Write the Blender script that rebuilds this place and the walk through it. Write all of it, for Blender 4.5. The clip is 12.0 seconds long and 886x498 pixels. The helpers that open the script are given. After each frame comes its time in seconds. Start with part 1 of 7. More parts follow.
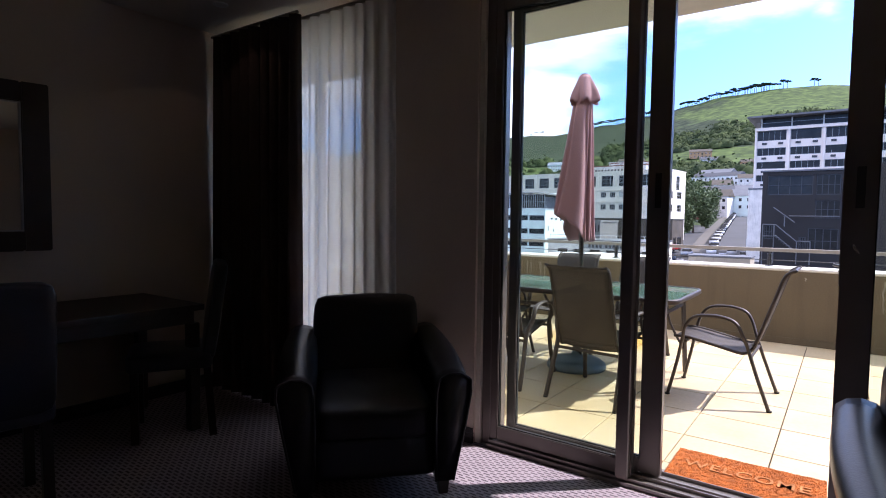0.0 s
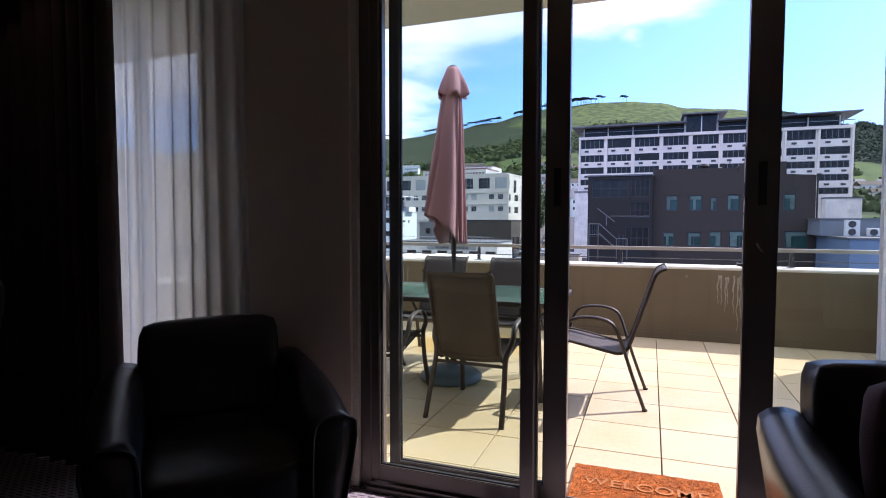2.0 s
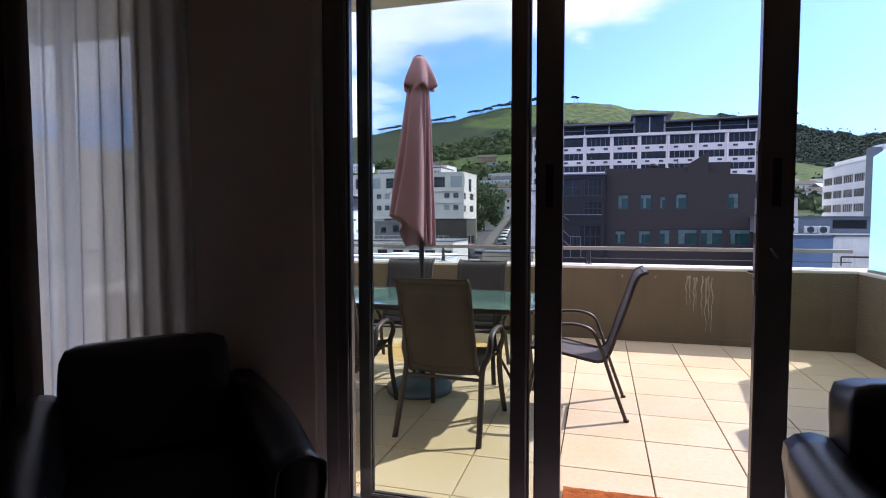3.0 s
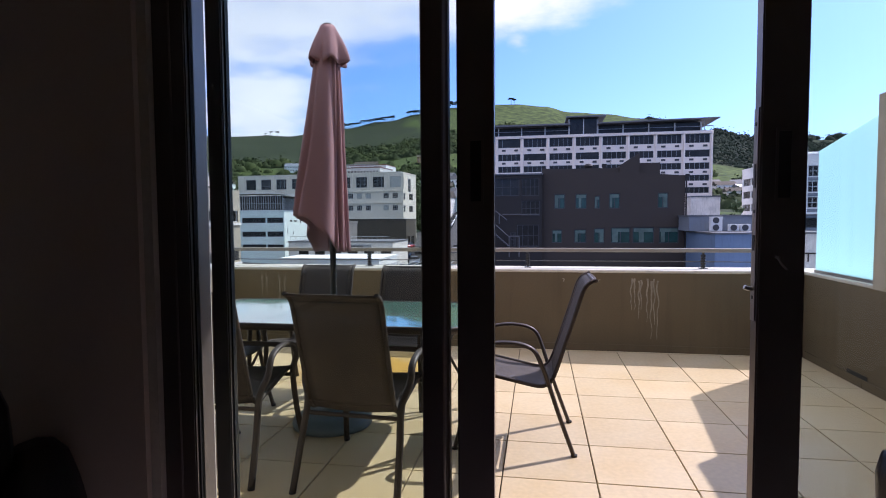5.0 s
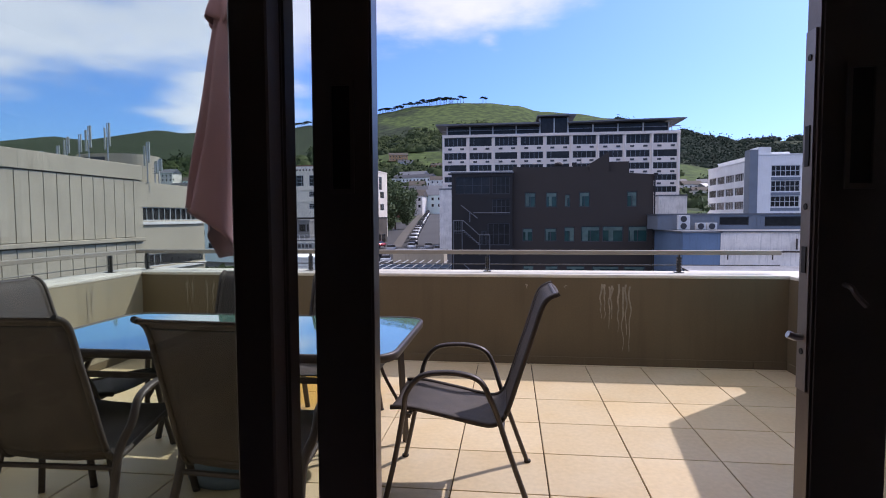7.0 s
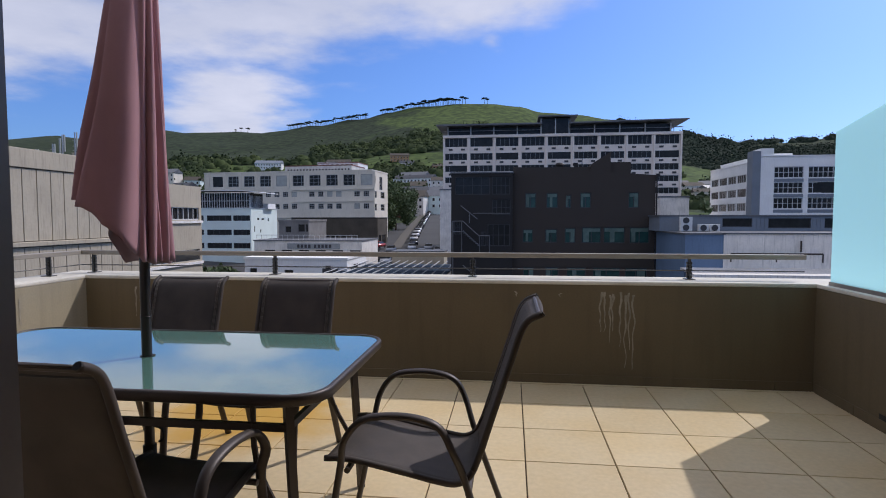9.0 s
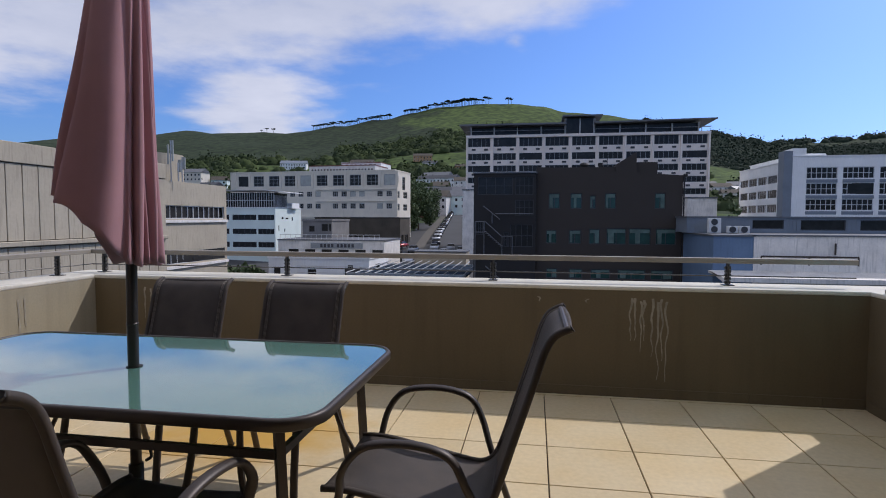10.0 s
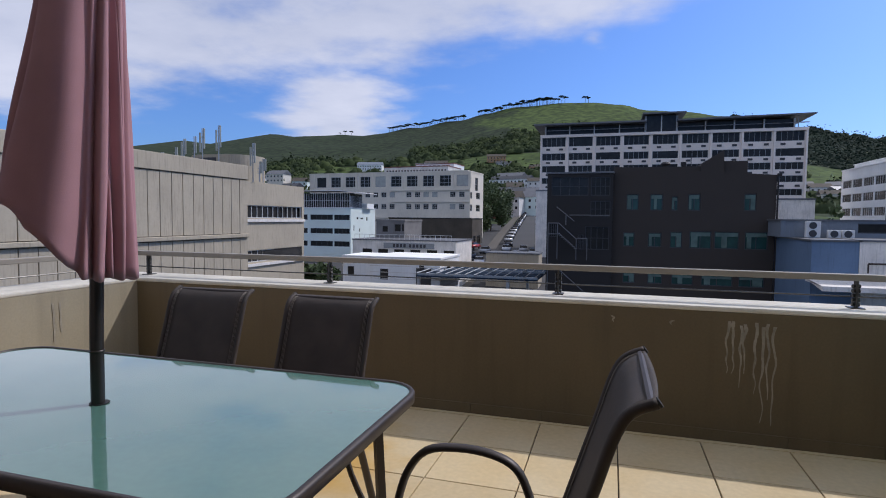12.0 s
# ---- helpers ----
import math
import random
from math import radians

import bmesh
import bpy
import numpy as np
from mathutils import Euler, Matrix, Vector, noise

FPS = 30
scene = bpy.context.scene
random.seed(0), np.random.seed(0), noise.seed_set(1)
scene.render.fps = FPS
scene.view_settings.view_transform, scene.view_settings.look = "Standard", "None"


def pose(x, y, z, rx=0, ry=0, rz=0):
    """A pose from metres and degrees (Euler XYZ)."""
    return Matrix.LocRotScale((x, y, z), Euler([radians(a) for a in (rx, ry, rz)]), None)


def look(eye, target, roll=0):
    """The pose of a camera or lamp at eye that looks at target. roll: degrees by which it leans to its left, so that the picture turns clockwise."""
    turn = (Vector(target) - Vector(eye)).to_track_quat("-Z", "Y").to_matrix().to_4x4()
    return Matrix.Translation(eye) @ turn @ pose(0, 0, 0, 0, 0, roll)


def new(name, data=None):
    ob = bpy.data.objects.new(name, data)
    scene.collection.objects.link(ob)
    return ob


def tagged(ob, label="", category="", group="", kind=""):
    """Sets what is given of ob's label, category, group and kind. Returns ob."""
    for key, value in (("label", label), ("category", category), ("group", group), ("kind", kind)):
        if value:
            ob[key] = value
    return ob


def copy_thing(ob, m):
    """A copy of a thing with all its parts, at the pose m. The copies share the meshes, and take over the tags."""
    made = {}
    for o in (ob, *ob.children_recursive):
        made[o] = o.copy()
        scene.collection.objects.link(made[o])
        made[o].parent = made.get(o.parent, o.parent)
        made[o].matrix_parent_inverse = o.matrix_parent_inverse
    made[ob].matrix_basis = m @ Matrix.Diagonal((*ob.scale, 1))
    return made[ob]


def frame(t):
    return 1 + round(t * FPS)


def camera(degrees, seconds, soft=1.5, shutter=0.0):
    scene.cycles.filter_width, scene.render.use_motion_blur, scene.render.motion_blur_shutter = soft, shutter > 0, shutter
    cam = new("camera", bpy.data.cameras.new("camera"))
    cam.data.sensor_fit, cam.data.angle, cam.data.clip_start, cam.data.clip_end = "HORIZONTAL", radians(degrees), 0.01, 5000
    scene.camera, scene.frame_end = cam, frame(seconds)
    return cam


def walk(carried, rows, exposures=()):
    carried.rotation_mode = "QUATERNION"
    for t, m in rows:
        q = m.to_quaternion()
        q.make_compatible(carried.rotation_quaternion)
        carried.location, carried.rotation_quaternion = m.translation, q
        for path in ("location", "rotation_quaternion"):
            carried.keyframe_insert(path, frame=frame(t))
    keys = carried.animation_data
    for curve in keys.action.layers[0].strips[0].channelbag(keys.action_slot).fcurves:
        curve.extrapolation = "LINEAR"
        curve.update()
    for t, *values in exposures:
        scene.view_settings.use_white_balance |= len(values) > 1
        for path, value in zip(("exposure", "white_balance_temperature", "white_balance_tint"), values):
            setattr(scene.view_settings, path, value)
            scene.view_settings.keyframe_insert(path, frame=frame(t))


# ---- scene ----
cam = camera(76.7, 12.0, 1.0)
PATH = [
    (0, (0.291, -0.77, 1.281), (-0.875, 0.85, 1.165), 0.7),
    (0.5, (0.144, -0.73, 1.283), (-0.861, 0.996, 1.173), 0.6),
    (1, (0.036, -0.650, 1.288), (-0.8218, 1.1532, 1.1757), 0.4),
    (1.5, (-0.014, -0.53, 1.272), (-0.772, 1.318, 1.17), 0.1),
    (2, (-0.063, -0.434, 1.274), (-0.757, 1.439, 1.171), 0.1),
    (2.5, (-0.156, -0.322, 1.283), (-0.7865, 1.5732, 1.1794), 0),
    (3, (-0.247, -0.190, 1.290), (-0.7894, 1.7320, 1.1825), -0.05),
    (5, (-0.270, 0.455, 1.286), (-0.6055, 2.4237, 1.1785), -0.36),
    (5.5, (-0.258, 0.605, 1.288), (-0.5473, 2.5808, 1.1767), -0.42),
    (6, (-0.222, 0.787, 1.288), (-0.4799, 2.7671, 1.1760), -0.4),
    (6.5, (-0.181, 0.925, 1.290), (-0.4309, 2.9062, 1.1780), -0.4),
    (7, (-0.169, 1.095, 1.287), (-0.4068, 3.0775, 1.1729), -0.28),
    (7.5, (-0.136, 1.260, 1.281), (-0.3565, 3.2446, 1.1676), -0.3),
    (9.5, (-0.060, 1.812, 1.264), (-0.3276, 3.7909, 1.1531), 0.18),
    (10, (-0.068, 1.935, 1.263), (-0.3893, 3.9059, 1.1521), 0.22),
    (10.5, (-0.059, 2.085, 1.262), (-0.468, 4.04, 1.154), 0.3),
    (11, (-0.047, 2.172, 1.262), (-0.5538, 4.1037, 1.1545), 0.42),
    (11.5, (-0.044, 2.324, 1.265), (-0.596, 4.243, 1.156), 0.5),
    (12, (-0.051, 2.472, 1.28), (-0.624, 4.385, 1.17), 0.6),
]
walk(cam, [(t, look(e, a, r)) for t, e, a, r in PATH],
     [(0, 1.36, 5850, 25), (1.5, 1.15, 5850, 27), (3.2, 0.80, 5850, 28), (5, 0.50, 5900, 28), (7.5, 0.13, 6000, 25), (9.5, -0.32, 6050, 17), (12, -0.30, 5950, 17)])

# ---- sky and sun ----
SUN_EL, SUN_AZ = radians(45), radians(47)


def make_world():
    w = bpy.data.worlds.new("sky")
    scene.world = w
    w.use_nodes = True
    nt = w.node_tree
    nt.nodes.clear()
    n, l = nt.nodes, nt.links
    out = n.new("ShaderNodeOutputWorld")
    bg = n.new("ShaderNodeBackground")
    sky = n.new("ShaderNodeTexSky")
    sky.sky_type = "NISHITA"
    sky.sun_disc = False
    sky.sun_elevation, sky.sun_rotation = SUN_EL, SUN_AZ
    sky.air_density, sky.dust_density, sky.ozone_density = 1.0, 1.3, 3.0
    co = n.new("ShaderNodeTexCoord")
    sep = n.new("ShaderNodeSeparateXYZ")
    l.new(co.outputs["Generated"], sep.inputs[0])

    def m(op, a, b=None, c=None, clamp=False):
        q = n.new("ShaderNodeMath")
        q.operation, q.use_clamp = op, clamp
        for i, v in enumerate((a, b, c)):
            if v is None:
                continue
            if isinstance(v, (int, float)):
                q.inputs[i].default_value = v
            else:
                l.new(v, q.inputs[i])
        return q.outputs[0]
    zz = m("ADD", m("MAXIMUM", sep.outputs[2], 0.0), 0.12)
    u, v = m("DIVIDE", sep.outputs[0], zz), m("DIVIDE", sep.outputs[1], zz)
    comb = n.new("ShaderNodeCombineXYZ")
    l.new(u, comb.inputs[0]), l.new(v, comb.inputs[1])
    big = n.new("ShaderNodeTexNoise")
    big.inputs["Scale"].default_value, big.inputs["Detail"].default_value, big.inputs["Roughness"].default_value = 0.9, 9.0, 0.58
    l.new(comb.outputs[0], big.inputs["Vector"])
    fine = n.new("ShaderNodeTexNoise")
    fine.inputs["Scale"].default_value, fine.inputs["Detail"].default_value = 3.2, 6.0
    l.new(comb.outputs[0], fine.inputs["Vector"])
    # a bank of cloud to the west and overhead, thinning out to the east
    bank = m("MULTIPLY", m("SUBTRACT", m("SUBTRACT", sep.outputs[2], m("MULTIPLY", sep.outputs[0], 0.20)), 0.305), 5.0)
    bank = m("MINIMUM", bank, 0.47)
    vd = n.new("ShaderNodeVectorMath")
    vd.operation = "DISTANCE"
    l.new(co.outputs["Generated"], vd.inputs[0])
    vd.inputs[1].default_value = (-0.46, 0.87, 0.17)
    puff = m("MULTIPLY", m("MAXIMUM", m("SUBTRACT", 0.27, vd.outputs["Value"]), 0.0), 3.4)
    bank = m("MAXIMUM", bank, m("SUBTRACT", puff, 0.5))
    for spot, size in (((-0.034, 0.956, 0.292), 0.06),):
        vs_ = n.new("ShaderNodeVectorMath")
        vs_.operation = "DISTANCE"
        l.new(co.outputs["Generated"], vs_.inputs[0])
        vs_.inputs[1].default_value = spot
        wisp = m("SUBTRACT", m("MULTIPLY", m("MAXIMUM", m("SUBTRACT", size * 1.5, vs_.outputs["Value"]), 0.0), 0.62 / size), 0.72)
        bank = m("MAXIMUM", bank, wisp)
    dens = m("ADD", m("ADD", bank, m("MULTIPLY", m("SUBTRACT", big.outputs[0], 0.5), 1.5)), m("MULTIPLY", m("SUBTRACT", fine.outputs[0], 0.5), 0.6))
    cover = n.new("ShaderNodeMapRange")
    cover.interpolation_type = "SMOOTHSTEP"
    cover.inputs["From Min"].default_value, cover.inputs["From Max"].default_value = -0.12, 0.42
    l.new(dens, cover.inputs["Value"])
    tint = n.new("ShaderNodeMix")
    tint.data_type, tint.blend_type = "RGBA", "MULTIPLY"
    tint.inputs["Factor"].default_value = 1.0
    l.new(sky.outputs[0], tint.inputs[6])
    tint.inputs[7].default_value = (0.65, 0.92, 1.35, 1)
    mix = n.new("ShaderNodeMix")
    mix.data_type = "RGBA"
    l.new(m("MULTIPLY", cover.outputs[0], 0.9), mix.inputs["Factor"])
    l.new(tint.outputs[2], mix.inputs[6])
    shade = n.new("ShaderNodeMix")
    shade.data_type = "RGBA"
    l.new(m("MULTIPLY", m("SUBTRACT", big.outputs[0], 0.34), 3.0, clamp=True), shade.inputs["Factor"])
    shade.inputs[6].default_value, shade.inputs[7].default_value = (5.0, 5.35, 6.1, 1), (7.3, 7.4, 7.7, 1)
    l.new(shade.outputs[2], mix.inputs[7])
    l.new(mix.outputs[2], bg.inputs[0])
    bg.inputs[1].default_value = 0.125
    l.new(bg.outputs[0], out.inputs[0])


make_world()
sun_data = bpy.data.lights.new("sun", "SUN")
sun_data.energy, sun_data.angle, sun_data.color = 3.3, radians(0.5), (1.0, 0.95, 0.87)
sun = new("sun", sun_data)
SUN_DIR = Vector((math.sin(SUN_AZ) * math.cos(SUN_EL), math.cos(SUN_AZ) * math.cos(SUN_EL), math.sin(SUN_EL)))
sun.matrix_world = look(SUN_DIR * 50, (0, 0, 0))


# ---- materials ----
def srgb(r, g, b):
    return tuple((c / 255 / 12.92) if c <= 10 else ((c / 255 + 0.055) / 1.055) ** 2.4 for c in (r, g, b))


def mat(name, color, rough=0.6, metal=0.0, vary=0.12, scale=4.0, fine=60.0, bump=0.15, depth=0.002, dark=None, rand=0.0, streak=0.0, spec=0.5):
    """A surface with large soft variation, fine grain, relief and, with streak, runs of dirt down its height."""
    mt = bpy.data.materials.new(name)
    mt.use_nodes = True
    nt = mt.node_tree
    n, l = nt.nodes, nt.links
    b = n["Principled BSDF"]
    b.inputs["Roughness"].default_value, b.inputs["Metallic"].default_value = rough, metal
    b.inputs["Specular IOR Level"].default_value = spec
    geo = n.new("ShaderNodeNewGeometry")
    big, small = n.new("ShaderNodeTexNoise"), n.new("ShaderNodeTexNoise")
    for q, s, d in ((big, scale, 5.0), (small, fine, 4.0)):
        q.inputs["Scale"].default_value, q.inputs["Detail"].default_value = s, d
        l.new(geo.outputs["Position"], q.inputs["Vector"])
    dk = dark if dark else tuple(c * 0.55 for c in color)
    mixa = n.new("ShaderNodeMix")
    mixa.data_type = "RGBA"
    ra = n.new("ShaderNodeMapRange")
    ra.inputs["From Min"].default_value, ra.inputs["From Max"].default_value = 0.35, 0.7
    ra.inputs["To Max"].default_value = min(1.0, vary * 3)
    l.new(big.outputs[0], ra.inputs["Value"])
    l.new(ra.outputs[0], mixa.inputs["Factor"])
    mixa.inputs[6].default_value, mixa.inputs[7].default_value = (*color, 1), (*dk, 1)
    last = mixa.outputs[2]
    hs = n.new("ShaderNodeHueSaturation")
    ma = n.new("ShaderNodeMath")
    ma.operation = "MULTIPLY_ADD"
    l.new(small.outputs[0], ma.inputs[0])
    ma.inputs[1].default_value, ma.inputs[2].default_value = vary * 1.6, 1 - vary * 0.8
    val = ma.outputs[0]
    if rand:
        oi = n.new("ShaderNodeObjectInfo")
        mb = n.new("ShaderNodeMath")
        mb.operation = "MULTIPLY_ADD"
        l.new(oi.outputs["Random"], mb.inputs[0])
        mb.inputs[1].default_value = rand
        l.new(val, mb.inputs[2])
        val = mb.outputs[0]
    l.new(val, hs.inputs["Value"])
    l.new(last, hs.inputs["Color"])
    last = hs.outputs[0]
    if streak:
        mp = n.new("ShaderNodeMapping")
        mp.inputs["Scale"].default_value = (9.0, 9.0, 0.7)
        l.new(geo.outputs["Position"], mp.inputs[0])
        st = n.new("ShaderNodeTexNoise")
        st.inputs["Scale"].default_value, st.inputs["Detail"].default_value = 1.0, 6.0
        l.new(mp.outputs[0], st.inputs["Vector"])
        rs = n.new("ShaderNodeMapRange")
        rs.inputs["From Min"].default_value, rs.inputs["From Max"].default_value = 0.52, 0.75
        rs.inputs["To Max"].default_value = streak
        l.new(st.outputs[0], rs.inputs["Value"])
        mc = n.new("ShaderNodeMix")
        mc.data_type = "RGBA"
        l.new(rs.outputs[0], mc.inputs["Factor"])
        l.new(last, mc.inputs[6])
        mc.inputs[7].default_value = (*[c * 0.45 for c in dk], 1)
        last = mc.outputs[2]
    l.new(last, b.inputs["Base Color"])
    if bump:
        bp = n.new("ShaderNodeBump")
        bp.inputs["Strength"].default_value, bp.inputs["Distance"].default_value = bump, depth
        l.new(small.outputs[0], bp.inputs["Height"])
        l.new(bp.outputs[0], b.inputs["Normal"])
    return mt


def glass_mat(name, color=(0.9, 0.97, 0.95), rough=0.0, gloss=0.08):
    mt = bpy.data.materials.new(name)
    mt.use_nodes = True
    n, l = mt.node_tree.nodes, mt.node_tree.links
    n.clear()
    out, mx = n.new("ShaderNodeOutputMaterial"), n.new("ShaderNodeMixShader")
    tr, gl, fr = n.new("ShaderNodeBsdfTransparent"), n.new("ShaderNodeBsdfGlossy"), n.new("ShaderNodeLayerWeight")
    tr.inputs[0].default_value = (*color, 1)
    gl.inputs["Roughness"].default_value = rough
    pw, ad = n.new("ShaderNodeMath"), n.new("ShaderNodeMath")
    pw.operation, ad.operation = "POWER", "MULTIPLY_ADD"
    fr.inputs["Blend"].default_value = 0.5
    l.new(fr.outputs["Facing"], pw.inputs[0])
    pw.inputs[1].default_value = 4.0
    l.new(pw.outputs[0], ad.inputs[0])
    ad.inputs[1].default_value, ad.inputs[2].default_value = 0.5, 0.03
    l.new(ad.outputs[0], mx.inputs[0]), l.new(tr.outputs[0], mx.inputs[1]), l.new(gl.outputs[0], mx.inputs[2])
    l.new(mx.outputs[0], out.inputs[0])
    return mt


def sheer_mat(name, color, clear=0.35):
    mt = bpy.data.materials.new(name)
    mt.use_nodes = True
    n, l = mt.node_tree.nodes, mt.node_tree.links
    n.clear()
    out, m1, m2 = n.new("ShaderNodeOutputMaterial"), n.new("ShaderNodeMixShader"), n.new("ShaderNodeMixShader")
    tr, tl, df = n.new("ShaderNodeBsdfTransparent"), n.new("ShaderNodeBsdfTranslucent"), n.new("ShaderNodeBsdfDiffuse")
    geo, wv = n.new("ShaderNodeNewGeometry"), n.new("ShaderNodeTexNoise")
    wv.inputs["Scale"].default_value, wv.inputs["Detail"].default_value = 260.0, 2.0
    l.new(geo.outputs["Position"], wv.inputs["Vector"])
    mr = n.new("ShaderNodeMapRange")
    mr.inputs["To Min"].default_value, mr.inputs["To Max"].default_value = max(0.0, clear - 0.18), clear + 0.18
    l.new(wv.outputs[0], mr.inputs["Value"])
    for q in (tl, df):
        q.inputs[0].default_value = (*color, 1)
    m1.inputs[0].default_value = 0.02
    l.new(tl.outputs[0], m1.inputs[1]), l.new(df.outputs[0], m1.inputs[2])
    l.new(mr.outputs[0], m2.inputs[0]), l.new(m1.outputs[0], m2.inputs[1]), l.new(tr.outputs[0], m2.inputs[2])
    l.new(m2.outputs[0], out.inputs[0])
    return mt


def carpet_mat():
    mt = mat("carpet", (0.40, 0.34, 0.36), 0.95, vary=0.14, scale=2.5, fine=220, bump=0.8, depth=0.004, spec=0.1)
    n, l = mt.node_tree.nodes, mt.node_tree.links
    b = n["Principled BSDF"]
    src = b.inputs["Base Color"].links[0].from_socket
    geo = n.new("ShaderNodeNewGeometry")
    mp = n.new("ShaderNodeMapping")
    mp.inputs["Rotation"].default_value = (0, 0, radians(0))
    mp.inputs["Scale"].default_value = (17, 26, 17)
    l.new(geo.outputs["Position"], mp.inputs[0])
    br = n.new("ShaderNodeTexBrick")
    br.inputs["Scale"].default_value, br.inputs["Mortar Size"].default_value, br.inputs["Mortar Smooth"].default_value = 1.0, 0.16, 0.3
    br.inputs["Brick Width"].default_value, br.inputs["Row Height"].default_value = 0.9, 0.55
    br.inputs["Color1"].default_value, br.inputs["Color2"].default_value = (0.06, 0.04, 0.06, 1), (0.25, 0.20, 0.23, 1)
    br.inputs["Mortar"].default_value = (1, 1, 1, 1)
    l.new(mp.outputs[0], br.inputs["Vector"])
    mx = n.new("ShaderNodeMix")
    mx.data_type, mx.blend_type = "RGBA", "MULTIPLY"
    mx.inputs["Factor"].default_value = 0.75
    l.new(src, mx.inputs[6]), l.new(br.outputs["Color"], mx.inputs[7])
    l.new(mx.outputs[2], b.inputs["Base Color"])
    return mt


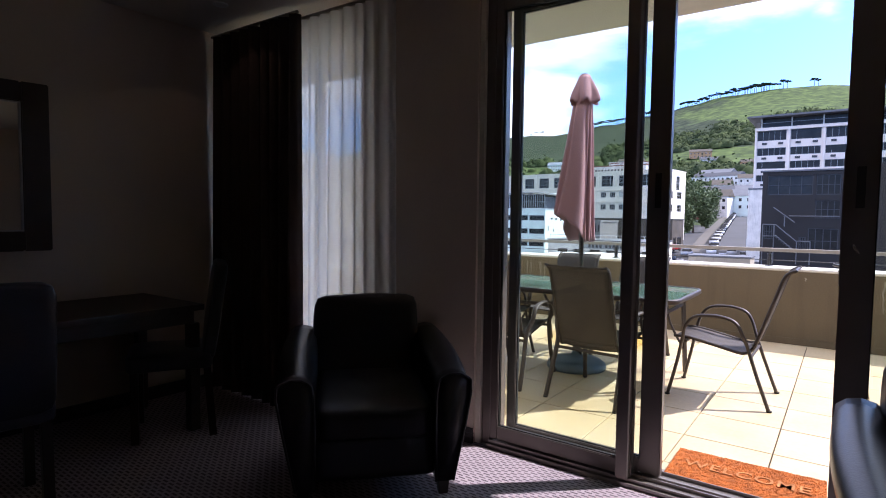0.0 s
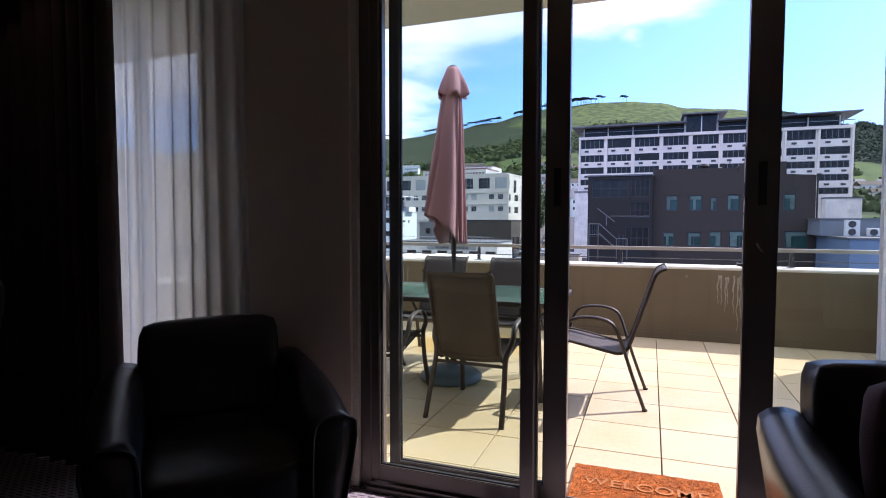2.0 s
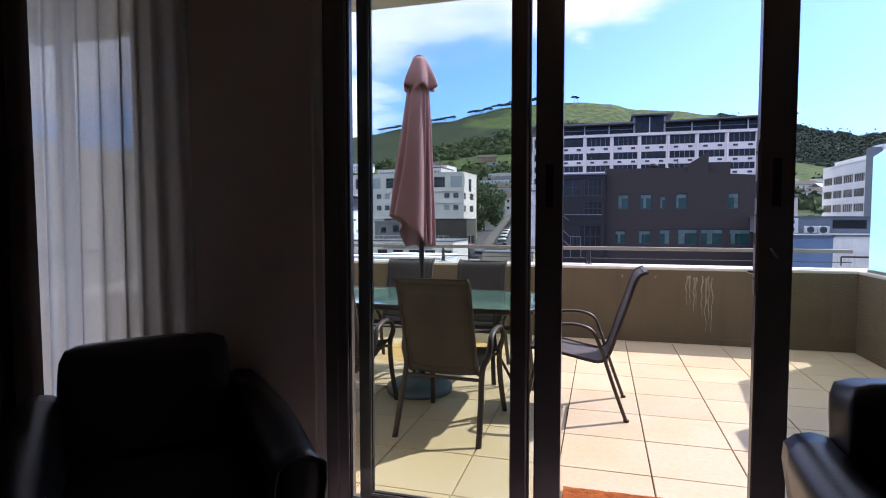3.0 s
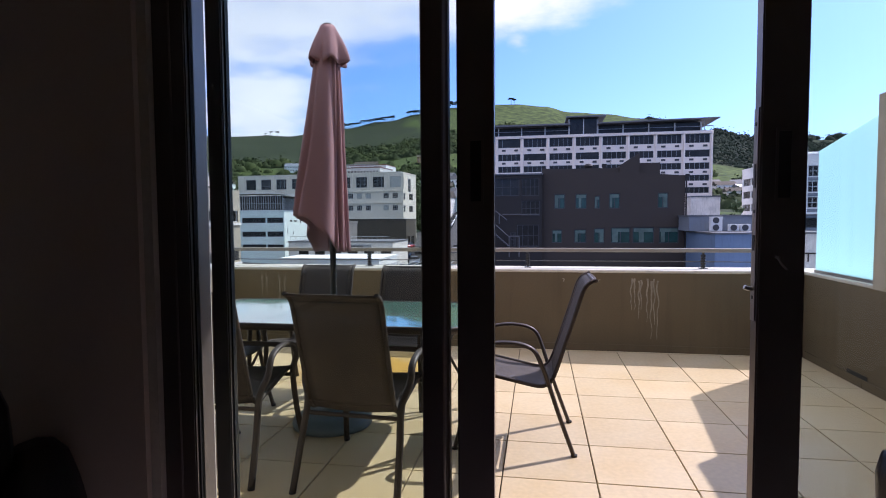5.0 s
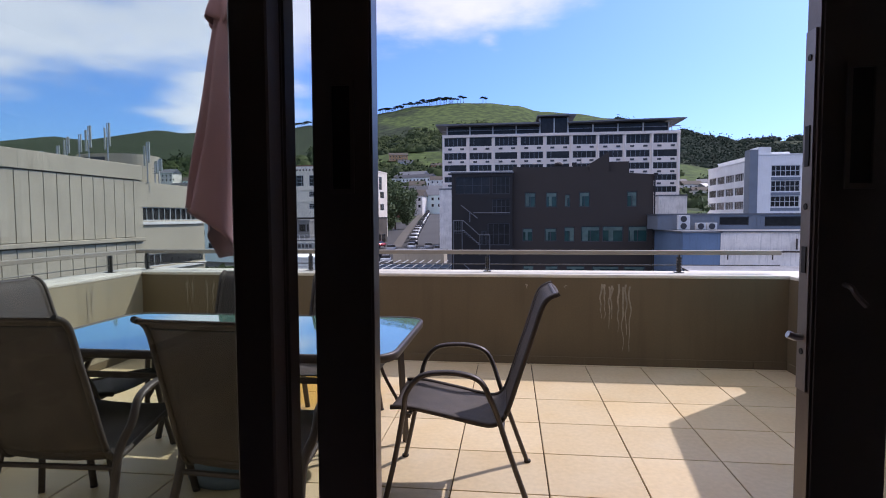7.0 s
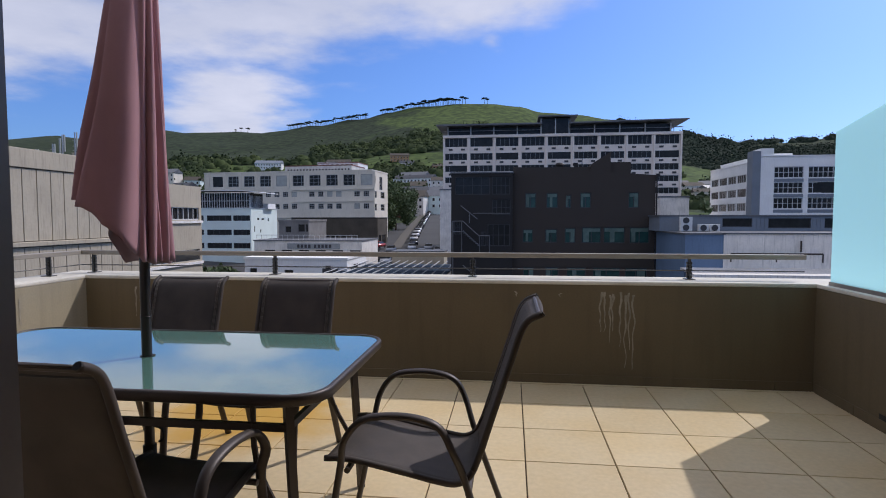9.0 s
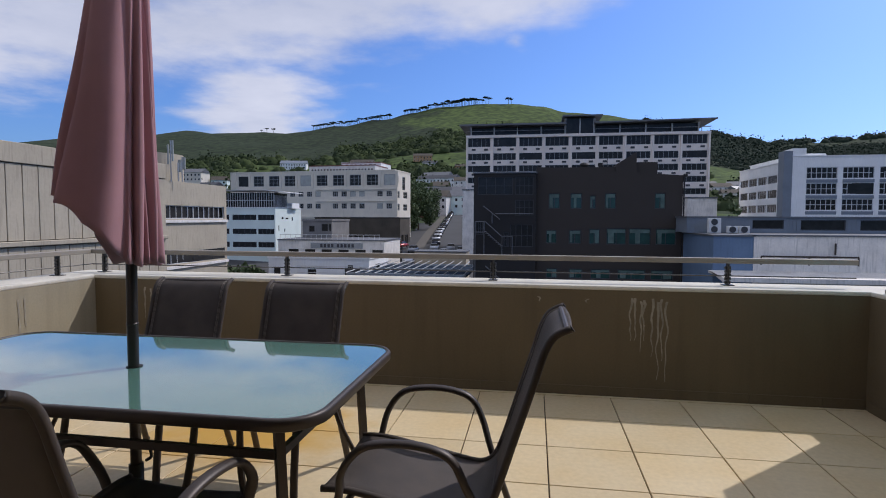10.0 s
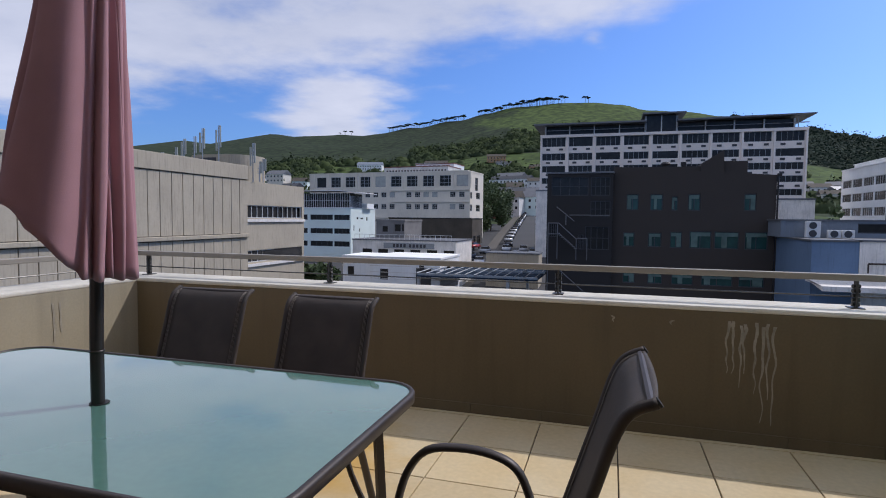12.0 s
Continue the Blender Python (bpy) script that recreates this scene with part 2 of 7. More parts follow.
M = {
    "plaster_in": mat("interior_plaster", (0.62, 0.52, 0.43), 0.8, vary=0.05, scale=1.2, fine=90, bump=0.12),
    "ceiling": mat("ceiling_paint", (0.62, 0.57, 0.50), 0.85, vary=0.04, scale=1, fine=80, bump=0.1),
    "soffit": mat("soffit_paint", (0.68, 0.65, 0.56), 0.85, vary=0.06, scale=1, fine=80, bump=0.15, streak=0.12),
    # One khaki paint as two tones, with shade and sunlight put into the colours.
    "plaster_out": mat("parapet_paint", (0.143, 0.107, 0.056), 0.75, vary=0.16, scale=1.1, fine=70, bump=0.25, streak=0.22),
    "plaster_side_lit": mat("parapet_paint_sunlit", (0.33, 0.285, 0.19), 0.75, vary=0.16, scale=1.1, fine=70, bump=0.25, streak=0.25),
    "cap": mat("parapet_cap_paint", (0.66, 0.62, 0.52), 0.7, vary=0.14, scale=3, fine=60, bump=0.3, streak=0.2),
    "alu": mat("bronze_aluminium", (0.17, 0.145, 0.13), 0.38, 0.55, vary=0.08, scale=6, fine=200, bump=0.05),
    "alu_light": mat("anodised_track", (0.30, 0.27, 0.25), 0.4, 0.6, vary=0.12, scale=8, fine=150, bump=0.05),
    "rubber": mat("black_gasket", (0.015, 0.015, 0.015), 0.6, vary=0.1),
    "leather": mat("black_leather", (0.021, 0.019, 0.021), 0.33, vary=0.25, scale=5, fine=160, bump=0.5, depth=0.0015),
    "darkwood": mat("dark_wood", (0.035, 0.02, 0.013), 0.4, vary=0.2, scale=8, fine=90, bump=0.2),
    "drape": mat("brown_drape", (0.075, 0.045, 0.036), 0.9, vary=0.15, scale=5, fine=300, bump=0.4),
    "chair_metal": mat("taupe_powder_coat", (0.062, 0.049, 0.042), 0.48, 0.3, vary=0.12, scale=10, fine=200, bump=0.1),
    "sling": mat("brown_sling_weave", (0.064, 0.049, 0.039), 0.7, vary=0.28, scale=9, fine=420, bump=0.6, depth=0.0012),
    "canopy": mat("dusty_mauve_canvas", (0.43, 0.225, 0.24), 0.9, vary=0.1, scale=5, fine=350, bump=0.35, depth=0.001),
    "pole": mat("umbrella_pole_metal", (0.065, 0.055, 0.050), 0.35, 0.6, vary=0.1),
    "base": mat("umbrella_base_resin", (0.12, 0.18, 0.23), 0.5, vary=0.15, scale=9),
    "rail": mat("rail_stone_paint", (0.30, 0.265, 0.21), 0.5, 0.2, vary=0.1, scale=5),
    "post": mat("rail_post_steel", (0.10, 0.095, 0.085), 0.4, 0.6, vary=0.2, scale=20),
    "tile": mat("sand_porcelain", (0.595, 0.485, 0.30), 0.42, vary=0.20, scale=2.3, fine=35, bump=0.12, rand=0.12, dark=(0.55, 0.40, 0.19)),
    "grout": mat("dark_grout", (0.10, 0.075, 0.05), 0.9, vary=0.3, scale=6),
    "mat_orange": mat("orange_coir", (0.60, 0.165, 0.02), 0.95, vary=0.4, scale=25, fine=260, bump=1.0, depth=0.006),
    "mat_letter": mat("pale_coir", (0.62, 0.24, 0.07), 0.95, vary=0.3, scale=25, fine=260, bump=1.0, depth=0.005),
    "pane": glass_mat("clear_glass", (0.94, 0.972, 0.942)),
    "sheer": sheer_mat("white_sheer", (0.97, 0.97, 0.97), 0.34),
    "conc": mat("beige_concrete", (0.46, 0.40, 0.30), 0.85, vary=0.12, scale=0.35, fine=6, bump=0.3, depth=0.02, streak=0.35),
    "conc_dk": mat("joint_shadow_gap", (0.10, 0.09, 0.075), 0.9),
    "white": mat("white_facade_paint", (0.90, 0.90, 0.88), 0.75, vary=0.08, scale=0.3, fine=5, bump=0.1, streak=0.15),
    "hotel": mat("hotel_render_paint", (0.84, 0.76, 0.69), 0.75, vary=0.06, scale=0.2, fine=4, bump=0.1),
    "mint": mat("pale_mint_paint", (0.74, 0.83, 0.78), 0.7, vary=0.08, scale=0.3, fine=5, bump=0.1),
    "deco": mat("grey_white_paint", (0.74, 0.68, 0.57), 0.75, vary=0.1, scale=0.25, fine=4, bump=0.1, streak=0.2),
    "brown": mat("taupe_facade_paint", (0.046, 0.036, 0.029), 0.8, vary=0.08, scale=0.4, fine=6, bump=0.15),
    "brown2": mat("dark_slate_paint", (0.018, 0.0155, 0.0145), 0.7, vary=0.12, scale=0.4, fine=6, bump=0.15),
    "win": mat("dark_window_glass", (0.030, 0.029, 0.028), 0.22, vary=0.7, scale=0.8, fine=3, bump=0.03, spec=0.25),
    "win_teal": mat("teal_window_glass", (0.02, 0.07, 0.062), 0.16, vary=0.5, scale=0.9, fine=2, bump=0.03, spec=0.5),
    "frame_dk": mat("dark_window_frame", (0.05, 0.05, 0.055), 0.5),
    "frame_gr": mat("grey_window_frame", (0.30, 0.31, 0.31), 0.5),
    "frame_wh": mat("white_window_frame", (0.6, 0.6, 0.6), 0.5),
    "roof_gr": mat("grey_metal_roof", (0.15, 0.155, 0.165), 0.5, 0.3, vary=0.15, scale=0.5, fine=8),
    "roof_dk": mat("dark_roof", (0.045, 0.048, 0.055), 0.6, vary=0.15, scale=0.5),
    "blue": mat("blue_wall_paint", (0.13, 0.20, 0.31), 0.7, vary=0.1, scale=0.6, fine=8, streak=0.2),
    "slate": mat("slate_blue_cladding", (0.20, 0.23, 0.27), 0.6, vary=0.1, scale=0.6, fine=8),
    "offwh": mat("weathered_white_wall", (0.80, 0.76, 0.70), 0.8, vary=0.16, scale=0.8, fine=9, streak=0.4),
    "asphalt": mat("asphalt", (0.055, 0.055, 0.057), 0.9, vary=0.2, scale=0.08, fine=2, bump=0.3),
    "red": mat("terracotta_paint", (0.22, 0.09, 0.065), 0.8, vary=0.15, scale=0.4),
    "ochre": mat("ochre_paint", (0.45, 0.27, 0.14), 0.8, vary=0.15, scale=0.4),
    "leaf": mat("tree_foliage", (0.07, 0.105, 0.035), 0.85, vary=0.25, scale=0.25, fine=2.5, bump=0.5, depth=0.2, dark=(0.06, 0.085, 0.038)),
    "pine": mat("pine_foliage", (0.026, 0.040, 0.028), 0.95, vary=0.3, scale=0.03, fine=1, bump=0.2, depth=0.2, spec=0.08),
    "bark": mat("bark", (0.07, 0.05, 0.035), 0.9, vary=0.3, scale=3),
    "tyre": mat("tyre_rubber", (0.012, 0.012, 0.012), 0.8),
    "metal": mat("galvanised_metal", (0.45, 0.46, 0.47), 0.4, 0.7, vary=0.15, scale=3),
    "frost": sheer_mat("frosted_glass", (0.62, 0.86, 0.86), 0.05),
    "skirt": mat("black_skirting", (0.02, 0.018, 0.018), 0.45),
    "braid": mat("plum_knit", (0.07, 0.035, 0.04), 0.95, vary=0.2, scale=12, fine=200, bump=0.5),
    "white_ac": mat("white_enamel", (0.7, 0.7, 0.69), 0.5, vary=0.06),
    "antenna": mat("grey_antenna_plastic", (0.34, 0.36, 0.34), 0.5, vary=0.1),
    "steel": mat("brushed_steel", (0.5, 0.5, 0.5), 0.3, 0.9, vary=0.1),
    "stitch": mat("pale_thread", (0.22, 0.19, 0.16), 0.8),
    "net": mat("pale_green_net_curtain", (0.12, 0.19, 0.165), 0.8, vary=0.3, scale=1.5),
    "brown_wall": mat("brown_wall_paint", (0.085, 0.07, 0.052), 0.85, vary=0.25, scale=0.4, fine=6, streak=0.3),
    "deck_blue": mat("dark_blue_roof_deck", (0.02, 0.035, 0.06), 0.9, spec=0.1, vary=0.2, scale=0.8),
    "gable": mat("grey_render", (0.22, 0.21, 0.20), 0.85, vary=0.2, scale=0.5, fine=8, streak=0.3),
    "win_gr": mat("dark_grey_window_glass", (0.022, 0.021, 0.020), 0.25, vary=0.7, scale=0.7, fine=2, bump=0.03, spec=0.3),
    "blind": mat("pale_window_blind", (0.42, 0.44, 0.42), 0.7, vary=0.2, scale=0.8),
    "woods": mat("woods_foliage", (0.062, 0.082, 0.030), 0.95, vary=0.5, scale=0.05, fine=0.9, bump=0.6, depth=0.4, dark=(0.022, 0.034, 0.018), spec=0.1),
    "stain": mat("lime_runs", (0.34, 0.30, 0.225), 0.8, vary=0.3, scale=14, fine=90),
    "sign": mat("sign_grey", (0.30, 0.32, 0.33), 0.7),
    "signdk": mat("sign_dark", (0.05, 0.05, 0.06), 0.7),
}
M["carpet"] = carpet_mat()


def open_weave(mt, amount):
    """Lets a little of what is behind show between the threads."""
    n, l = mt.node_tree.nodes, mt.node_tree.links
    out = [q for q in n if q.type == "OUTPUT_MATERIAL"][0]
    mix, tr = n.new("ShaderNodeMixShader"), n.new("ShaderNodeBsdfTransparent")
    mix.inputs[0].default_value = amount
    l.new(n["Principled BSDF"].outputs[0], mix.inputs[1]), l.new(tr.outputs[0], mix.inputs[2]), l.new(mix.outputs[0], out.inputs[0])


open_weave(M["sling"], 0.07)


def rust_stain(mt, x, y, r):
    """An ochre water stain soaked into the tiles."""
    n, l = mt.node_tree.nodes, mt.node_tree.links
    b = n["Principled BSDF"]
    src = b.inputs["Base Color"].links[0].from_socket
    geo, vd, nz, ad, mr, mx = (n.new("ShaderNode" + k) for k in ("NewGeometry", "VectorMath", "TexNoise", "Math", "MapRange", "Mix"))
    vd.operation = "DISTANCE"
    l.new(geo.outputs["Position"], vd.inputs[0])
    vd.inputs[1].default_value = (x, y, 0)
    nz.inputs["Scale"].default_value, nz.inputs["Detail"].default_value = 4.0, 5.0
    l.new(geo.outputs["Position"], nz.inputs["Vector"])
    ad.operation = "MULTIPLY_ADD"
    l.new(nz.outputs[0], ad.inputs[0])
    ad.inputs[1].default_value = -0.7
    l.new(vd.outputs["Value"], ad.inputs[2])
    mr.inputs["From Min"].default_value, mr.inputs["From Max"].default_value = r - 0.35, r - 0.75
    mr.inputs["To Min"].default_value, mr.inputs["To Max"].default_value = 0.0, 0.9
    l.new(ad.outputs[0], mr.inputs["Value"])
    mx.data_type = "RGBA"
    l.new(mr.outputs[0], mx.inputs["Factor"]), l.new(src, mx.inputs[6])
    mx.inputs[7].default_value = (0.55, 0.31, 0.04, 1)
    l.new(mx.outputs[2], b.inputs["Base Color"])


rust_stain(M["tile"], -1.75, 5.05, 0.75)
mirror_m = bpy.data.materials.new("mirror_glass")
mirror_m.use_nodes = True
_b = mirror_m.node_tree.nodes["Principled BSDF"]
_b.inputs["Metallic"].default_value, _b.inputs["Roughness"].default_value = 1.0, 0.01
_b.inputs["Base Color"].default_value = (0.85, 0.85, 0.82, 1)
M["mirror"] = mirror_m


def emit(name, color, power):
    mt = bpy.data.materials.new(name)
    mt.use_nodes = True
    b = mt.node_tree.nodes["Principled BSDF"]
    b.inputs["Emission Color"].default_value, b.inputs["Emission Strength"].default_value = (*color, 1), power
    return mt


M["bulb"] = emit("lamp_glow", (1.0, 0.82, 0.6), 30)


def table_glass():
    mt = mat("obscure_table_glass", (0.12, 0.245, 0.195), 0.05, vary=0.1, scale=2.2, fine=45, bump=0.04, depth=0.001, spec=0.42, dark=(0.09, 0.20, 0.17))
    b = mt.node_tree.nodes["Principled BSDF"]
    b.inputs["Transmission Weight"].default_value = 0.1
    b.inputs["Coat Weight"].default_value = 0.9
    b.inputs["Coat Roughness"].default_value = 0.03
    return mt


M["table_glass"] = table_glass()


def hill_mat():
    """Grass with darker scrub, and woods low on the slope."""
    mt = bpy.data.materials.new("hillside")
    mt.use_nodes = True
    n, l = mt.node_tree.nodes, mt.node_tree.links
    b = n["Principled BSDF"]
    b.inputs["Roughness"].default_value = 0.95
    b.inputs["Specular IOR Level"].default_value = 0.1
    geo = n.new("ShaderNodeNewGeometry")
    at = n.new("ShaderNodeAttribute")
    at.attribute_name = "cover"
    a, c = n.new("ShaderNodeTexNoise"), n.new("ShaderNodeTexNoise")
    a.inputs["Scale"].default_value, a.inputs["Detail"].default_value = 0.012, 8
    c.inputs["Scale"].default_value, c.inputs["Detail"].default_value = 0.11, 6
    for q in (a, c):
        l.new(geo.outputs["Position"], q.inputs["Vector"])
    g = n.new("ShaderNodeValToRGB")
    g.color_ramp.elements[0].position, g.color_ramp.elements[0].color = 0.36, (0.042, 0.062, 0.024, 1)
    g.color_ramp.elements[1].position, g.color_ramp.elements[1].color = 0.66, (0.095, 0.135, 0.040, 1)
    l.new(c.outputs[0], g.inputs[0])
    w = n.new("ShaderNodeValToRGB")
    w.color_ramp.elements[0].position, w.color_ramp.elements[0].color = 0.38, (0.020, 0.031, 0.018, 1)
    w.color_ramp.elements[1].position, w.color_ramp.elements[1].color = 0.68, (0.046, 0.062, 0.032, 1)
    l.new(c.outputs[0], w.inputs[0])
    ad = n.new("ShaderNodeMath")
    ad.operation = "MULTIPLY_ADD"
    l.new(a.outputs[0], ad.inputs[0])
    ad.inputs[1].default_value = 1.2
    sb = n.new("ShaderNodeMath")
    sb.operation = "SUBTRACT"
    l.new(at.outputs["Fac"], sb.inputs[0])
    sb.inputs[1].default_value = 0.6
    l.new(sb.outputs[0], ad.inputs[2])
    mr = n.new("ShaderNodeMapRange")
    mr.interpolation_type = "SMOOTHSTEP"
    mr.inputs["From Min"].default_value, mr.inputs["From Max"].default_value = 0.40, 0.60
    l.new(ad.outputs[0], mr.inputs["Value"])
    mx = n.new("ShaderNodeMix")
    mx.data_type = "RGBA"
    l.new(mr.outputs[0], mx.inputs["Factor"]), l.new(g.outputs[0], mx.inputs[6]), l.new(w.outputs[0], mx.inputs[7])
    l.new(mx.outputs[2], b.inputs["Base Color"])
    bp = n.new("ShaderNodeBump")
    bp.inputs["Strength"].default_value, bp.inputs["Distance"].default_value = 0.35, 2.0
    l.new(c.outputs[0], bp.inputs["Height"]), l.new(bp.outputs[0], b.inputs["Normal"])
    return mt


M["hill"] = hill_mat()


# ---- mesh helpers ----
def link_mesh(name, me, material, parent=None, label="", smooth=False):
    ob = new(name, me)
    if material is not None:
        me.materials.append(material)
    if smooth:
        me.polygons.foreach_set("use_smooth", [True] * len(me.polygons))
    if parent is not None:
        ob.parent = parent
    if label:
        ob["label"] = label
    return ob


def part(name, bm, material, parent=None, label="", smooth=False):
    me = bpy.data.meshes.new(name)
    bm.to_mesh(me)
    bm.free()
    return link_mesh(name, me, material, parent, label, smooth)


def thing(name, m=Matrix(), label="", category="", group="", kind=""):
    ob = new(name)
    ob.matrix_world = m
    return tagged(ob, label, category, group, kind)


def add_box(bm, x0, x1, y0, y1, z0, z1, m=None):
    vs = [bm.verts.new(p) for p in ((x0, y0, z0), (x1, y0, z0), (x1, y1, z0), (x0, y1, z0), (x0, y0, z1), (x1, y0, z1), (x1, y1, z1), (x0, y1, z1))]
    if m is not None:
        for v in vs:
            v.co = m @ v.co
    for f in ((0, 3, 2, 1), (4, 5, 6, 7), (0, 1, 5, 4), (1, 2, 6, 5), (2, 3, 7, 6), (3, 0, 4, 7)):
        bm.faces.new([vs[i] for i in f])
    return vs


def box_bm(*boxes, bevel=0.0, segs=1):
    bm = bmesh.new()
    for b in boxes:
        add_box(bm, *b)
    if bevel:
        bmesh.ops.bevel(bm, geom=bm.edges[:], offset=bevel, segments=segs, profile=0.6, affect="EDGES")
    return bm


def tube(bm, pts, r, seg=8, close=False, flat=1.0):
    """A tube of radius r along points, with capped ends; flat squashes it upward."""
    pts = [Vector(p) for p in pts]
    rings = []
    up0 = None
    for i, p in enumerate(pts):
        if close:
            d = (pts[(i + 1) % len(pts)] - pts[i - 1]).normalized()
        else:
            d = (pts[min(i + 1, len(pts) - 1)] - pts[max(i - 1, 0)]).normalized()
        if up0 is None:
            up0 = Vector((0, 0, 1)) if abs(d.z) < 0.9 else Vector((1, 0, 0))
        s = d.cross(up0).normalized()
        u = s.cross(d).normalized()
        up0 = u
        rr = r[i] if isinstance(r, (list, tuple)) else r
        rings.append([bm.verts.new(p + (s * math.cos(a) + u * math.sin(a) * flat) * rr) for a in [2 * math.pi * k / seg for k in range(seg)]])
    n = len(rings)
    for i in range(n if close else n - 1):
        a, b = rings[i], rings[(i + 1) % n]
        for k in range(seg):
            bm.faces.new((a[k], a[(k + 1) % seg], b[(k + 1) % seg], b[k]))
    if not close:
        bm.faces.new(rings[0][::-1])
        bm.faces.new(rings[-1])


def smooth_path(pts, n=4):
    """Catmull-Rom through points."""
    pts = [Vector(p) for p in pts]
    out = []
    for i in range(len(pts) - 1):
        a, b, c, d = pts[max(i - 1, 0)], pts[i], pts[i + 1], pts[min(i + 2, len(pts) - 1)]
        for k in range(n):
            t = k / n
            out.append(0.5 * ((2 * b) + (c - a) * t + (2 * a - 5 * b + 4 * c - d) * t * t + (3 * b - a - 3 * c + d) * t ** 3))
    out.append(pts[-1])
    return out


def sheet_solid(bm, rows, thick):
    """A skin through a grid of points, given a thickness along its normals."""
    g = [[Vector(p) for p in r] for r in rows]
    R, C = len(g), len(g[0])
    top, bot = [], []
    for i in range(R):
        ta, ba = [], []
        for j in range(C):
            du = g[min(i + 1, R - 1)][j] - g[max(i - 1, 0)][j]
            dv = g[i][min(j + 1, C - 1)] - g[i][max(j - 1, 0)]
            nn = du.cross(dv).normalized() * (thick / 2)
            ta.append(bm.verts.new(g[i][j] + nn)), ba.append(bm.verts.new(g[i][j] - nn))
        top.append(ta), bot.append(ba)
    for i in range(R - 1):
        for j in range(C - 1):
            bm.faces.new((top[i][j], top[i + 1][j], top[i + 1][j + 1], top[i][j + 1]))
            bm.faces.new((bot[i][j], bot[i][j + 1], bot[i + 1][j + 1], bot[i + 1][j]))
    for i in range(R - 1):
        for j, s in ((0, 1), (C - 1, -1)):
            q = (top[i][j], bot[i][j], bot[i + 1][j], top[i + 1][j])
            bm.faces.new(q if s > 0 else q[::-1])
    for j in range(C - 1):
        for i, s in ((0, -1), (R - 1, 1)):
            q = (top[i][j], bot[i][j], bot[i][j + 1], top[i][j + 1])
            bm.faces.new(q if s > 0 else q[::-1])


def lathe(bm, prof, seg=24, cx=0, cy=0):
    rings = [[bm.verts.new((cx + r * math.cos(2 * math.pi * k / seg), cy + r * math.sin(2 * math.pi * k / seg), z)) for k in range(seg)] for r, z in prof]
    for a, b in zip(rings, rings[1:]):
        for k in range(seg):
            bm.faces.new((a[k], a[(k + 1) % seg], b[(k + 1) % seg], b[k]))
    bm.faces.new(rings[0][::-1])
    bm.faces.new(rings[-1])


def struct(name, bm, material, label="", smooth=False):
    ob = part(name, bm, material, None, "", smooth)
    return tagged(ob, label, kind="structure")


# ---- the room ----
XL, XR, YB, YW, CZ = -3.55, 4.2, -5.0, 1.86, 2.6
YO = 2.16
DX0, DX1, HEAD = -1.376, 1.98, 2.5
WX0, WX1 = -3.3, -2.26

struct("floor", box_bm((XL - 0.2, XR + 0.2, YB - 0.2, YW + 0.02, -0.2, 0.0)), M["carpet"], "lilac and grey patterned carpet with dark dashes")
struct("wall_window", box_bm((XL, WX0, YW, YO, 0, CZ), (WX1, DX0, YW, YO, 0, CZ), (DX1, XR, YW, YO, 0, CZ), (WX0, WX1, YW, YO, HEAD, CZ), (DX0, DX1, YW, YO, HEAD, CZ),
                             (WX0, WX1, YW, YO, 0, 0.06)), M["plaster_in"], "beige plastered wall round the sliding door and the window")
struct("wall_west", box_bm((XL - 0.2, XL, YB, YO, 0, CZ)), M["plaster_in"], "beige plastered side wall")
struct("wall_east", box_bm((XR, XR + 0.2, YB, YO, 0, CZ)), M["plaster_in"], "beige plastered side wall")
struct("wall_south", box_bm((XL, XR, YB - 0.2, YB, 0, CZ)), M["plaster_in"], "beige plastered back wall")
struct("ceiling", box_bm((XL - 0.2, XR + 0.2, YB - 0.2, YO, CZ, CZ + 0.25)), M["ceiling"], "off-white painted room ceiling")
bm = bmesh.new()
for x0, x1, y0, y1 in ((WX1, DX0 - 0.0, YW - 0.016, YW), (DX1, XR, YW - 0.016, YW), (XL, XL + 0.016, YB, YW - 0.02)):
    add_box(bm, x0, x1, y0, y1, 0, 0.085)
    add_box(bm, x0, x1 + 0.004, y0 - 0.004, y1 - 0.002, 0.03, 0.036)
    add_box(bm, x0, x1 + 0.004, y0 - 0.004, y1 - 0.002, 0.055, 0.061)
struct("baseboard", bm, M["skirt"], "black ribbed skirting board")

# balcony shell
BX0, BX1, PY = -3.63, 2.12, 6.0
struct("balcony_floor", box_bm((BX0 - 0.4, BX1 + 0.4, YW + 0.02, PY + 0.4, -0.3, -0.012)), M["grout"], "screed under the balcony tiles")


def cap_bm(x0, x1, y0, y1, z, dx=0.0, dy=0.0):
    bm = bmesh.new()
    add_box(bm, x0, x1, y0, y1, z - 0.03, z)
    bmesh.ops.bevel(bm, geom=bm.edges[:], offset=0.008, segments=2, affect="EDGES")
    return bm


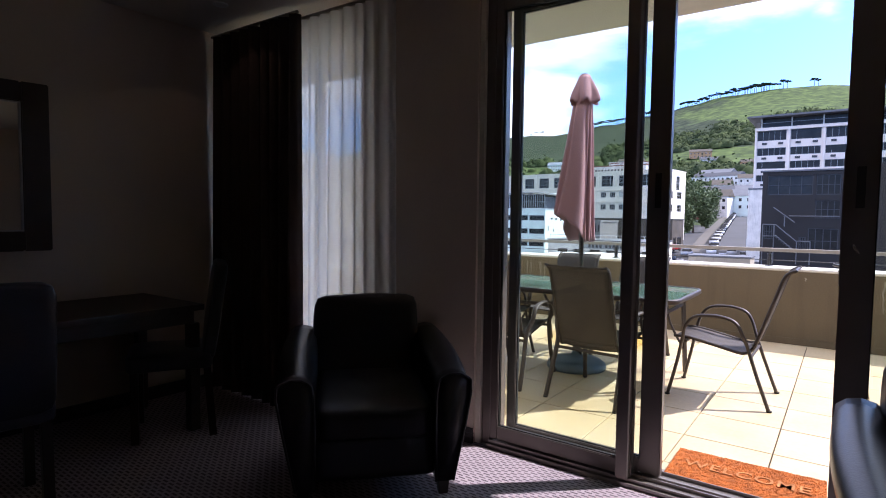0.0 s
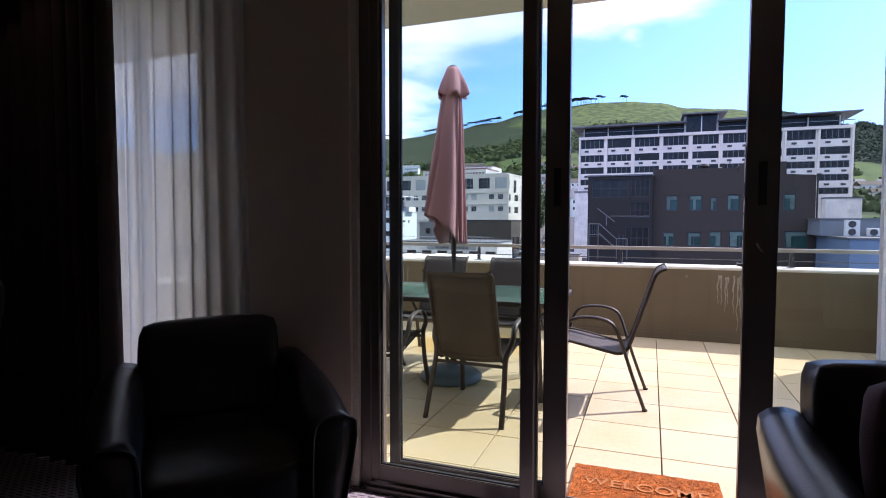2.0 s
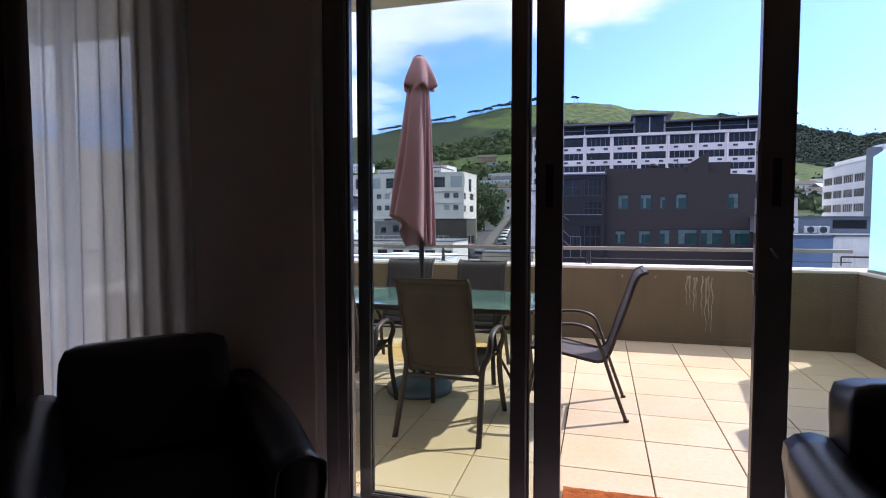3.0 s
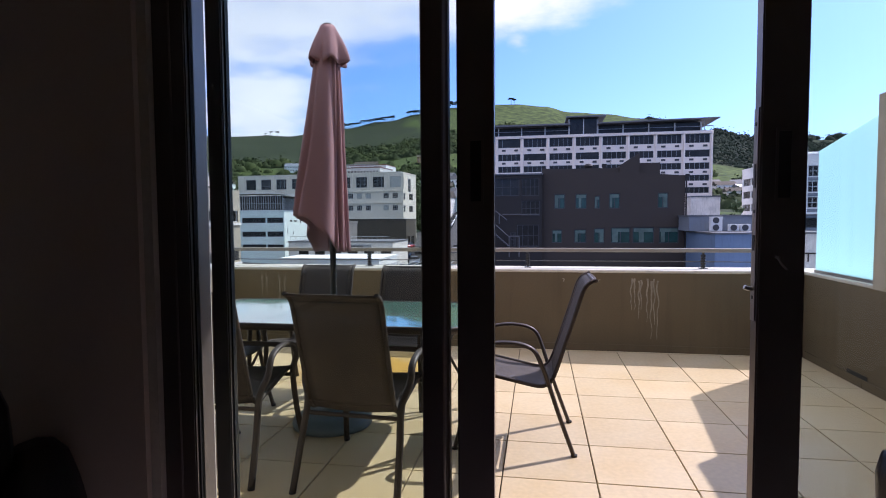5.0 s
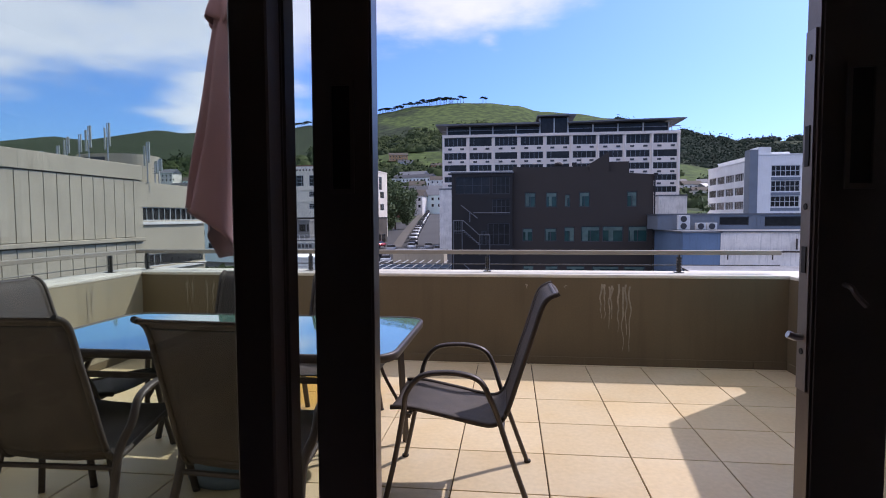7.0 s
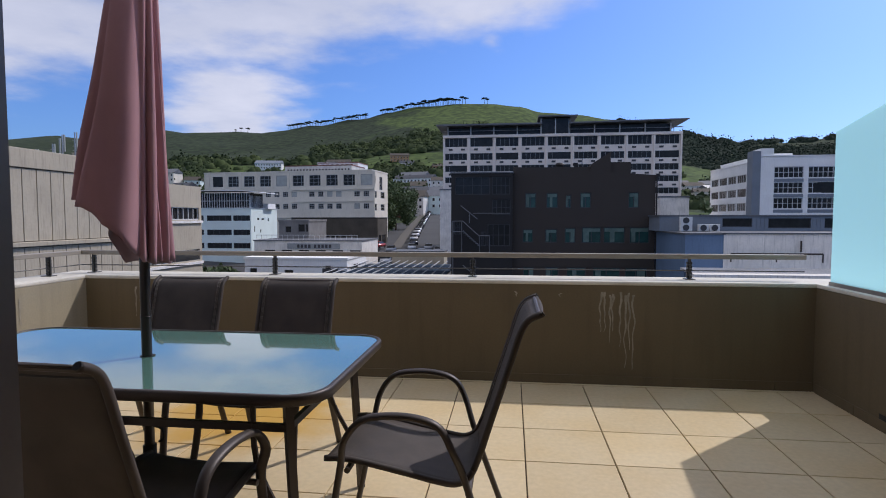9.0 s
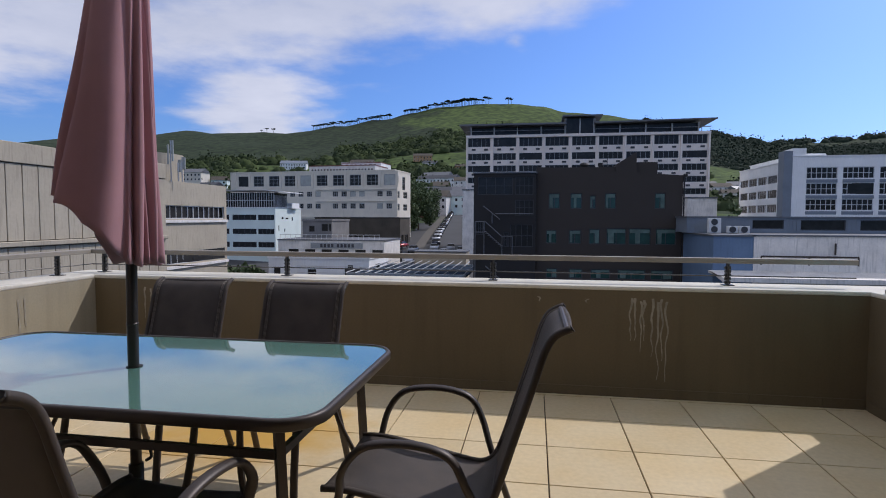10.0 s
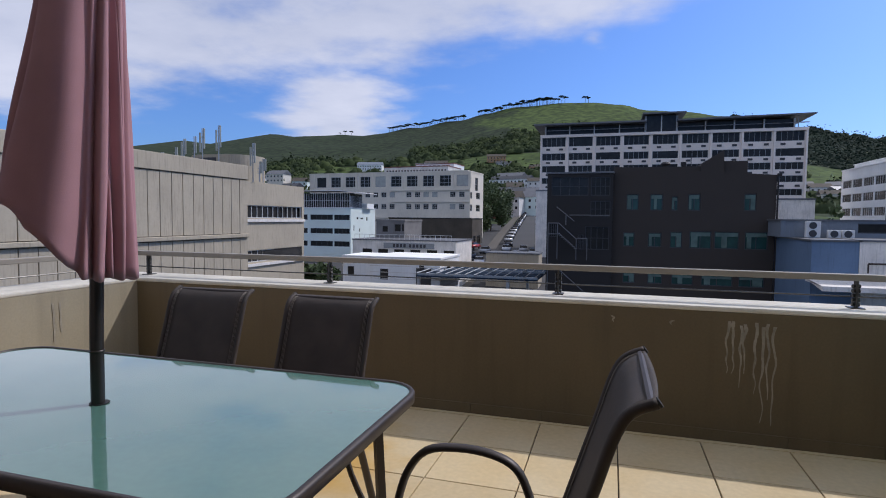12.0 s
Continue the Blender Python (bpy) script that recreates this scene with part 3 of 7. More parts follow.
PT = 0.788
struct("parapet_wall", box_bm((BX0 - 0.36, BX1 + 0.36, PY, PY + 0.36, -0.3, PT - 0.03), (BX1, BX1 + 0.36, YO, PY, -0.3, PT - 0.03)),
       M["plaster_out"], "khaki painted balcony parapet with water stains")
# Sunlit side of the same parapet, its brightness painted into the lighter tone.
struct("parapet_wall_west", box_bm((BX0 - 0.36, BX0, YO, PY, -0.3, PT - 0.03)), M["plaster_side_lit"], "khaki painted side parapet with water stains, made pale sand for the sun on it")
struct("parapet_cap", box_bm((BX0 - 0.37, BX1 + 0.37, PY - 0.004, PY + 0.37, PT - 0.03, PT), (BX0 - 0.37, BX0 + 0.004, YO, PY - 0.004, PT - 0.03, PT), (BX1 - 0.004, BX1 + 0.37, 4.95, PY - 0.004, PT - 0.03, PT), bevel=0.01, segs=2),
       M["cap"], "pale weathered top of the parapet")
# Thin black box paints the shaded inside of a drain slot; nothing is cut.
struct("scupper", box_bm((BX1 - 0.003, BX1 + 0.0, 4.98, 5.26, 0.03, 0.10)), M["rubber"], "flat black patch for a drain slot's shaded inside, at the foot of the side wall")
struct("divider_wall", box_bm((BX1 - 0.004, BX1 + 0.3, YO, 4.95, PT - 0.03, 2.15)), M["conc"], "grey-beige wall between the balconies")
struct("facade_wall", box_bm((BX0 - 0.36, XL - 0.2, YB, YO, -0.3, CZ), (XR + 0.2, XR + 0.4, YB, YO, -0.3, CZ)), M["plaster_out"], "khaki outer wall")
struct("balcony_soffit", box_bm((BX0 - 0.8, XR + 0.4, YO, 3.2, 2.62, 2.85)), M["soffit"], "cream underside of the roof slab over the balcony")
struct("roof_slab", box_bm((BX0 - 0.8, XR + 0.4, YB - 0.2, YO, CZ + 0.25, CZ + 0.4)), M["soffit"], "cream roof slab")

# lime runs on the parapet
rs = random.Random(4)
stains = []
for cx, top, ln, n_ in ((0.655, 0.71, 0.40, 4), (0.80, 0.71, 0.60, 4), (-3.15, 0.70, 0.30, 2), (-2.95, 0.70, 0.36, 2), (-0.03, 0.72, 0.04, 1), (0.3, 0.71, 0.04, 1)):
    for k in range(n_):
        stains.append((cx + ((k + 0.5) / n_ - 0.5) * 0.12 + rs.uniform(-0.006, 0.006), top - rs.uniform(0, 0.03), ln * rs.uniform(0.6, 1.0)))
bm = bmesh.new()
for q_, (x, z, ln) in enumerate(stains):
    w, xx, yq = 0.009, x, PY - 0.0025 - 0.0005 * q_
    left, right = [], []
    k = 22
    for i in range(k + 1):
        t = i / k
        xx = x + 0.016 * noise.noise(Vector((x * 19, t * 4.1, 0)))
        ww = w * (1.25 - t) * (0.6 + 0.9 * abs(noise.noise(Vector((x * 31, t * 9, 2)))))
        zz = z - ln * t
        left.append(bm.verts.new((xx - ww, yq, zz)))
        right.append(bm.verts.new((xx + ww, yq, zz)))
    for i in range(k):
        bm.faces.new((left[i], left[i + 1], right[i + 1], right[i]))
for y, z, ln in ((5.35, 0.68, 0.2), (5.30, 0.68, 0.26), (4.9, 0.66, 0.2), (4.6, 0.66, 0.3)):
    left = [bm.verts.new((BX0 + 0.003, y - 0.007 * (1.3 - i / 8) + 0.01 * noise.noise(Vector((y * 9, i / 3, 0))), z - ln * i / 8)) for i in range(9)]
    right = [bm.verts.new((BX0 + 0.003, v.co.y + 0.012, v.co.z)) for v in left]
    for i in range(8):
        bm.faces.new((left[i], right[i], right[i + 1], left[i + 1]))
tagged(struct("stain_runs", bm, M["stain"], "pale lime runs down the parapet"), kind="stuff")


# ---- sliding door ----
def frame_rect(bm, x0, x1, z0, z1, y0, y1, wl, wr, wb, wt):
    add_box(bm, x0, x0 + wl, y0, y1, z0, z1)
    add_box(bm, x1 - wr, x1, y0, y1, z0, z1)
    add_box(bm, x0 + wl, x1 - wr, y0, y1, z0, z0 + wb)
    add_box(bm, x0 + wl, x1 - wr, y0, y1, z1 - wt, z1)


door = thing("door_1", label="bronze aluminium four-leaf sliding door, one leaf slid open", category="door", kind="structure")
bm = bmesh.new()
add_box(bm, DX0 + 0.03, DX0 + 0.085, 1.90, 2.07, 0.0, HEAD)
add_box(bm, DX1 - 0.055, DX1, 1.90, 2.07, 0.0, HEAD)
add_box(bm, DX0 + 0.085, DX1 - 0.055, 1.90, 2.07, HEAD - 0.05, HEAD)
bmesh.ops.bevel(bm, geom=bm.edges[:], offset=0.003, segments=1, affect="EDGES")
part("door_frame", bm, M["alu"], door)
bm = bmesh.new()
add_box(bm, DX0 + 0.085, DX1 - 0.055, 1.862, 2.09, 0.0, 0.018)
for y in (1.885, 1.955, 1.985, 2.065):
    add_box(bm, DX0 + 0.085, DX1 - 0.055, y, y + 0.006, 0.018, 0.034)
part("track", bm, M["alu_light"], door, "worn anodised sill track")
part("reveal_strip", box_bm((DX0, DX0 + 0.03, 1.88, 2.158, 0.0, HEAD)), M["cap"], door)


def leaf(name, x0, x1, y, wl, wr, label, handle=0):
    lf = thing(name, label=label)
    lf.parent = door
    bm = bmesh.new()
    frame_rect(bm, x0, x1, 0.036, HEAD - 0.05, y, y + 0.045, wl, wr, 0.075, 0.06)
    bmesh.ops.bevel(bm, geom=bm.edges[:], offset=0.004, segments=2, affect="EDGES")
    part("leaf_frame", bm, M["alu"], lf)
    bm = bmesh.new()
    frame_rect(bm, x0 + wl - 0.002, x1 - wr + 0.002, 0.109, HEAD - 0.108, y + 0.014, y + 0.031, 0.007, 0.007, 0.007, 0.007)
    part("gasket", bm, M["rubber"], lf)
    pane = part("pane", box_bm((x0 + wl, x1 - wr, y + 0.019, y + 0.025, 0.112, HEAD - 0.112)), M["pane"], lf)
    pane.visible_shadow = False
    if handle:
        hx = x1 - wr / 2 if handle > 0 else x0 + wl / 2
        bm = box_bm((hx - 0.019, hx + 0.019, y - 0.003, y + 0.0, 1.33, 1.50), bevel=0.001)
        part("handle_plate", bm, M["rubber"], lf)
        bm = bmesh.new()
        frame_rect(bm, hx - 0.021, hx + 0.021, 1.325, 1.505, y - 0.008, y - 0.003, 0.006, 0.006, 0.008, 0.008)
        part("door_handle", bm, M["alu"], lf, "recessed bronze pull handle")
        return lf, hx
    return lf, 0


leaf("fixed_leaf", -1.30, -0.503, 1.905, 0.052, 0.068, "fixed glazed door leaf in bronze aluminium")
leaf("sliding_leaf", -1.232, -0.389, 1.980, 0.052, 0.098, "glazed leaf slid open behind the fixed one", 1)
lf, hx = leaf("sliding_leaf", 0.276, 1.14, 1.975, 0.108, 0.055, "closed glazed leaf with a lock in its stile", -1)
leaf("fixed_leaf", 1.075, 1.925, 1.905, 0.068, 0.055, "fixed glazed door leaf in bronze aluminium")
part("interlock", box_bm((-0.566, -0.508, 1.858, 1.905, 0.036, HEAD - 0.05), bevel=0.003), M["alu"], [c for c in door.children if c.name == "fixed_leaf"][0], "deep bronze interlock stile")
bm = bmesh.new()
add_box(bm, 0.2725, 0.276, 1.985, 2.012, 1.02, 1.56)
part("lock_plate", bm, M["alu_light"], lf, "worn lock strike plate on the leaf's edge")
bm = bmesh.new()
tube(bm, [(0.2725, 1.998, 1.102), (0.262, 1.998, 1.102), (0.252, 1.998, 1.106)], 0.006, 8)
part("latch_bolt", bm, M["steel"], lf)
bm = bmesh.new()
for z in (1.08, 1.30, 1.52):
    tube(bm, [(0.2725, 1.998, z), (0.271, 1.998, z)], 0.005, 8)
for z0_, z1_ in ((1.20, 1.24), (1.36, 1.42)):
    add_box(bm, 0.271, 0.2725, 1.992, 2.004, z0_, z1_)
part("lock_slot", bm, M["rubber"], lf)
bm = bmesh.new()
tube(bm, smooth_path([(hx - 0.012, 1.975, 1.185), (hx - 0.012, 1.958, 1.183), (hx - 0.009, 1.950, 1.172), (hx + 0.004, 1.950, 1.158)], 3), 0.004, 8)
part("thumb_turn", bm, M["alu"], lf, "small bent bronze thumb turn")

# window behind the curtains
win = thing("window_1", label="tall bronze aluminium window behind curtains", category="window", kind="structure")
bm = bmesh.new()
frame_rect(bm, WX0, WX1, 0.06, HEAD, 1.97, 2.03, 0.05, 0.05, 0.06, 0.05)
add_box(bm, -2.83, -2.77, 1.975, 2.025, 0.12, HEAD - 0.05)
part("window_frame", bm, M["alu"], win)
for a, b in ((WX0 + 0.05, -2.83), (-2.77, WX1 - 0.05)):
    p = part("pane", box_bm((a, b, 1.997, 2.003, 0.12, HEAD - 0.05)), M["pane"], win)
    p.visible_shadow = False


def curtain(name, x0, x1, y, z0, z1, pleats, amp, material, label, seed=0, cat="curtain"):
    ob = thing(name, label=label, category=cat)
    r = random.Random(seed)
    n_ = pleats * 8
    ph = [r.uniform(-1.3, 1.3) for _ in range(pleats + 1)]
    rows = []
    for i in range(15):
        t = i / 14
        z = z1 + (z0 - z1) * t
        row = []
        for j in range(n_ + 1):
            u = j / n_
            k = u * pleats
            a = ph[int(min(k, pleats - 1))] * (1 - (k % 1)) + ph[int(min(k, pleats - 1)) + 1] * (k % 1)
            off = amp * (0.55 + 0.45 * t) * math.sin(2 * math.pi * k + a + 0.35 * t * math.sin(k * 2.3))
            row.append((x0 + (x1 - x0) * u + 0.3 * amp * math.cos(4 * math.pi * k + a) + 0.03 * t * math.sin(5 * u + seed) * (x1 - x0), y + off, z))
        rows.append(row)
    bm = bmesh.new()
    sheet_solid(bm, rows, 0.0012)
    part("fabric", bm, material, ob, "", True)
    bm = bmesh.new()
    tube(bm, [(x0, y, z1 + 0.012), (x1, y, z1 + 0.012)], 0.011, 8)
    part("curtain_track", bm, M["alu_light"], ob)
    return ob


curtain("sheer_curtain", -2.66, -1.80, 1.66, 0.02, 2.52, 9, 0.024, M["sheer"], "white sheer curtain in soft pleats across the window", 3)
curtain("drape", -3.5, -2.56, 1.60, 0.002, 2.54, 9, 0.05, M["drape"], "dark brown floor-length drape drawn to the side", 5)
curtain("sheer_curtain", 0.60, 1.5, 1.70, 0.02, 2.52, 13, 0.028, M["sheer"], "white sheer curtain drawn half open beside the sliding door", 8)


# ---- lamps and the mirror in the room ----
def downlight(x, y):
    ob = thing("downlight", Matrix.Translation((x, y, CZ)), "small round recessed ceiling downlight, lit; its copies are added as fill", "ceiling light", "ceiling downlights")
    bm = bmesh.new()
    lathe(bm, [(0.030, -0.001), (0.045, -0.001), (0.047, -0.004), (0.044, -0.008), (0.030, -0.006)], 24)
    part("trim_ring", bm, M["white_ac"], ob, "white painted trim ring", True)
    bm = bmesh.new()
    lathe(bm, [(0.001, -0.004), (0.028, -0.005), (0.028, -0.002), (0.001, -0.001)], 16)
    part("lamp", bm, M["bulb"], ob, "glowing warm lamp", True)
    return ob


dl = downlight(-2.97, 1.33)
# Three more downlights out of view, added to warm and brighten the dark room.
for x, y in ((-2.97, -1.6), (0.6, -2.6), (2.6, 0.2)):
    copy_thing(dl, Matrix.Translation((x, y, CZ)))
# Weak spots under all four; three fill the room from the added downlights.
downlight_fill = bpy.data.lights.new("downlight_fill", "SPOT")
downlight_fill.energy, downlight_fill.color, downlight_fill.spot_size, downlight_fill.shadow_soft_size = 0.12, (1.0, 0.75, 0.5), radians(110), 0.03
for x, y in ((-2.97, 1.33), (-2.97, -1.6), (0.6, -2.6), (2.6, 0.2)):
    o = new("downlight_fill", downlight_fill)
    o.matrix_world = Matrix.Translation((x, y, CZ - 0.02))

mir = thing("wall_mirror", Matrix.Translation((XL, -0.75, 0)) @ pose(0, 0, 0, 0, 0, -6) @ Matrix.Translation((-XL, 0.75, 0)), label="large wall mirror in a wide dark wooden frame", category="mirror")
my0, my1, mz0, mz1 = -0.75, 0.53, 1.06, 1.99
bm = bmesh.new()
for y0, y1, z0, z1 in ((my0, my0 + 0.13, mz0, mz1), (my1 - 0.13, my1, mz0, mz1), (my0 + 0.13, my1 - 0.13, mz0, mz0 + 0.11), (my0 + 0.13, my1 - 0.13, mz1 - 0.11, mz1)):
    add_box(bm, XL, XL + 0.035, y0, y1, z0, z1)
bmesh.ops.bevel(bm, geom=bm.edges[:], offset=0.006, segments=2, affect="EDGES")
part("mirror_frame", bm, M["darkwood"], mir)
part("mirror_pane", box_bm((XL + 0.004, XL + 0.012, my0 + 0.12, my1 - 0.12, mz0 + 0.1, mz1 - 0.1)), M["mirror"], mir)
bm = bmesh.new()
for y0, y1, z0, z1 in ((my0 + 0.13, my0 + 0.137, mz0 + 0.11, mz1 - 0.11), (my1 - 0.137, my1 - 0.13, mz0 + 0.11, mz1 - 0.11), (my0 + 0.137, my1 - 0.137, mz0 + 0.11, mz0 + 0.117), (my0 + 0.137, my1 - 0.137, mz1 - 0.117, mz1 - 0.11)):
    add_box(bm, XL + 0.012, XL + 0.03, y0, y1, z0, z1)
part("inner_bead", bm, M["steel"], mir)


# ---- armchairs ----
def cushion_bm(cx, cy, z0, w, d, h, puff=0.02, m=None, seg=9):
    """A padded block with domed faces and soft corners."""
    bm = bmesh.new()
    add_box(bm, cx - w / 2, cx + w / 2, cy - d / 2, cy + d / 2, z0, z0 + h)
    bmesh.ops.subdivide_edges(bm, edges=bm.edges[:], cuts=seg, use_grid_fill=True)
    c = Vector((cx, cy, z0 + h / 2))
    for v in bm.verts:
        p = v.co - c
        q = Vector((p.x / (w / 2), p.y / (d / 2), p.z / (h / 2)))
        n4 = (abs(q.x) ** 14 + abs(q.y) ** 14 + abs(q.z) ** 14) ** (1 / 14)
        s = max(abs(q.x), abs(q.y), abs(q.z)) / max(n4, 1e-6)
        p = Vector((p.x * s, p.y * s, p.z * s))
        ax = max(range(3), key=lambda i: abs(q[i]))
        dome = math.prod(max(0.0, 1 - q[i] ** 2) for i in range(3) if i != ax)
        p[ax] += math.copysign(puff * dome, q[ax])
        p += Vector((noise.noise(v.co * 7), noise.noise(v.co * 7 + Vector((5, 0, 0))), noise.noise(v.co * 7 + Vector((0, 9, 0))))) * 0.004
        v.co = c + p
    if m is not None:
        bmesh.ops.transform(bm, matrix=m, verts=bm.verts)
    return bm


def armchair(m, label):
    """Front is +x; 0.76 wide, 0.78 deep."""
    ob = thing("armchair", m, label, "armchair", "leather armchairs")
    part("base", cushion_bm(0.0, 0, 0.10, 0.70, 0.54, 0.22, 0.004), M["leather"], ob, "", True)
    part("seat", cushion_bm(0.06, 0, 0.29, 0.62, 0.46, 0.15, 0.018), M["leather"], ob, "", True)
    lean = Matrix.Translation((-0.27, 0, 0.30)) @ pose(0, 0, 0, 0, -9, 0)
    part("backrest", cushion_bm(0, 0, 0, 0.15, 0.50, 0.53, 0.012, lean), M["leather"], ob, "", True)
    for s in (-1, 1):
        # arms flare outward, high at the back and rolling down to the front
        rows = []
        for i in range(13):
            t = i / 12
            x = -0.36 + 0.74 * t
            top = 0.660 - 0.075 * t
            out = 0.012 + 0.020 * math.sin(math.pi * min(1, t * 1.1))
            prof = []
            for k in range(15):
                a = k / 14
                if a < 0.3:
                    yy, zz = 0.235, 0.10 + (top - 0.16) * (a / 0.3)
                elif a < 0.7:
                    th = math.pi * (1 - (a - 0.3) / 0.4)
                    yy, zz = 0.235 + 0.065 + out * 0.5 + (0.065 + out * 0.5) * math.cos(th), top - 0.06 + 0.06 * math.sin(th)
                else:
                    u = (a - 0.7) / 0.3
                    yy, zz = 0.235 + 0.13 + out - (out + 0.06) * u, top - 0.06 - (top - 0.16) * u
                prof.append((x + (0.012 if t > 0.97 else 0), s * yy, zz))
            rows.append(prof)
        bm = bmesh.new()
        vr = [[bm.verts.new(p) for p in r] for r in rows]
        for a, b in zip(vr, vr[1:]):
            for k in range(14):
                bm.faces.new((a[k], a[k + 1], b[k + 1], b[k]))
            bm.faces.new((a[14], a[0], b[0], b[14]))
        bm.faces.new(vr[0][::-1]), bm.faces.new(vr[-1])
        bmesh.ops.recalc_face_normals(bm, faces=bm.faces)
        arm = part("arm", bm, M["leather"], ob, "", True)
        bm = bmesh.new()
        tube(bm, smooth_path([rows[-1][k] for k in (0, 4, 6, 7, 8, 10, 14)], 3), 0.005, 6)
        part("piping", bm, M["leather"], arm, "", True)
    for x, y in ((0.30, 0.28), (0.30, -0.28), (-0.28, 0.28), (-0.28, -0.28)):
        bm = bmesh.new()
        v = add_box(bm, x - 0.026, x + 0.026, y - 0.026, y + 0.026, 0, 0.11)
        for q in v[:4]:
            q.co.x, q.co.y = x + (q.co.x - x) * 0.7, y + (q.co.y - y) * 0.7
        part("leg", bm, M["darkwood"], ob, "dark wooden tapered foot")
    return ob


ac = armchair(pose(-1.648, 1.30, 0, 0, 0, -43) @ Matrix.Diagonal((1.12, 1.13, 1.0, 1.0)), "black leather armchair with flared arms beside the sliding door")
ac2 = copy_thing(ac, pose(0.725, 1.285, 0, 0, 0, -87))
tagged(ac2, "black leather armchair with a knitted plum cushion on its seat")
bm = cushion_bm(0, 0, 0, 0.13, 0.40, 0.38, 0.03)
cu = thing("cushion", pose(0.71, 1.305, 0.462, 0, -12, -87), "plum cable-knit cushion leaning on a leather armchair", "cushion")
part("cover", bm, M["braid"], cu, "", True)
for k in range(7):
    yy = -0.15 + 0.05 * k
    bm = bmesh.new()
    for s in (0, math.pi):
        tube(bm, [(0.086 - 0.9 * (yy * yy + (z - 0.18) ** 2) * 0.55 + 0.006 * math.cos(z * 70 + s), yy + 0.011 * math.sin(z * 70 + s), z) for z in [0.03 + 0.30 * i / 40 for i in range(41)]], 0.0075, 5)
    part("braid", bm, M["braid"], cu, "", True)


# ---- dining corner ----
def dining_chair(m):
    ob = thing("dining_chair", m, "dark leather high-backed dining chair at a dark wooden table", "chair", "chairs round the indoor table")
    part("seat", cushion_bm(0, 0, 0.40, 0.44, 0.44, 0.09, 0.01), M["leather"], ob, "", True)
    part("backrest", cushion_bm(0, 0, 0, 0.07, 0.42, 0.55, 0.008, Matrix.Translation((-0.2, 0, 0.45)) @ pose(0, 0, 0, 0, -8, 0)), M["leather"], ob, "", True)
    for x, y in ((0.18, 0.18), (0.18, -0.18), (-0.19, 0.18), (-0.19, -0.18)):
        bm = bmesh.new()
        v = add_box(bm, x - 0.02, x + 0.02, y - 0.02, y + 0.02, 0, 0.42)
        for q in v[:4]:
            q.co.x += 0.03 * (-1 if x < 0 else 0)
        part("leg", bm, M["darkwood"], ob)
    return ob


dc = dining_chair(pose(-2.92, 0.95, 0, 0, 0, 240))
copy_thing(dc, pose(-2.62, -0.02, 0, 0, 0, 172))
copy_thing(dc, pose(-3.2, -0.6, 0, 0, 0, 95))
tb = thing("dining_table", pose(-3.12, 0.45, 0), "dark wooden dining table against the wall", "table")
part("tabletop", box_bm((-0.36, 0.36, -0.62, 0.62, 0.715, 0.75), bevel=0.004, segs=2), M["darkwood"], tb)
part("apron", box_bm((-0.31, 0.31, -0.57, -0.55, 0.64, 0.715), (-0.31, 0.31, 0.55, 0.57, 0.64, 0.715), (-0.33, -0.31, -0.57, 0.57, 0.64, 0.715), (0.31, 0.33, -0.57, 0.57, 0.64, 0.715)), M["darkwood"], tb)
for x in (-0.31, 0.31):
    for y in (-0.57, 0.57):
        part("leg", box_bm((x - 0.03, x + 0.03, y - 0.03, y + 0.03, 0, 0.64), bevel=0.003), M["darkwood"], tb)


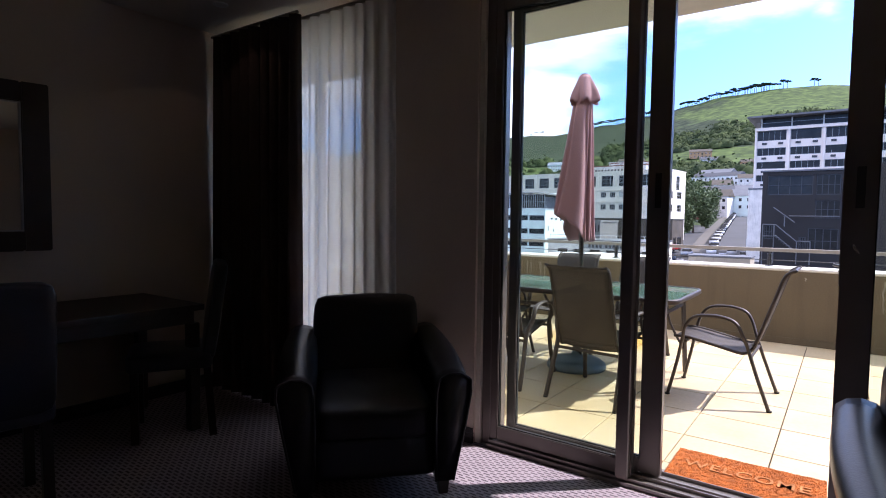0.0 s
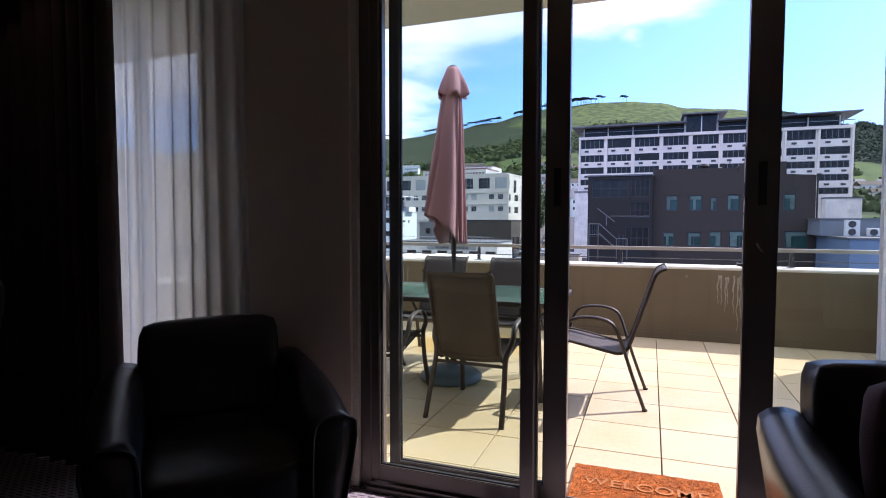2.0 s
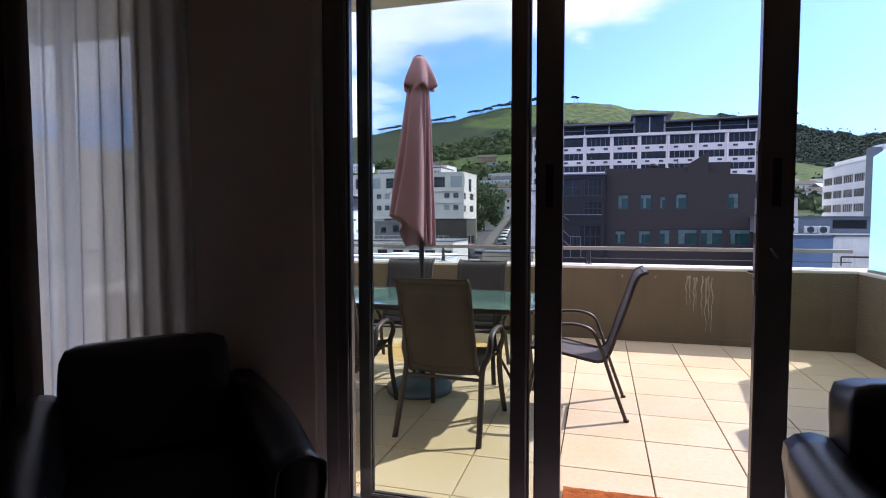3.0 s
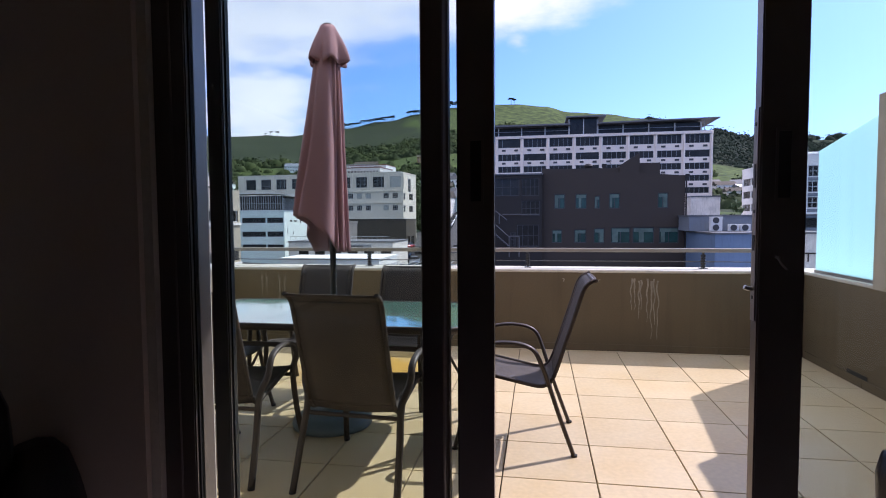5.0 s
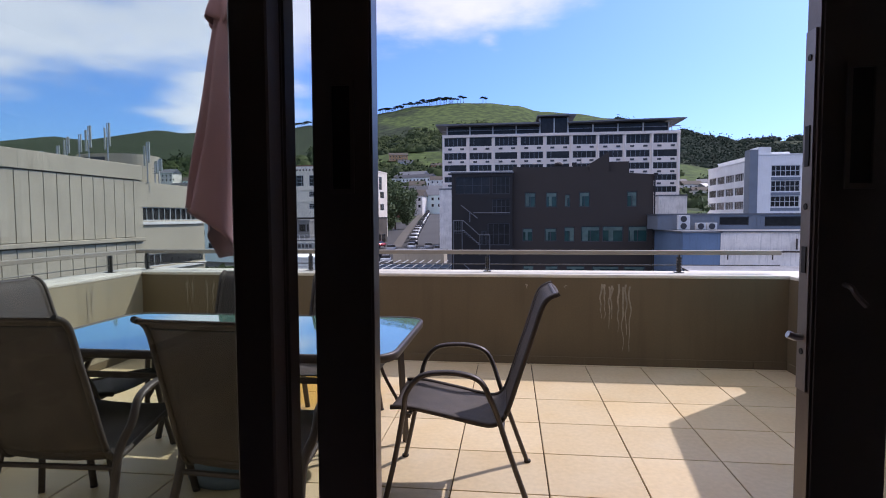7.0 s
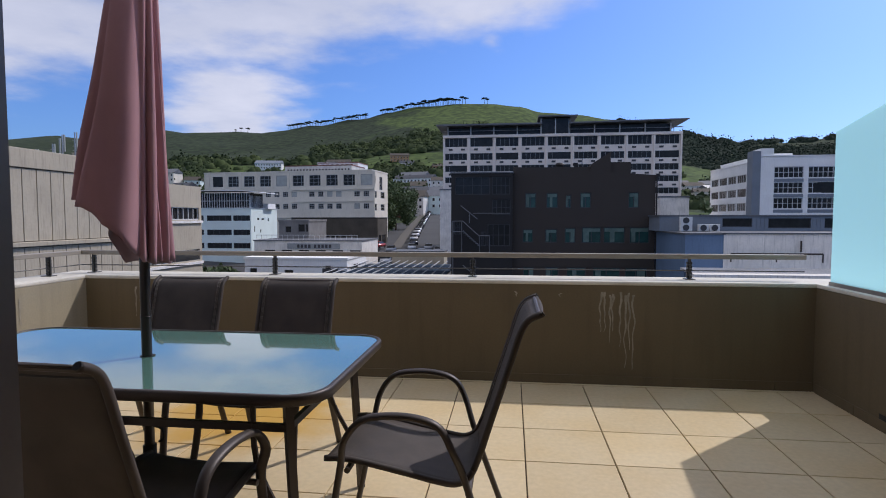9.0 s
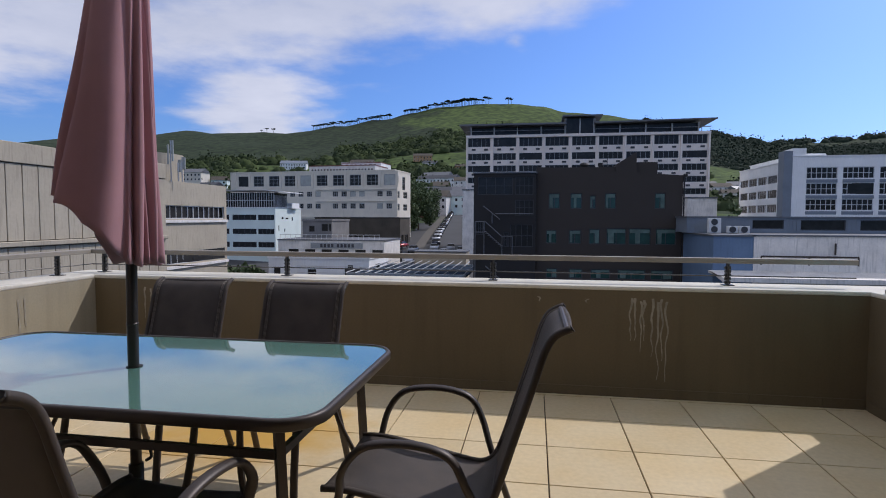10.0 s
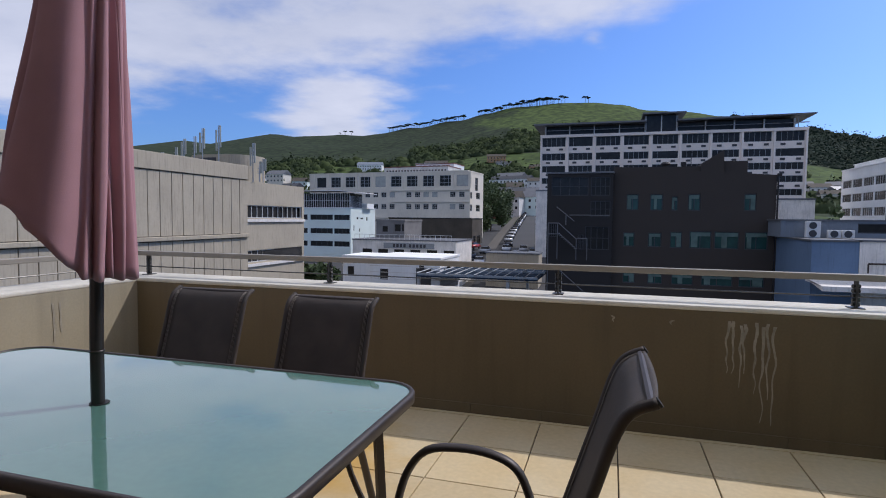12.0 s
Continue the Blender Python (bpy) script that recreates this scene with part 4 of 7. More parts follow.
# ---- balcony furniture ----
def sling_chair(m, label):
    """Front is +x; the side frames are one bent tube each: front leg, arm, rear leg."""
    ob = thing("patio_chair", m, label, "chair", "patio chairs")
    hw = 0.226
    prof = smooth_path([(0.312, 0.432), (0.22, 0.432), (0.05, 0.400), (-0.08, 0.372), (-0.145, 0.366), (-0.190, 0.392), (-0.222, 0.46), (-0.27, 0.61), (-0.325, 0.78), (-0.358, 0.885), (-0.386, 0.930), (-0.430, 0.952)], 4)
    prof = [(p[0], p[1]) for p in prof]
    cut = next(i for i, p in enumerate(prof) if p[0] < -0.20)

    def skin(name, pr, lab=""):
        bm = bmesh.new()
        rows = []
        for x, z in pr:
            rows.append([(x - 0.010 * (1 - (2 * j / 8 - 1) ** 2) * (1 if z > 0.5 else 0), -hw + 0.012 + (2 * hw - 0.024) * j / 8, z - (0.014 * (1 - (2 * j / 8 - 1) ** 2) if z < 0.47 else 0)) for j in range(9)])
        sheet_solid(bm, rows, 0.004)
        return part(name, bm, M["sling"], ob, lab, True)
    st = skin("seat", prof[:cut + 1])
    bk = skin("backrest", prof[cut:])
    for s in (-1, 1):
        y = s * (hw - 0.012)
        bm = bmesh.new()
        tube(bm, [(x, y, z) for x, z in prof[:cut + 1]], 0.0115, 8)
        part("seat_rail", bm, M["sling"], st, "sling sleeve over the rail", True)
        bm = bmesh.new()
        tube(bm, [(x, y, z) for x, z in prof[cut:]], 0.0115, 8)
        part("back_rail", bm, M["sling"], bk, "sling sleeve over the rail", True)
        bm = bmesh.new()
        x, z = prof[-1]
        tube(bm, [(x, y, z), (x - 0.004, y, z + 0.003)], 0.0105, 8)
        part("end_cap", bm, M["rubber"], bk)
        yf, yy = s * 0.257, s * 0.240
        ya = s * 0.272
        pts = smooth_path([(0.335, yf, 0.0), (0.285, yy, 0.22), (0.248, yy, 0.42), (0.225, ya, 0.52), (0.165, ya, 0.592), (0.07, ya, 0.612), (-0.03, ya, 0.606), (-0.10, ya, 0.575), (-0.140, ya, 0.50), (-0.175, yy, 0.40), (-0.235, (yy + yf) / 2, 0.22), (-0.315, yf, 0.0)], 4)
        bm = bmesh.new()
        tube(bm, pts, 0.018, 10, flat=0.66)
        part("side_frame", bm, M["chair_metal"], ob, "bent tube leg and arm", True)
        for x in (0.335, -0.315):
            bm = bmesh.new()
            tube(bm, [(x, yf, 0.001), (x, yf, 0.012)], 0.018, 8)
            part("foot_cap", bm, M["rubber"], ob)
    for x, z in ((0.225, 0.405), (-0.19, 0.345)):
        bm = bmesh.new()
        tube(bm, [(x, -0.242, z), (x, 0.242, z)], 0.011, 8)
        part("crossbar", bm, M["chair_metal"], ob)
    bm = bmesh.new()
    x, z = prof[-3]
    tube(bm, [(x - 0.01, -hw + 0.012, z), (x - 0.01, hw - 0.012, z)], 0.009, 8)
    part("back_bar", bm, M["chair_metal"], bk)
    bm = bmesh.new()
    x, z = prof[-7]
    tube(bm, [(x - 0.003 - 0.010 * (1 - (j / 4 - 1) ** 2), (hw - 0.016) * (j / 4 - 1), z) for j in range(9)], 0.0022, 5, flat=1.6)
    part("back_seam", bm, M["rubber"], bk, "dark sewn hem seam")
    bm = bmesh.new()
    for s in (-1, 1):
        for o in (0.028, 0.034, 0.040):
            tube(bm, [(x + 0.004, s * (hw - o), z + 0.001) for x, z in prof[cut + 2:]], 0.0011, 4)
    tagged(part("stitching", bm, M["stitch"], bk, "pale stitching"), kind="stuff")
    return ob


C = ((-0.392, 3.745, 180, "brown sling patio chair pulled out from the glass table's end"),
     (-1.132, 3.168, 86.5, "brown sling patio chair with its back to the sliding door"),
     (-1.885, 3.175, 92, "brown sling patio chair drawn up beside the glass patio table"),
     (-2.40, 3.75, 3, "brown sling patio chair at the far end of the glass table"),
     (-1.965, 4.43, -89, "brown sling patio chair between the glass table and the parapet"),
     (-1.285, 4.39, -91, "brown sling patio chair between the glass table and the parapet"))
x, y, a, lab = C[0]
chair0 = sling_chair(pose(x, y, 0, 0, 0, a), lab)
for x, y, a, lab in C[1:]:
    tagged(copy_thing(chair0, pose(x, y, 0, 0, 0, a) @ Matrix.Diagonal((1, 1, 0.955 if y > 4 else 1.01, 1))), lab)


def rounded(w, d, r, seg=7):
    pts = []
    for cx, cy, a0 in ((w - r, d - r, 0), (-w + r, d - r, 90), (-w + r, -d + r, 180), (w - r, -d + r, 270)):
        pts += [(cx + r * math.cos(radians(a0 + 90 * k / seg)), cy + r * math.sin(radians(a0 + 90 * k / seg))) for k in range(seg + 1)]
    return pts


TX, TY, TH = -1.56, 3.81, 0.706
table = thing("patio_table", pose(TX, TY, 0), "rectangular patio table with aqua glass top and dark metal rim", "table")
TW, TD = 0.905, 0.468
bm = bmesh.new()
pts = rounded(TW - 0.012, TD - 0.012, 0.12)
lo, hi = [bm.verts.new((x, y, TH - 0.006)) for x, y in pts], [bm.verts.new((x, y, TH)) for x, y in pts]
bm.faces.new(lo[::-1]), bm.faces.new(hi)
for k in range(len(pts)):
    bm.faces.new((lo[k], lo[(k + 1) % len(pts)], hi[(k + 1) % len(pts)], hi[k]))
part("tabletop", bm, M["table_glass"], table, "aqua obscure glass top")
bm = bmesh.new()
ring = rounded(TW, TD, 0.13)
sec = ((-0.012, 0.004), (0.0, 0.004), (0.005, -0.003), (0.004, -0.030), (-0.008, -0.036), (-0.016, -0.030), (-0.016, -0.0075), (-0.012, -0.0055))
rr = []
for x, y in ring:
    L = math.hypot(x, y)
    cx, cy = max(-TW + 0.13, min(TW - 0.13, x)), max(-TD + 0.13, min(TD - 0.13, y))
    nx, ny = (x - cx) / 0.13, (y - cy) / 0.13
    rr.append([bm.verts.new((x + nx * o, y + ny * o, TH + h)) for o, h in sec])
for k in range(len(rr)):
    a, b = rr[k], rr[(k + 1) % len(rr)]
    for j in range(len(sec)):
        bm.faces.new((a[j], b[j], b[(j + 1) % len(sec)], a[(j + 1) % len(sec)]))
bmesh.ops.recalc_face_normals(bm, faces=bm.faces)
part("rim", bm, M["chair_metal"], table, "dark powder-coated metal rim", True)
for sx in (-1, 1):
    for sy in (-1, 1):
        lx, ly = sx * (TW - 0.14), sy * (TD - 0.09)
        bm = bmesh.new()
        tube(bm, [(lx, ly, TH - 0.03), (lx + sx * 0.035, ly + sy * 0.01, 0.0)], 0.019, 4)
        part("leg", bm, M["chair_metal"], table)
        bm = bmesh.new()
        tube(bm, smooth_path([(lx - sx * 0.12, ly, TH - 0.03), (lx - sx * 0.11, ly, 0.45), (lx - sx * 0.02, ly, 0.26), (lx + sx * 0.02, ly, 0.20)], 4), 0.010, 6)
        part("leg_brace", bm, M["chair_metal"], table)
for sy in (-1, 1):
    bm = bmesh.new()
    add_box(bm, -TW + 0.14, TW - 0.14, sy * (TD - 0.09) - 0.009, sy * (TD - 0.09) + 0.009, 0.56, 0.585)
    part("stretcher", bm, M["chair_metal"], table)
for sx in (-1, 1):
    bm = bmesh.new()
    add_box(bm, sx * (TW - 0.14) - 0.009, sx * (TW - 0.14) + 0.009, -TD + 0.1, TD - 0.1, 0.56, 0.585)
    part("stretcher", bm, M["chair_metal"], table)
bm = bmesh.new()
lathe(bm, [(0.022, TH + 0.0005), (0.028, TH + 0.0005), (0.028, TH + 0.003), (0.022, TH + 0.003)], 20, 0.030, -0.03)
part("hole_ring", bm, M["rubber"], table)

# umbrella
UX, UY = -1.530, 3.775
um = thing("patio_umbrella", pose(UX, UY, 0), "closed dusty mauve patio umbrella standing through the glass table", "umbrella")
lean = Vector((-0.035, 0.06, 0))
bm = bmesh.new()
tube(bm, [Vector((0, 0, 0.05)), Vector((0, 0, 0.9)), Vector((0, 0, 1.3)) + lean * 0.4, Vector((0, 0, 2.47)) + lean], 0.0195, 12)
part("pole", bm, M["pole"], um, "dark metal pole", True)
bm = bmesh.new()
tube(bm, [(0, 0, 0.865), (0, 0, 0.872)], 0.0215, 12)
tube(bm, [(0, 0, 0.06), (0, 0, 0.34)], 0.026, 12)
part("collar", bm, M["pole"], um, "", True)
bm = bmesh.new()
lathe(bm, [(0.245, 0.0), (0.25, 0.02), (0.243, 0.045), (0.20, 0.075), (0.12, 0.095), (0.05, 0.105), (0.034, 0.14), (0.028, 0.14)], 40, -0.02, 0.0)
part("base", bm, M["base"], um, "blue-grey round weighted base", True)


FOLDS = ((226, 5, 0.16), (252, 16, 0.06), (296, 7, 0.20), (318, 4, 0.30), (333, 4, 0.26), (349, 5, 0.34), (12, 8, 0.40), (48, 10, 0.42), (88, 11, 0.42), (130, 11, 0.38), (172, 9, 0.30), (203, 6, 0.24))


def canopy_ring(t, seg=224):
    """t runs from 0 at the hem to 1 at the cap; the cloth hangs in one broad panel and many tight folds."""
    k1 = (1 - t) ** 0.95
    cx, cy = -0.004 * (1 - t) + lean.x * (0.3 + 0.7 * t), -0.006 * (1 - t) + lean.y * (0.3 + 0.7 * t)
    out = []
    for k in range(seg):
        a = 2 * math.pi * k / seg
        side = 0.5 + 0.5 * math.cos(a - radians(214))
        r = 0.076 + k1 * (0.046 + 0.118 * side ** 1.8)
        for c, w, d in FOLDS:
            off = (math.degrees(a) - c - 13 * t - 5 * math.sin(3 * t + c) + 180) % 360 - 180
            r *= 1 - d * (0.62 + 0.38 * k1) * math.exp(-(off / (w * (1 + 0.5 * t))) ** 2)
        r *= 1 + 0.018 * math.cos(5 * a + 3 * t) + 0.012 * math.sin(3 * a + 11 * t)
        out.append(Vector((cx + r * math.cos(a), cy + r * math.sin(a), 0)))
    return out


def canopy_hem(a):
    s = -math.cos(a - radians(36))
    w = max(0.0, min(1.0, 0.5 + math.cos(a - radians(306)) * 2.2))
    h = w * (1.085 + 0.235 * max(0.0, s)) + (1 - w) * (1.075 + 0.255 * max(0.0, (s - 0.35) / 0.65))
    return h + 0.012 * abs(math.sin(6 * a + 0.6))


rows = []
ZT = 2.34
for i in range(40):
    t = i / 39
    ring = canopy_ring(t)
    for k, p in enumerate(ring):
        h = canopy_hem(2 * math.pi * k / 224)
        p.z = h + (ZT - h) * t
    rows.append(ring + [ring[0]])
bm = bmesh.new()
sheet_solid(bm, rows, 0.0025)
canopy = part("canopy", bm, M["canopy"], um, "dusty mauve canvas hanging in deep folds", True)
rows = []
for i in range(9):
    t = i / 8
    z = 2.275 + 0.21 * t
    ring = []
    for k in range(72):
        a = 2 * math.pi * k / 72
        r = (0.068 * math.sin((1 - t) * 1.5) + 0.044) * (1 + (0.20 * math.cos(6 * a + 0.4) + 0.10 * math.cos(9 * a)) * (1 - t))
        ring.append(Vector((lean.x + r * math.cos(a), lean.y + r * math.sin(a), z - 0.035 * abs(math.sin(3 * a)) * (1 - t))))
    rows.append(ring + [ring[0]])
bm = bmesh.new()
sheet_solid(bm, rows, 0.0025)
part("vent_cap", bm, M["canopy"], canopy, "short vent flap of the same canvas", True)
bm = bmesh.new()
lathe(bm, [(0.004, 2.503), (0.026, 2.500), (0.036, 2.492), (0.038, 2.486), (0.036, 2.480), (0.01, 2.476)][::-1], 16, lean.x, lean.y)
part("finial", bm, M["pole"], um, "", True)
bm = bmesh.new()
for k in range(8):
    a = 2 * math.pi * k / 8 + 0.2
    tube(bm, [(lean.x * 0.4 + 0.02 * math.cos(a), lean.y * 0.4 + 0.02 * math.sin(a), 2.15), (-0.02 + 0.035 * math.cos(a), -0.02 + 0.035 * math.sin(a), 1.40)], 0.005, 5)
part("ribs", bm, M["pole"], um, "", True)
bm = bmesh.new()
tube(bm, smooth_path([(0.02, 0, 0.42), (0.06, -0.01, 0.415), (0.075, -0.015, 0.38), (0.05, -0.01, 0.36)], 3), 0.006, 6)
part("crank_handle", bm, M["rubber"], um)

# door mat
dm = thing("doormat", pose(-0.065, 2.29, 0.0, 0, 0, 1), "orange coir doormat reading WELCOME on the balcony tiles", "doormat")
bm = bmesh.new()
add_box(bm, -0.335, 0.335, -0.185, 0.185, 0.0, 0.018)
bmesh.ops.subdivide_edges(bm, edges=bm.edges[:], cuts=30, use_grid_fill=True)
for v in bm.verts:
    v.co += Vector((noise.noise(v.co * 60), noise.noise(v.co * 60 + Vector((3, 0, 0))), 0.8 * noise.noise(v.co * 90))) * 0.004
    v.co.z = max(v.co.z, 0.0)
part("backing_mat", bm, M["mat_orange"], dm, "", False)
bm = bmesh.new()
rf = random.Random(3)
for _ in range(9000):
    x, y = rf.uniform(-0.335, 0.335), rf.uniform(-0.185, 0.185)
    a, h = rf.uniform(0, 6.28), rf.uniform(0.003, 0.008)
    dx, dy = 0.0012 * math.cos(a), 0.0012 * math.sin(a)
    p = [bm.verts.new((x - dx, y - dy, 0.0165)), bm.verts.new((x + dx, y + dy, 0.0165)), bm.verts.new((x + rf.uniform(-0.004, 0.004), y + rf.uniform(-0.004, 0.004), 0.0175 + h))]
    bm.faces.new(p)
tagged(part("pile", bm, M["mat_orange"], dm), kind="stuff")
cu_ = bpy.data.curves.new("welcome", "FONT")
cu_.body, cu_.size, cu_.align_x, cu_.align_y, cu_.extrude, cu_.offset, cu_.space_character = "WELCOME", 0.108, "CENTER", "CENTER", 0.0015, 0.001, 1.1
tmp = bpy.data.objects.new("tmp", cu_)
scene.collection.objects.link(tmp)
me = bpy.data.meshes.new_from_object(tmp.evaluated_get(bpy.context.evaluated_depsgraph_get()))
bpy.data.objects.remove(tmp)
me.materials.clear()
lt = link_mesh("lettering", me, M["mat_letter"], dm, "pale letters reading WELCOME")
lt.matrix_basis = Matrix.Translation((0, 0, 0.0215))


# ---- railing ----
def rail_post(m):
    ob = thing("rail_post", m, "short steel rail post with stacked discs", "railing post", "balcony rail posts")
    part("base_plate", box_bm((-0.035, 0.035, -0.045, 0.045, 0, 0.006), bevel=0.001), M["post"], ob)
    part("flat_bar", box_bm((-0.006, 0.006, -0.022, 0.022, 0.006, 0.158), bevel=0.001), M["post"], ob)
    for k in range(5):
        z = 0.022 + 0.026 * k
        for s in (-1, 1):
            bm = bmesh.new()
            tube(bm, [(s * 0.006, 0, z), (s * 0.016, 0, z), (s * 0.018, 0, z), (s * 0.022, 0, z)], [0.006, 0.013, 0.013, 0.008], 10)
            part("wire_clamp", bm, M["post"], ob)
    return ob


RY = 6.215
p0 = rail_post(pose(-0.375, RY, PT))
for x in (-3.72, -2.05, 1.305):
    copy_thing(p0, pose(x, RY, PT))
for y in (5.86, 4.2, 2.6):
    copy_thing(p0, pose(BX0 - 0.215, y, PT, 0, 0, 90))
rl = thing("balcony_rail", label="stone-coloured flat top rail with thin wires below, above the parapet", category="railing")
part("top_rail", box_bm((BX0 - 0.235, BX1 + 0.02, RY - 0.028, RY + 0.028, 0.946, 0.984), bevel=0.006, segs=2), M["rail"], rl)
part("top_rail", box_bm((BX0 - 0.243, BX0 - 0.187, YO + 0.1, RY - 0.03, 0.946, 0.984), bevel=0.006, segs=2), M["rail"], rl)
for z in (0.855,):
    bm = bmesh.new()
    tube(bm, [(BX0 - 0.215, RY, z), (BX1 + 0.02, RY, z)], 0.005, 6)
    part("wire", bm, M["post"], rl)
    bm = bmesh.new()
    tube(bm, [(BX0 - 0.215, YO + 0.1, z), (BX0 - 0.215, RY, z)], 0.005, 6)
    part("wire", bm, M["post"], rl)

sc = thing("privacy_screen", label="frosted aqua glass privacy screen standing on the side parapet", category="glass screen")
bm = bmesh.new()
x = BX1 + 0.05
v = [(5.92, PT), (4.95, PT), (4.95, 2.04), (5.92, 1.86)]
a = [bm.verts.new((x, y, z)) for y, z in v]
b = [bm.verts.new((x + 0.012, y, z)) for y, z in v]
bm.faces.new(a), bm.faces.new(b[::-1])
for k in range(4):
    bm.faces.new((a[k], b[k], b[(k + 1) % 4], a[(k + 1) % 4]))
bmesh.ops.recalc_face_normals(bm, faces=bm.faces)
part("pane", bm, M["frost"], sc)
part("channel", box_bm((x - 0.012, x - 0.001, 4.95, 5.92, PT, PT + 0.025), (x + 0.013, x + 0.024, 4.95, 5.92, PT, PT + 0.025)), M["alu_light"], sc, "slim metal channel")


# ---- the ground, the city and the hill ----
RIDGE = ((-90, 120), (-60, 135), (-46, 147), (-41, 146), (-33, 152), (-27, 146), (-23, 148), (-19.5, 154), (-15.8, 162), (-12.4, 172), (-9, 181), (-5.6, 184.5), (-2.3, 182.5), (0.6, 177), (3, 167), (6.5, 163), (9.8, 153), (15.7, 130), (19.2, 118), (21.3, 114), (25, 116), (30, 122), (38, 128), (60, 130), (90, 120))


def ridge(az):
    for (a0, z0), (a1, z1) in zip(RIDGE, RIDGE[1:]):
        if a0 <= az <= a1:
            t = (az - a0) / (a1 - a0)
            t = t * t * (3 - 2 * t)
            return z0 + (z1 - z0) * t
    return 120.0


def ground_z(x, y):
    r = math.hypot(x, y - 1.8)
    az = math.degrees(math.atan2(x, y - 1.8))
    low = -10.5 if r < 55 else -10.5 + (r - 55) * 0.078 if r < 150 else -3.1 + (r - 150) * 0.058 if r < 300 else 5.6 + (r - 300) * 0.06
    rc = 900.0 / max(math.cos(radians(az)), 0.45)
    zr = ridge(az) * rc / 900.0 * math.cos(radians(az)) / max(math.cos(radians(az)), 0.45) if abs(az) > 63 else ridge(az)
    if r > 300 and abs(az) < 90:
        u = min(1.0, (r - 300) / (rc - 300))
        base = 5.6
        z = base + (zr - base) * (0.55 * u + 0.45 * u * u)
        if r > rc:
            z = zr - (r - rc) * 0.12
        z += 5.0 * noise.noise(Vector((x / 90, y / 90, 0))) * math.sin(math.pi * min(u, 1.0))
        return max(z, -20.0)
    return low if abs(az) < 100 else -10.5


bm = bmesh.new()
azs = [-180 + 3 * k for k in range(30)] + [-90 + 1.0 * k for k in range(36)] + [-54 + 0.75 * k for k in range(133)] + [46 + 2 * k for k in range(67)]
azs = sorted(set(round(a, 3) for a in azs if a < 180))
rads = [14, 30, 50, 70, 90, 110, 130, 150, 170, 195, 220, 250, 280, 300] + [300 + 22 * k for k in range(1, 30)] + [960, 1010, 1080, 1200, 1500, 2000, 3500]
cov = []
grid = []


def cover_at(x, y):
    r = math.hypot(x, y - 1.8)
    az = math.degrees(math.atan2(x, y - 1.8))
    if r < 320:
        return 0.55
    u = (r - 300) / (900 / max(math.cos(radians(az)), 0.45) - 300)
    nn = noise.noise(Vector((x / 70, y / 70, 3)))

    def band(v, lo, hi, w=0.04):
        return max(0.0, min(1.0, (v - lo) / w + 0.5)) * max(0.0, min(1.0, (hi - v) / w + 0.5))
    west = 1.0 - band(u, 0.28, 0.42) * (1 if az > -30 else 0.3)
    mid = max(band(u, 0.47, 0.72 + 0.12 * nn), 0.75 * band(u, -1, 0.33)) + 0.12
    mid = max(mid, 0.85 * band(u, 0.66, 3) * max(0.0, min(1.0, (-6 - az) / 10)))
    east = max(band(u, 0.52 - 0.04 * nn, 3), 0.5 * band(u, -1, 0.2))
    k1, k2 = max(0.0, min(1.0, (az + 33) / 9)), max(0.0, min(1.0, (az - 6) / 8))
    k1, k2 = k1 * k1 * (3 - 2 * k1), k2 * k2 * (3 - 2 * k2)
    c = west * (1 - k1) + mid * k1
    c = c * (1 - k2) + east * k2
    return max(0.0, min(1.0, c + 0.22 * nn))


for r in rads:
    row = []
    for a in azs:
        x, y = r * math.sin(radians(a)), 1.8 + r * math.cos(radians(a))
        row.append(bm.verts.new((x, y, ground_z(x, y) - (0 if r < 1600 else (r - 1500) * 0.02))))
        cov.append(cover_at(x, y))
    grid.append(row)
for p, q in zip(grid, grid[1:]):
    for k in range(len(azs)):
        k2 = (k + 1) % len(azs)
        bm.faces.new((p[k], p[k2], q[k2], q[k]))
c0 = bm.verts.new((0, 1.8, -10.5))
cov.append(0.5)
for k in range(len(azs)):
    bm.faces.new((c0, grid[0][(k + 1) % len(azs)], grid[0][k]))
bmesh.ops.recalc_face_normals(bm, faces=bm.faces)
bm.faces.ensure_lookup_table()
flip = sum(f.normal.z for f in bm.faces) < 0
if flip:
    bmesh.ops.reverse_faces(bm, faces=bm.faces)
cent = [f.calc_center_median() for f in bm.faces]
gr = struct("ground", bm, M["hill"], "green hillside above the city, grass with dark woods", True)
gr.data.materials.append(M["asphalt"])
at = gr.data.attributes.new("cover", "FLOAT", "POINT")
at.data.foreach_set("value", cov)
gr.data.polygons.foreach_set("material_index", [1 if math.hypot(c.x, c.y - 1.8) < 200 else 0 for c in cent])


def drape_strip(name, pts, w, material, label, lift=0.12):
    """A ribbon laid along the ground."""
    bm = bmesh.new()
    prev = None
    for i, (x, y) in enumerate(pts):
        a, b = pts[max(i - 1, 0)], pts[min(i + 1, len(pts) - 1)]
        d = Vector((b[0] - a[0], b[1] - a[1])).normalized()
        nx, ny = -d.y * w / 2, d.x * w / 2
        z = ground_z(x, y)
        cur = [bm.verts.new((x + nx, y + ny, z + lift)), bm.verts.new((x - nx, y - ny, z + lift))]
        if prev:
            bm.faces.new((prev[1], cur[1], cur[0], prev[0]))
        prev = cur
    bmesh.ops.recalc_face_normals(bm, faces=bm.faces)
    return struct(name, bm, material, label)


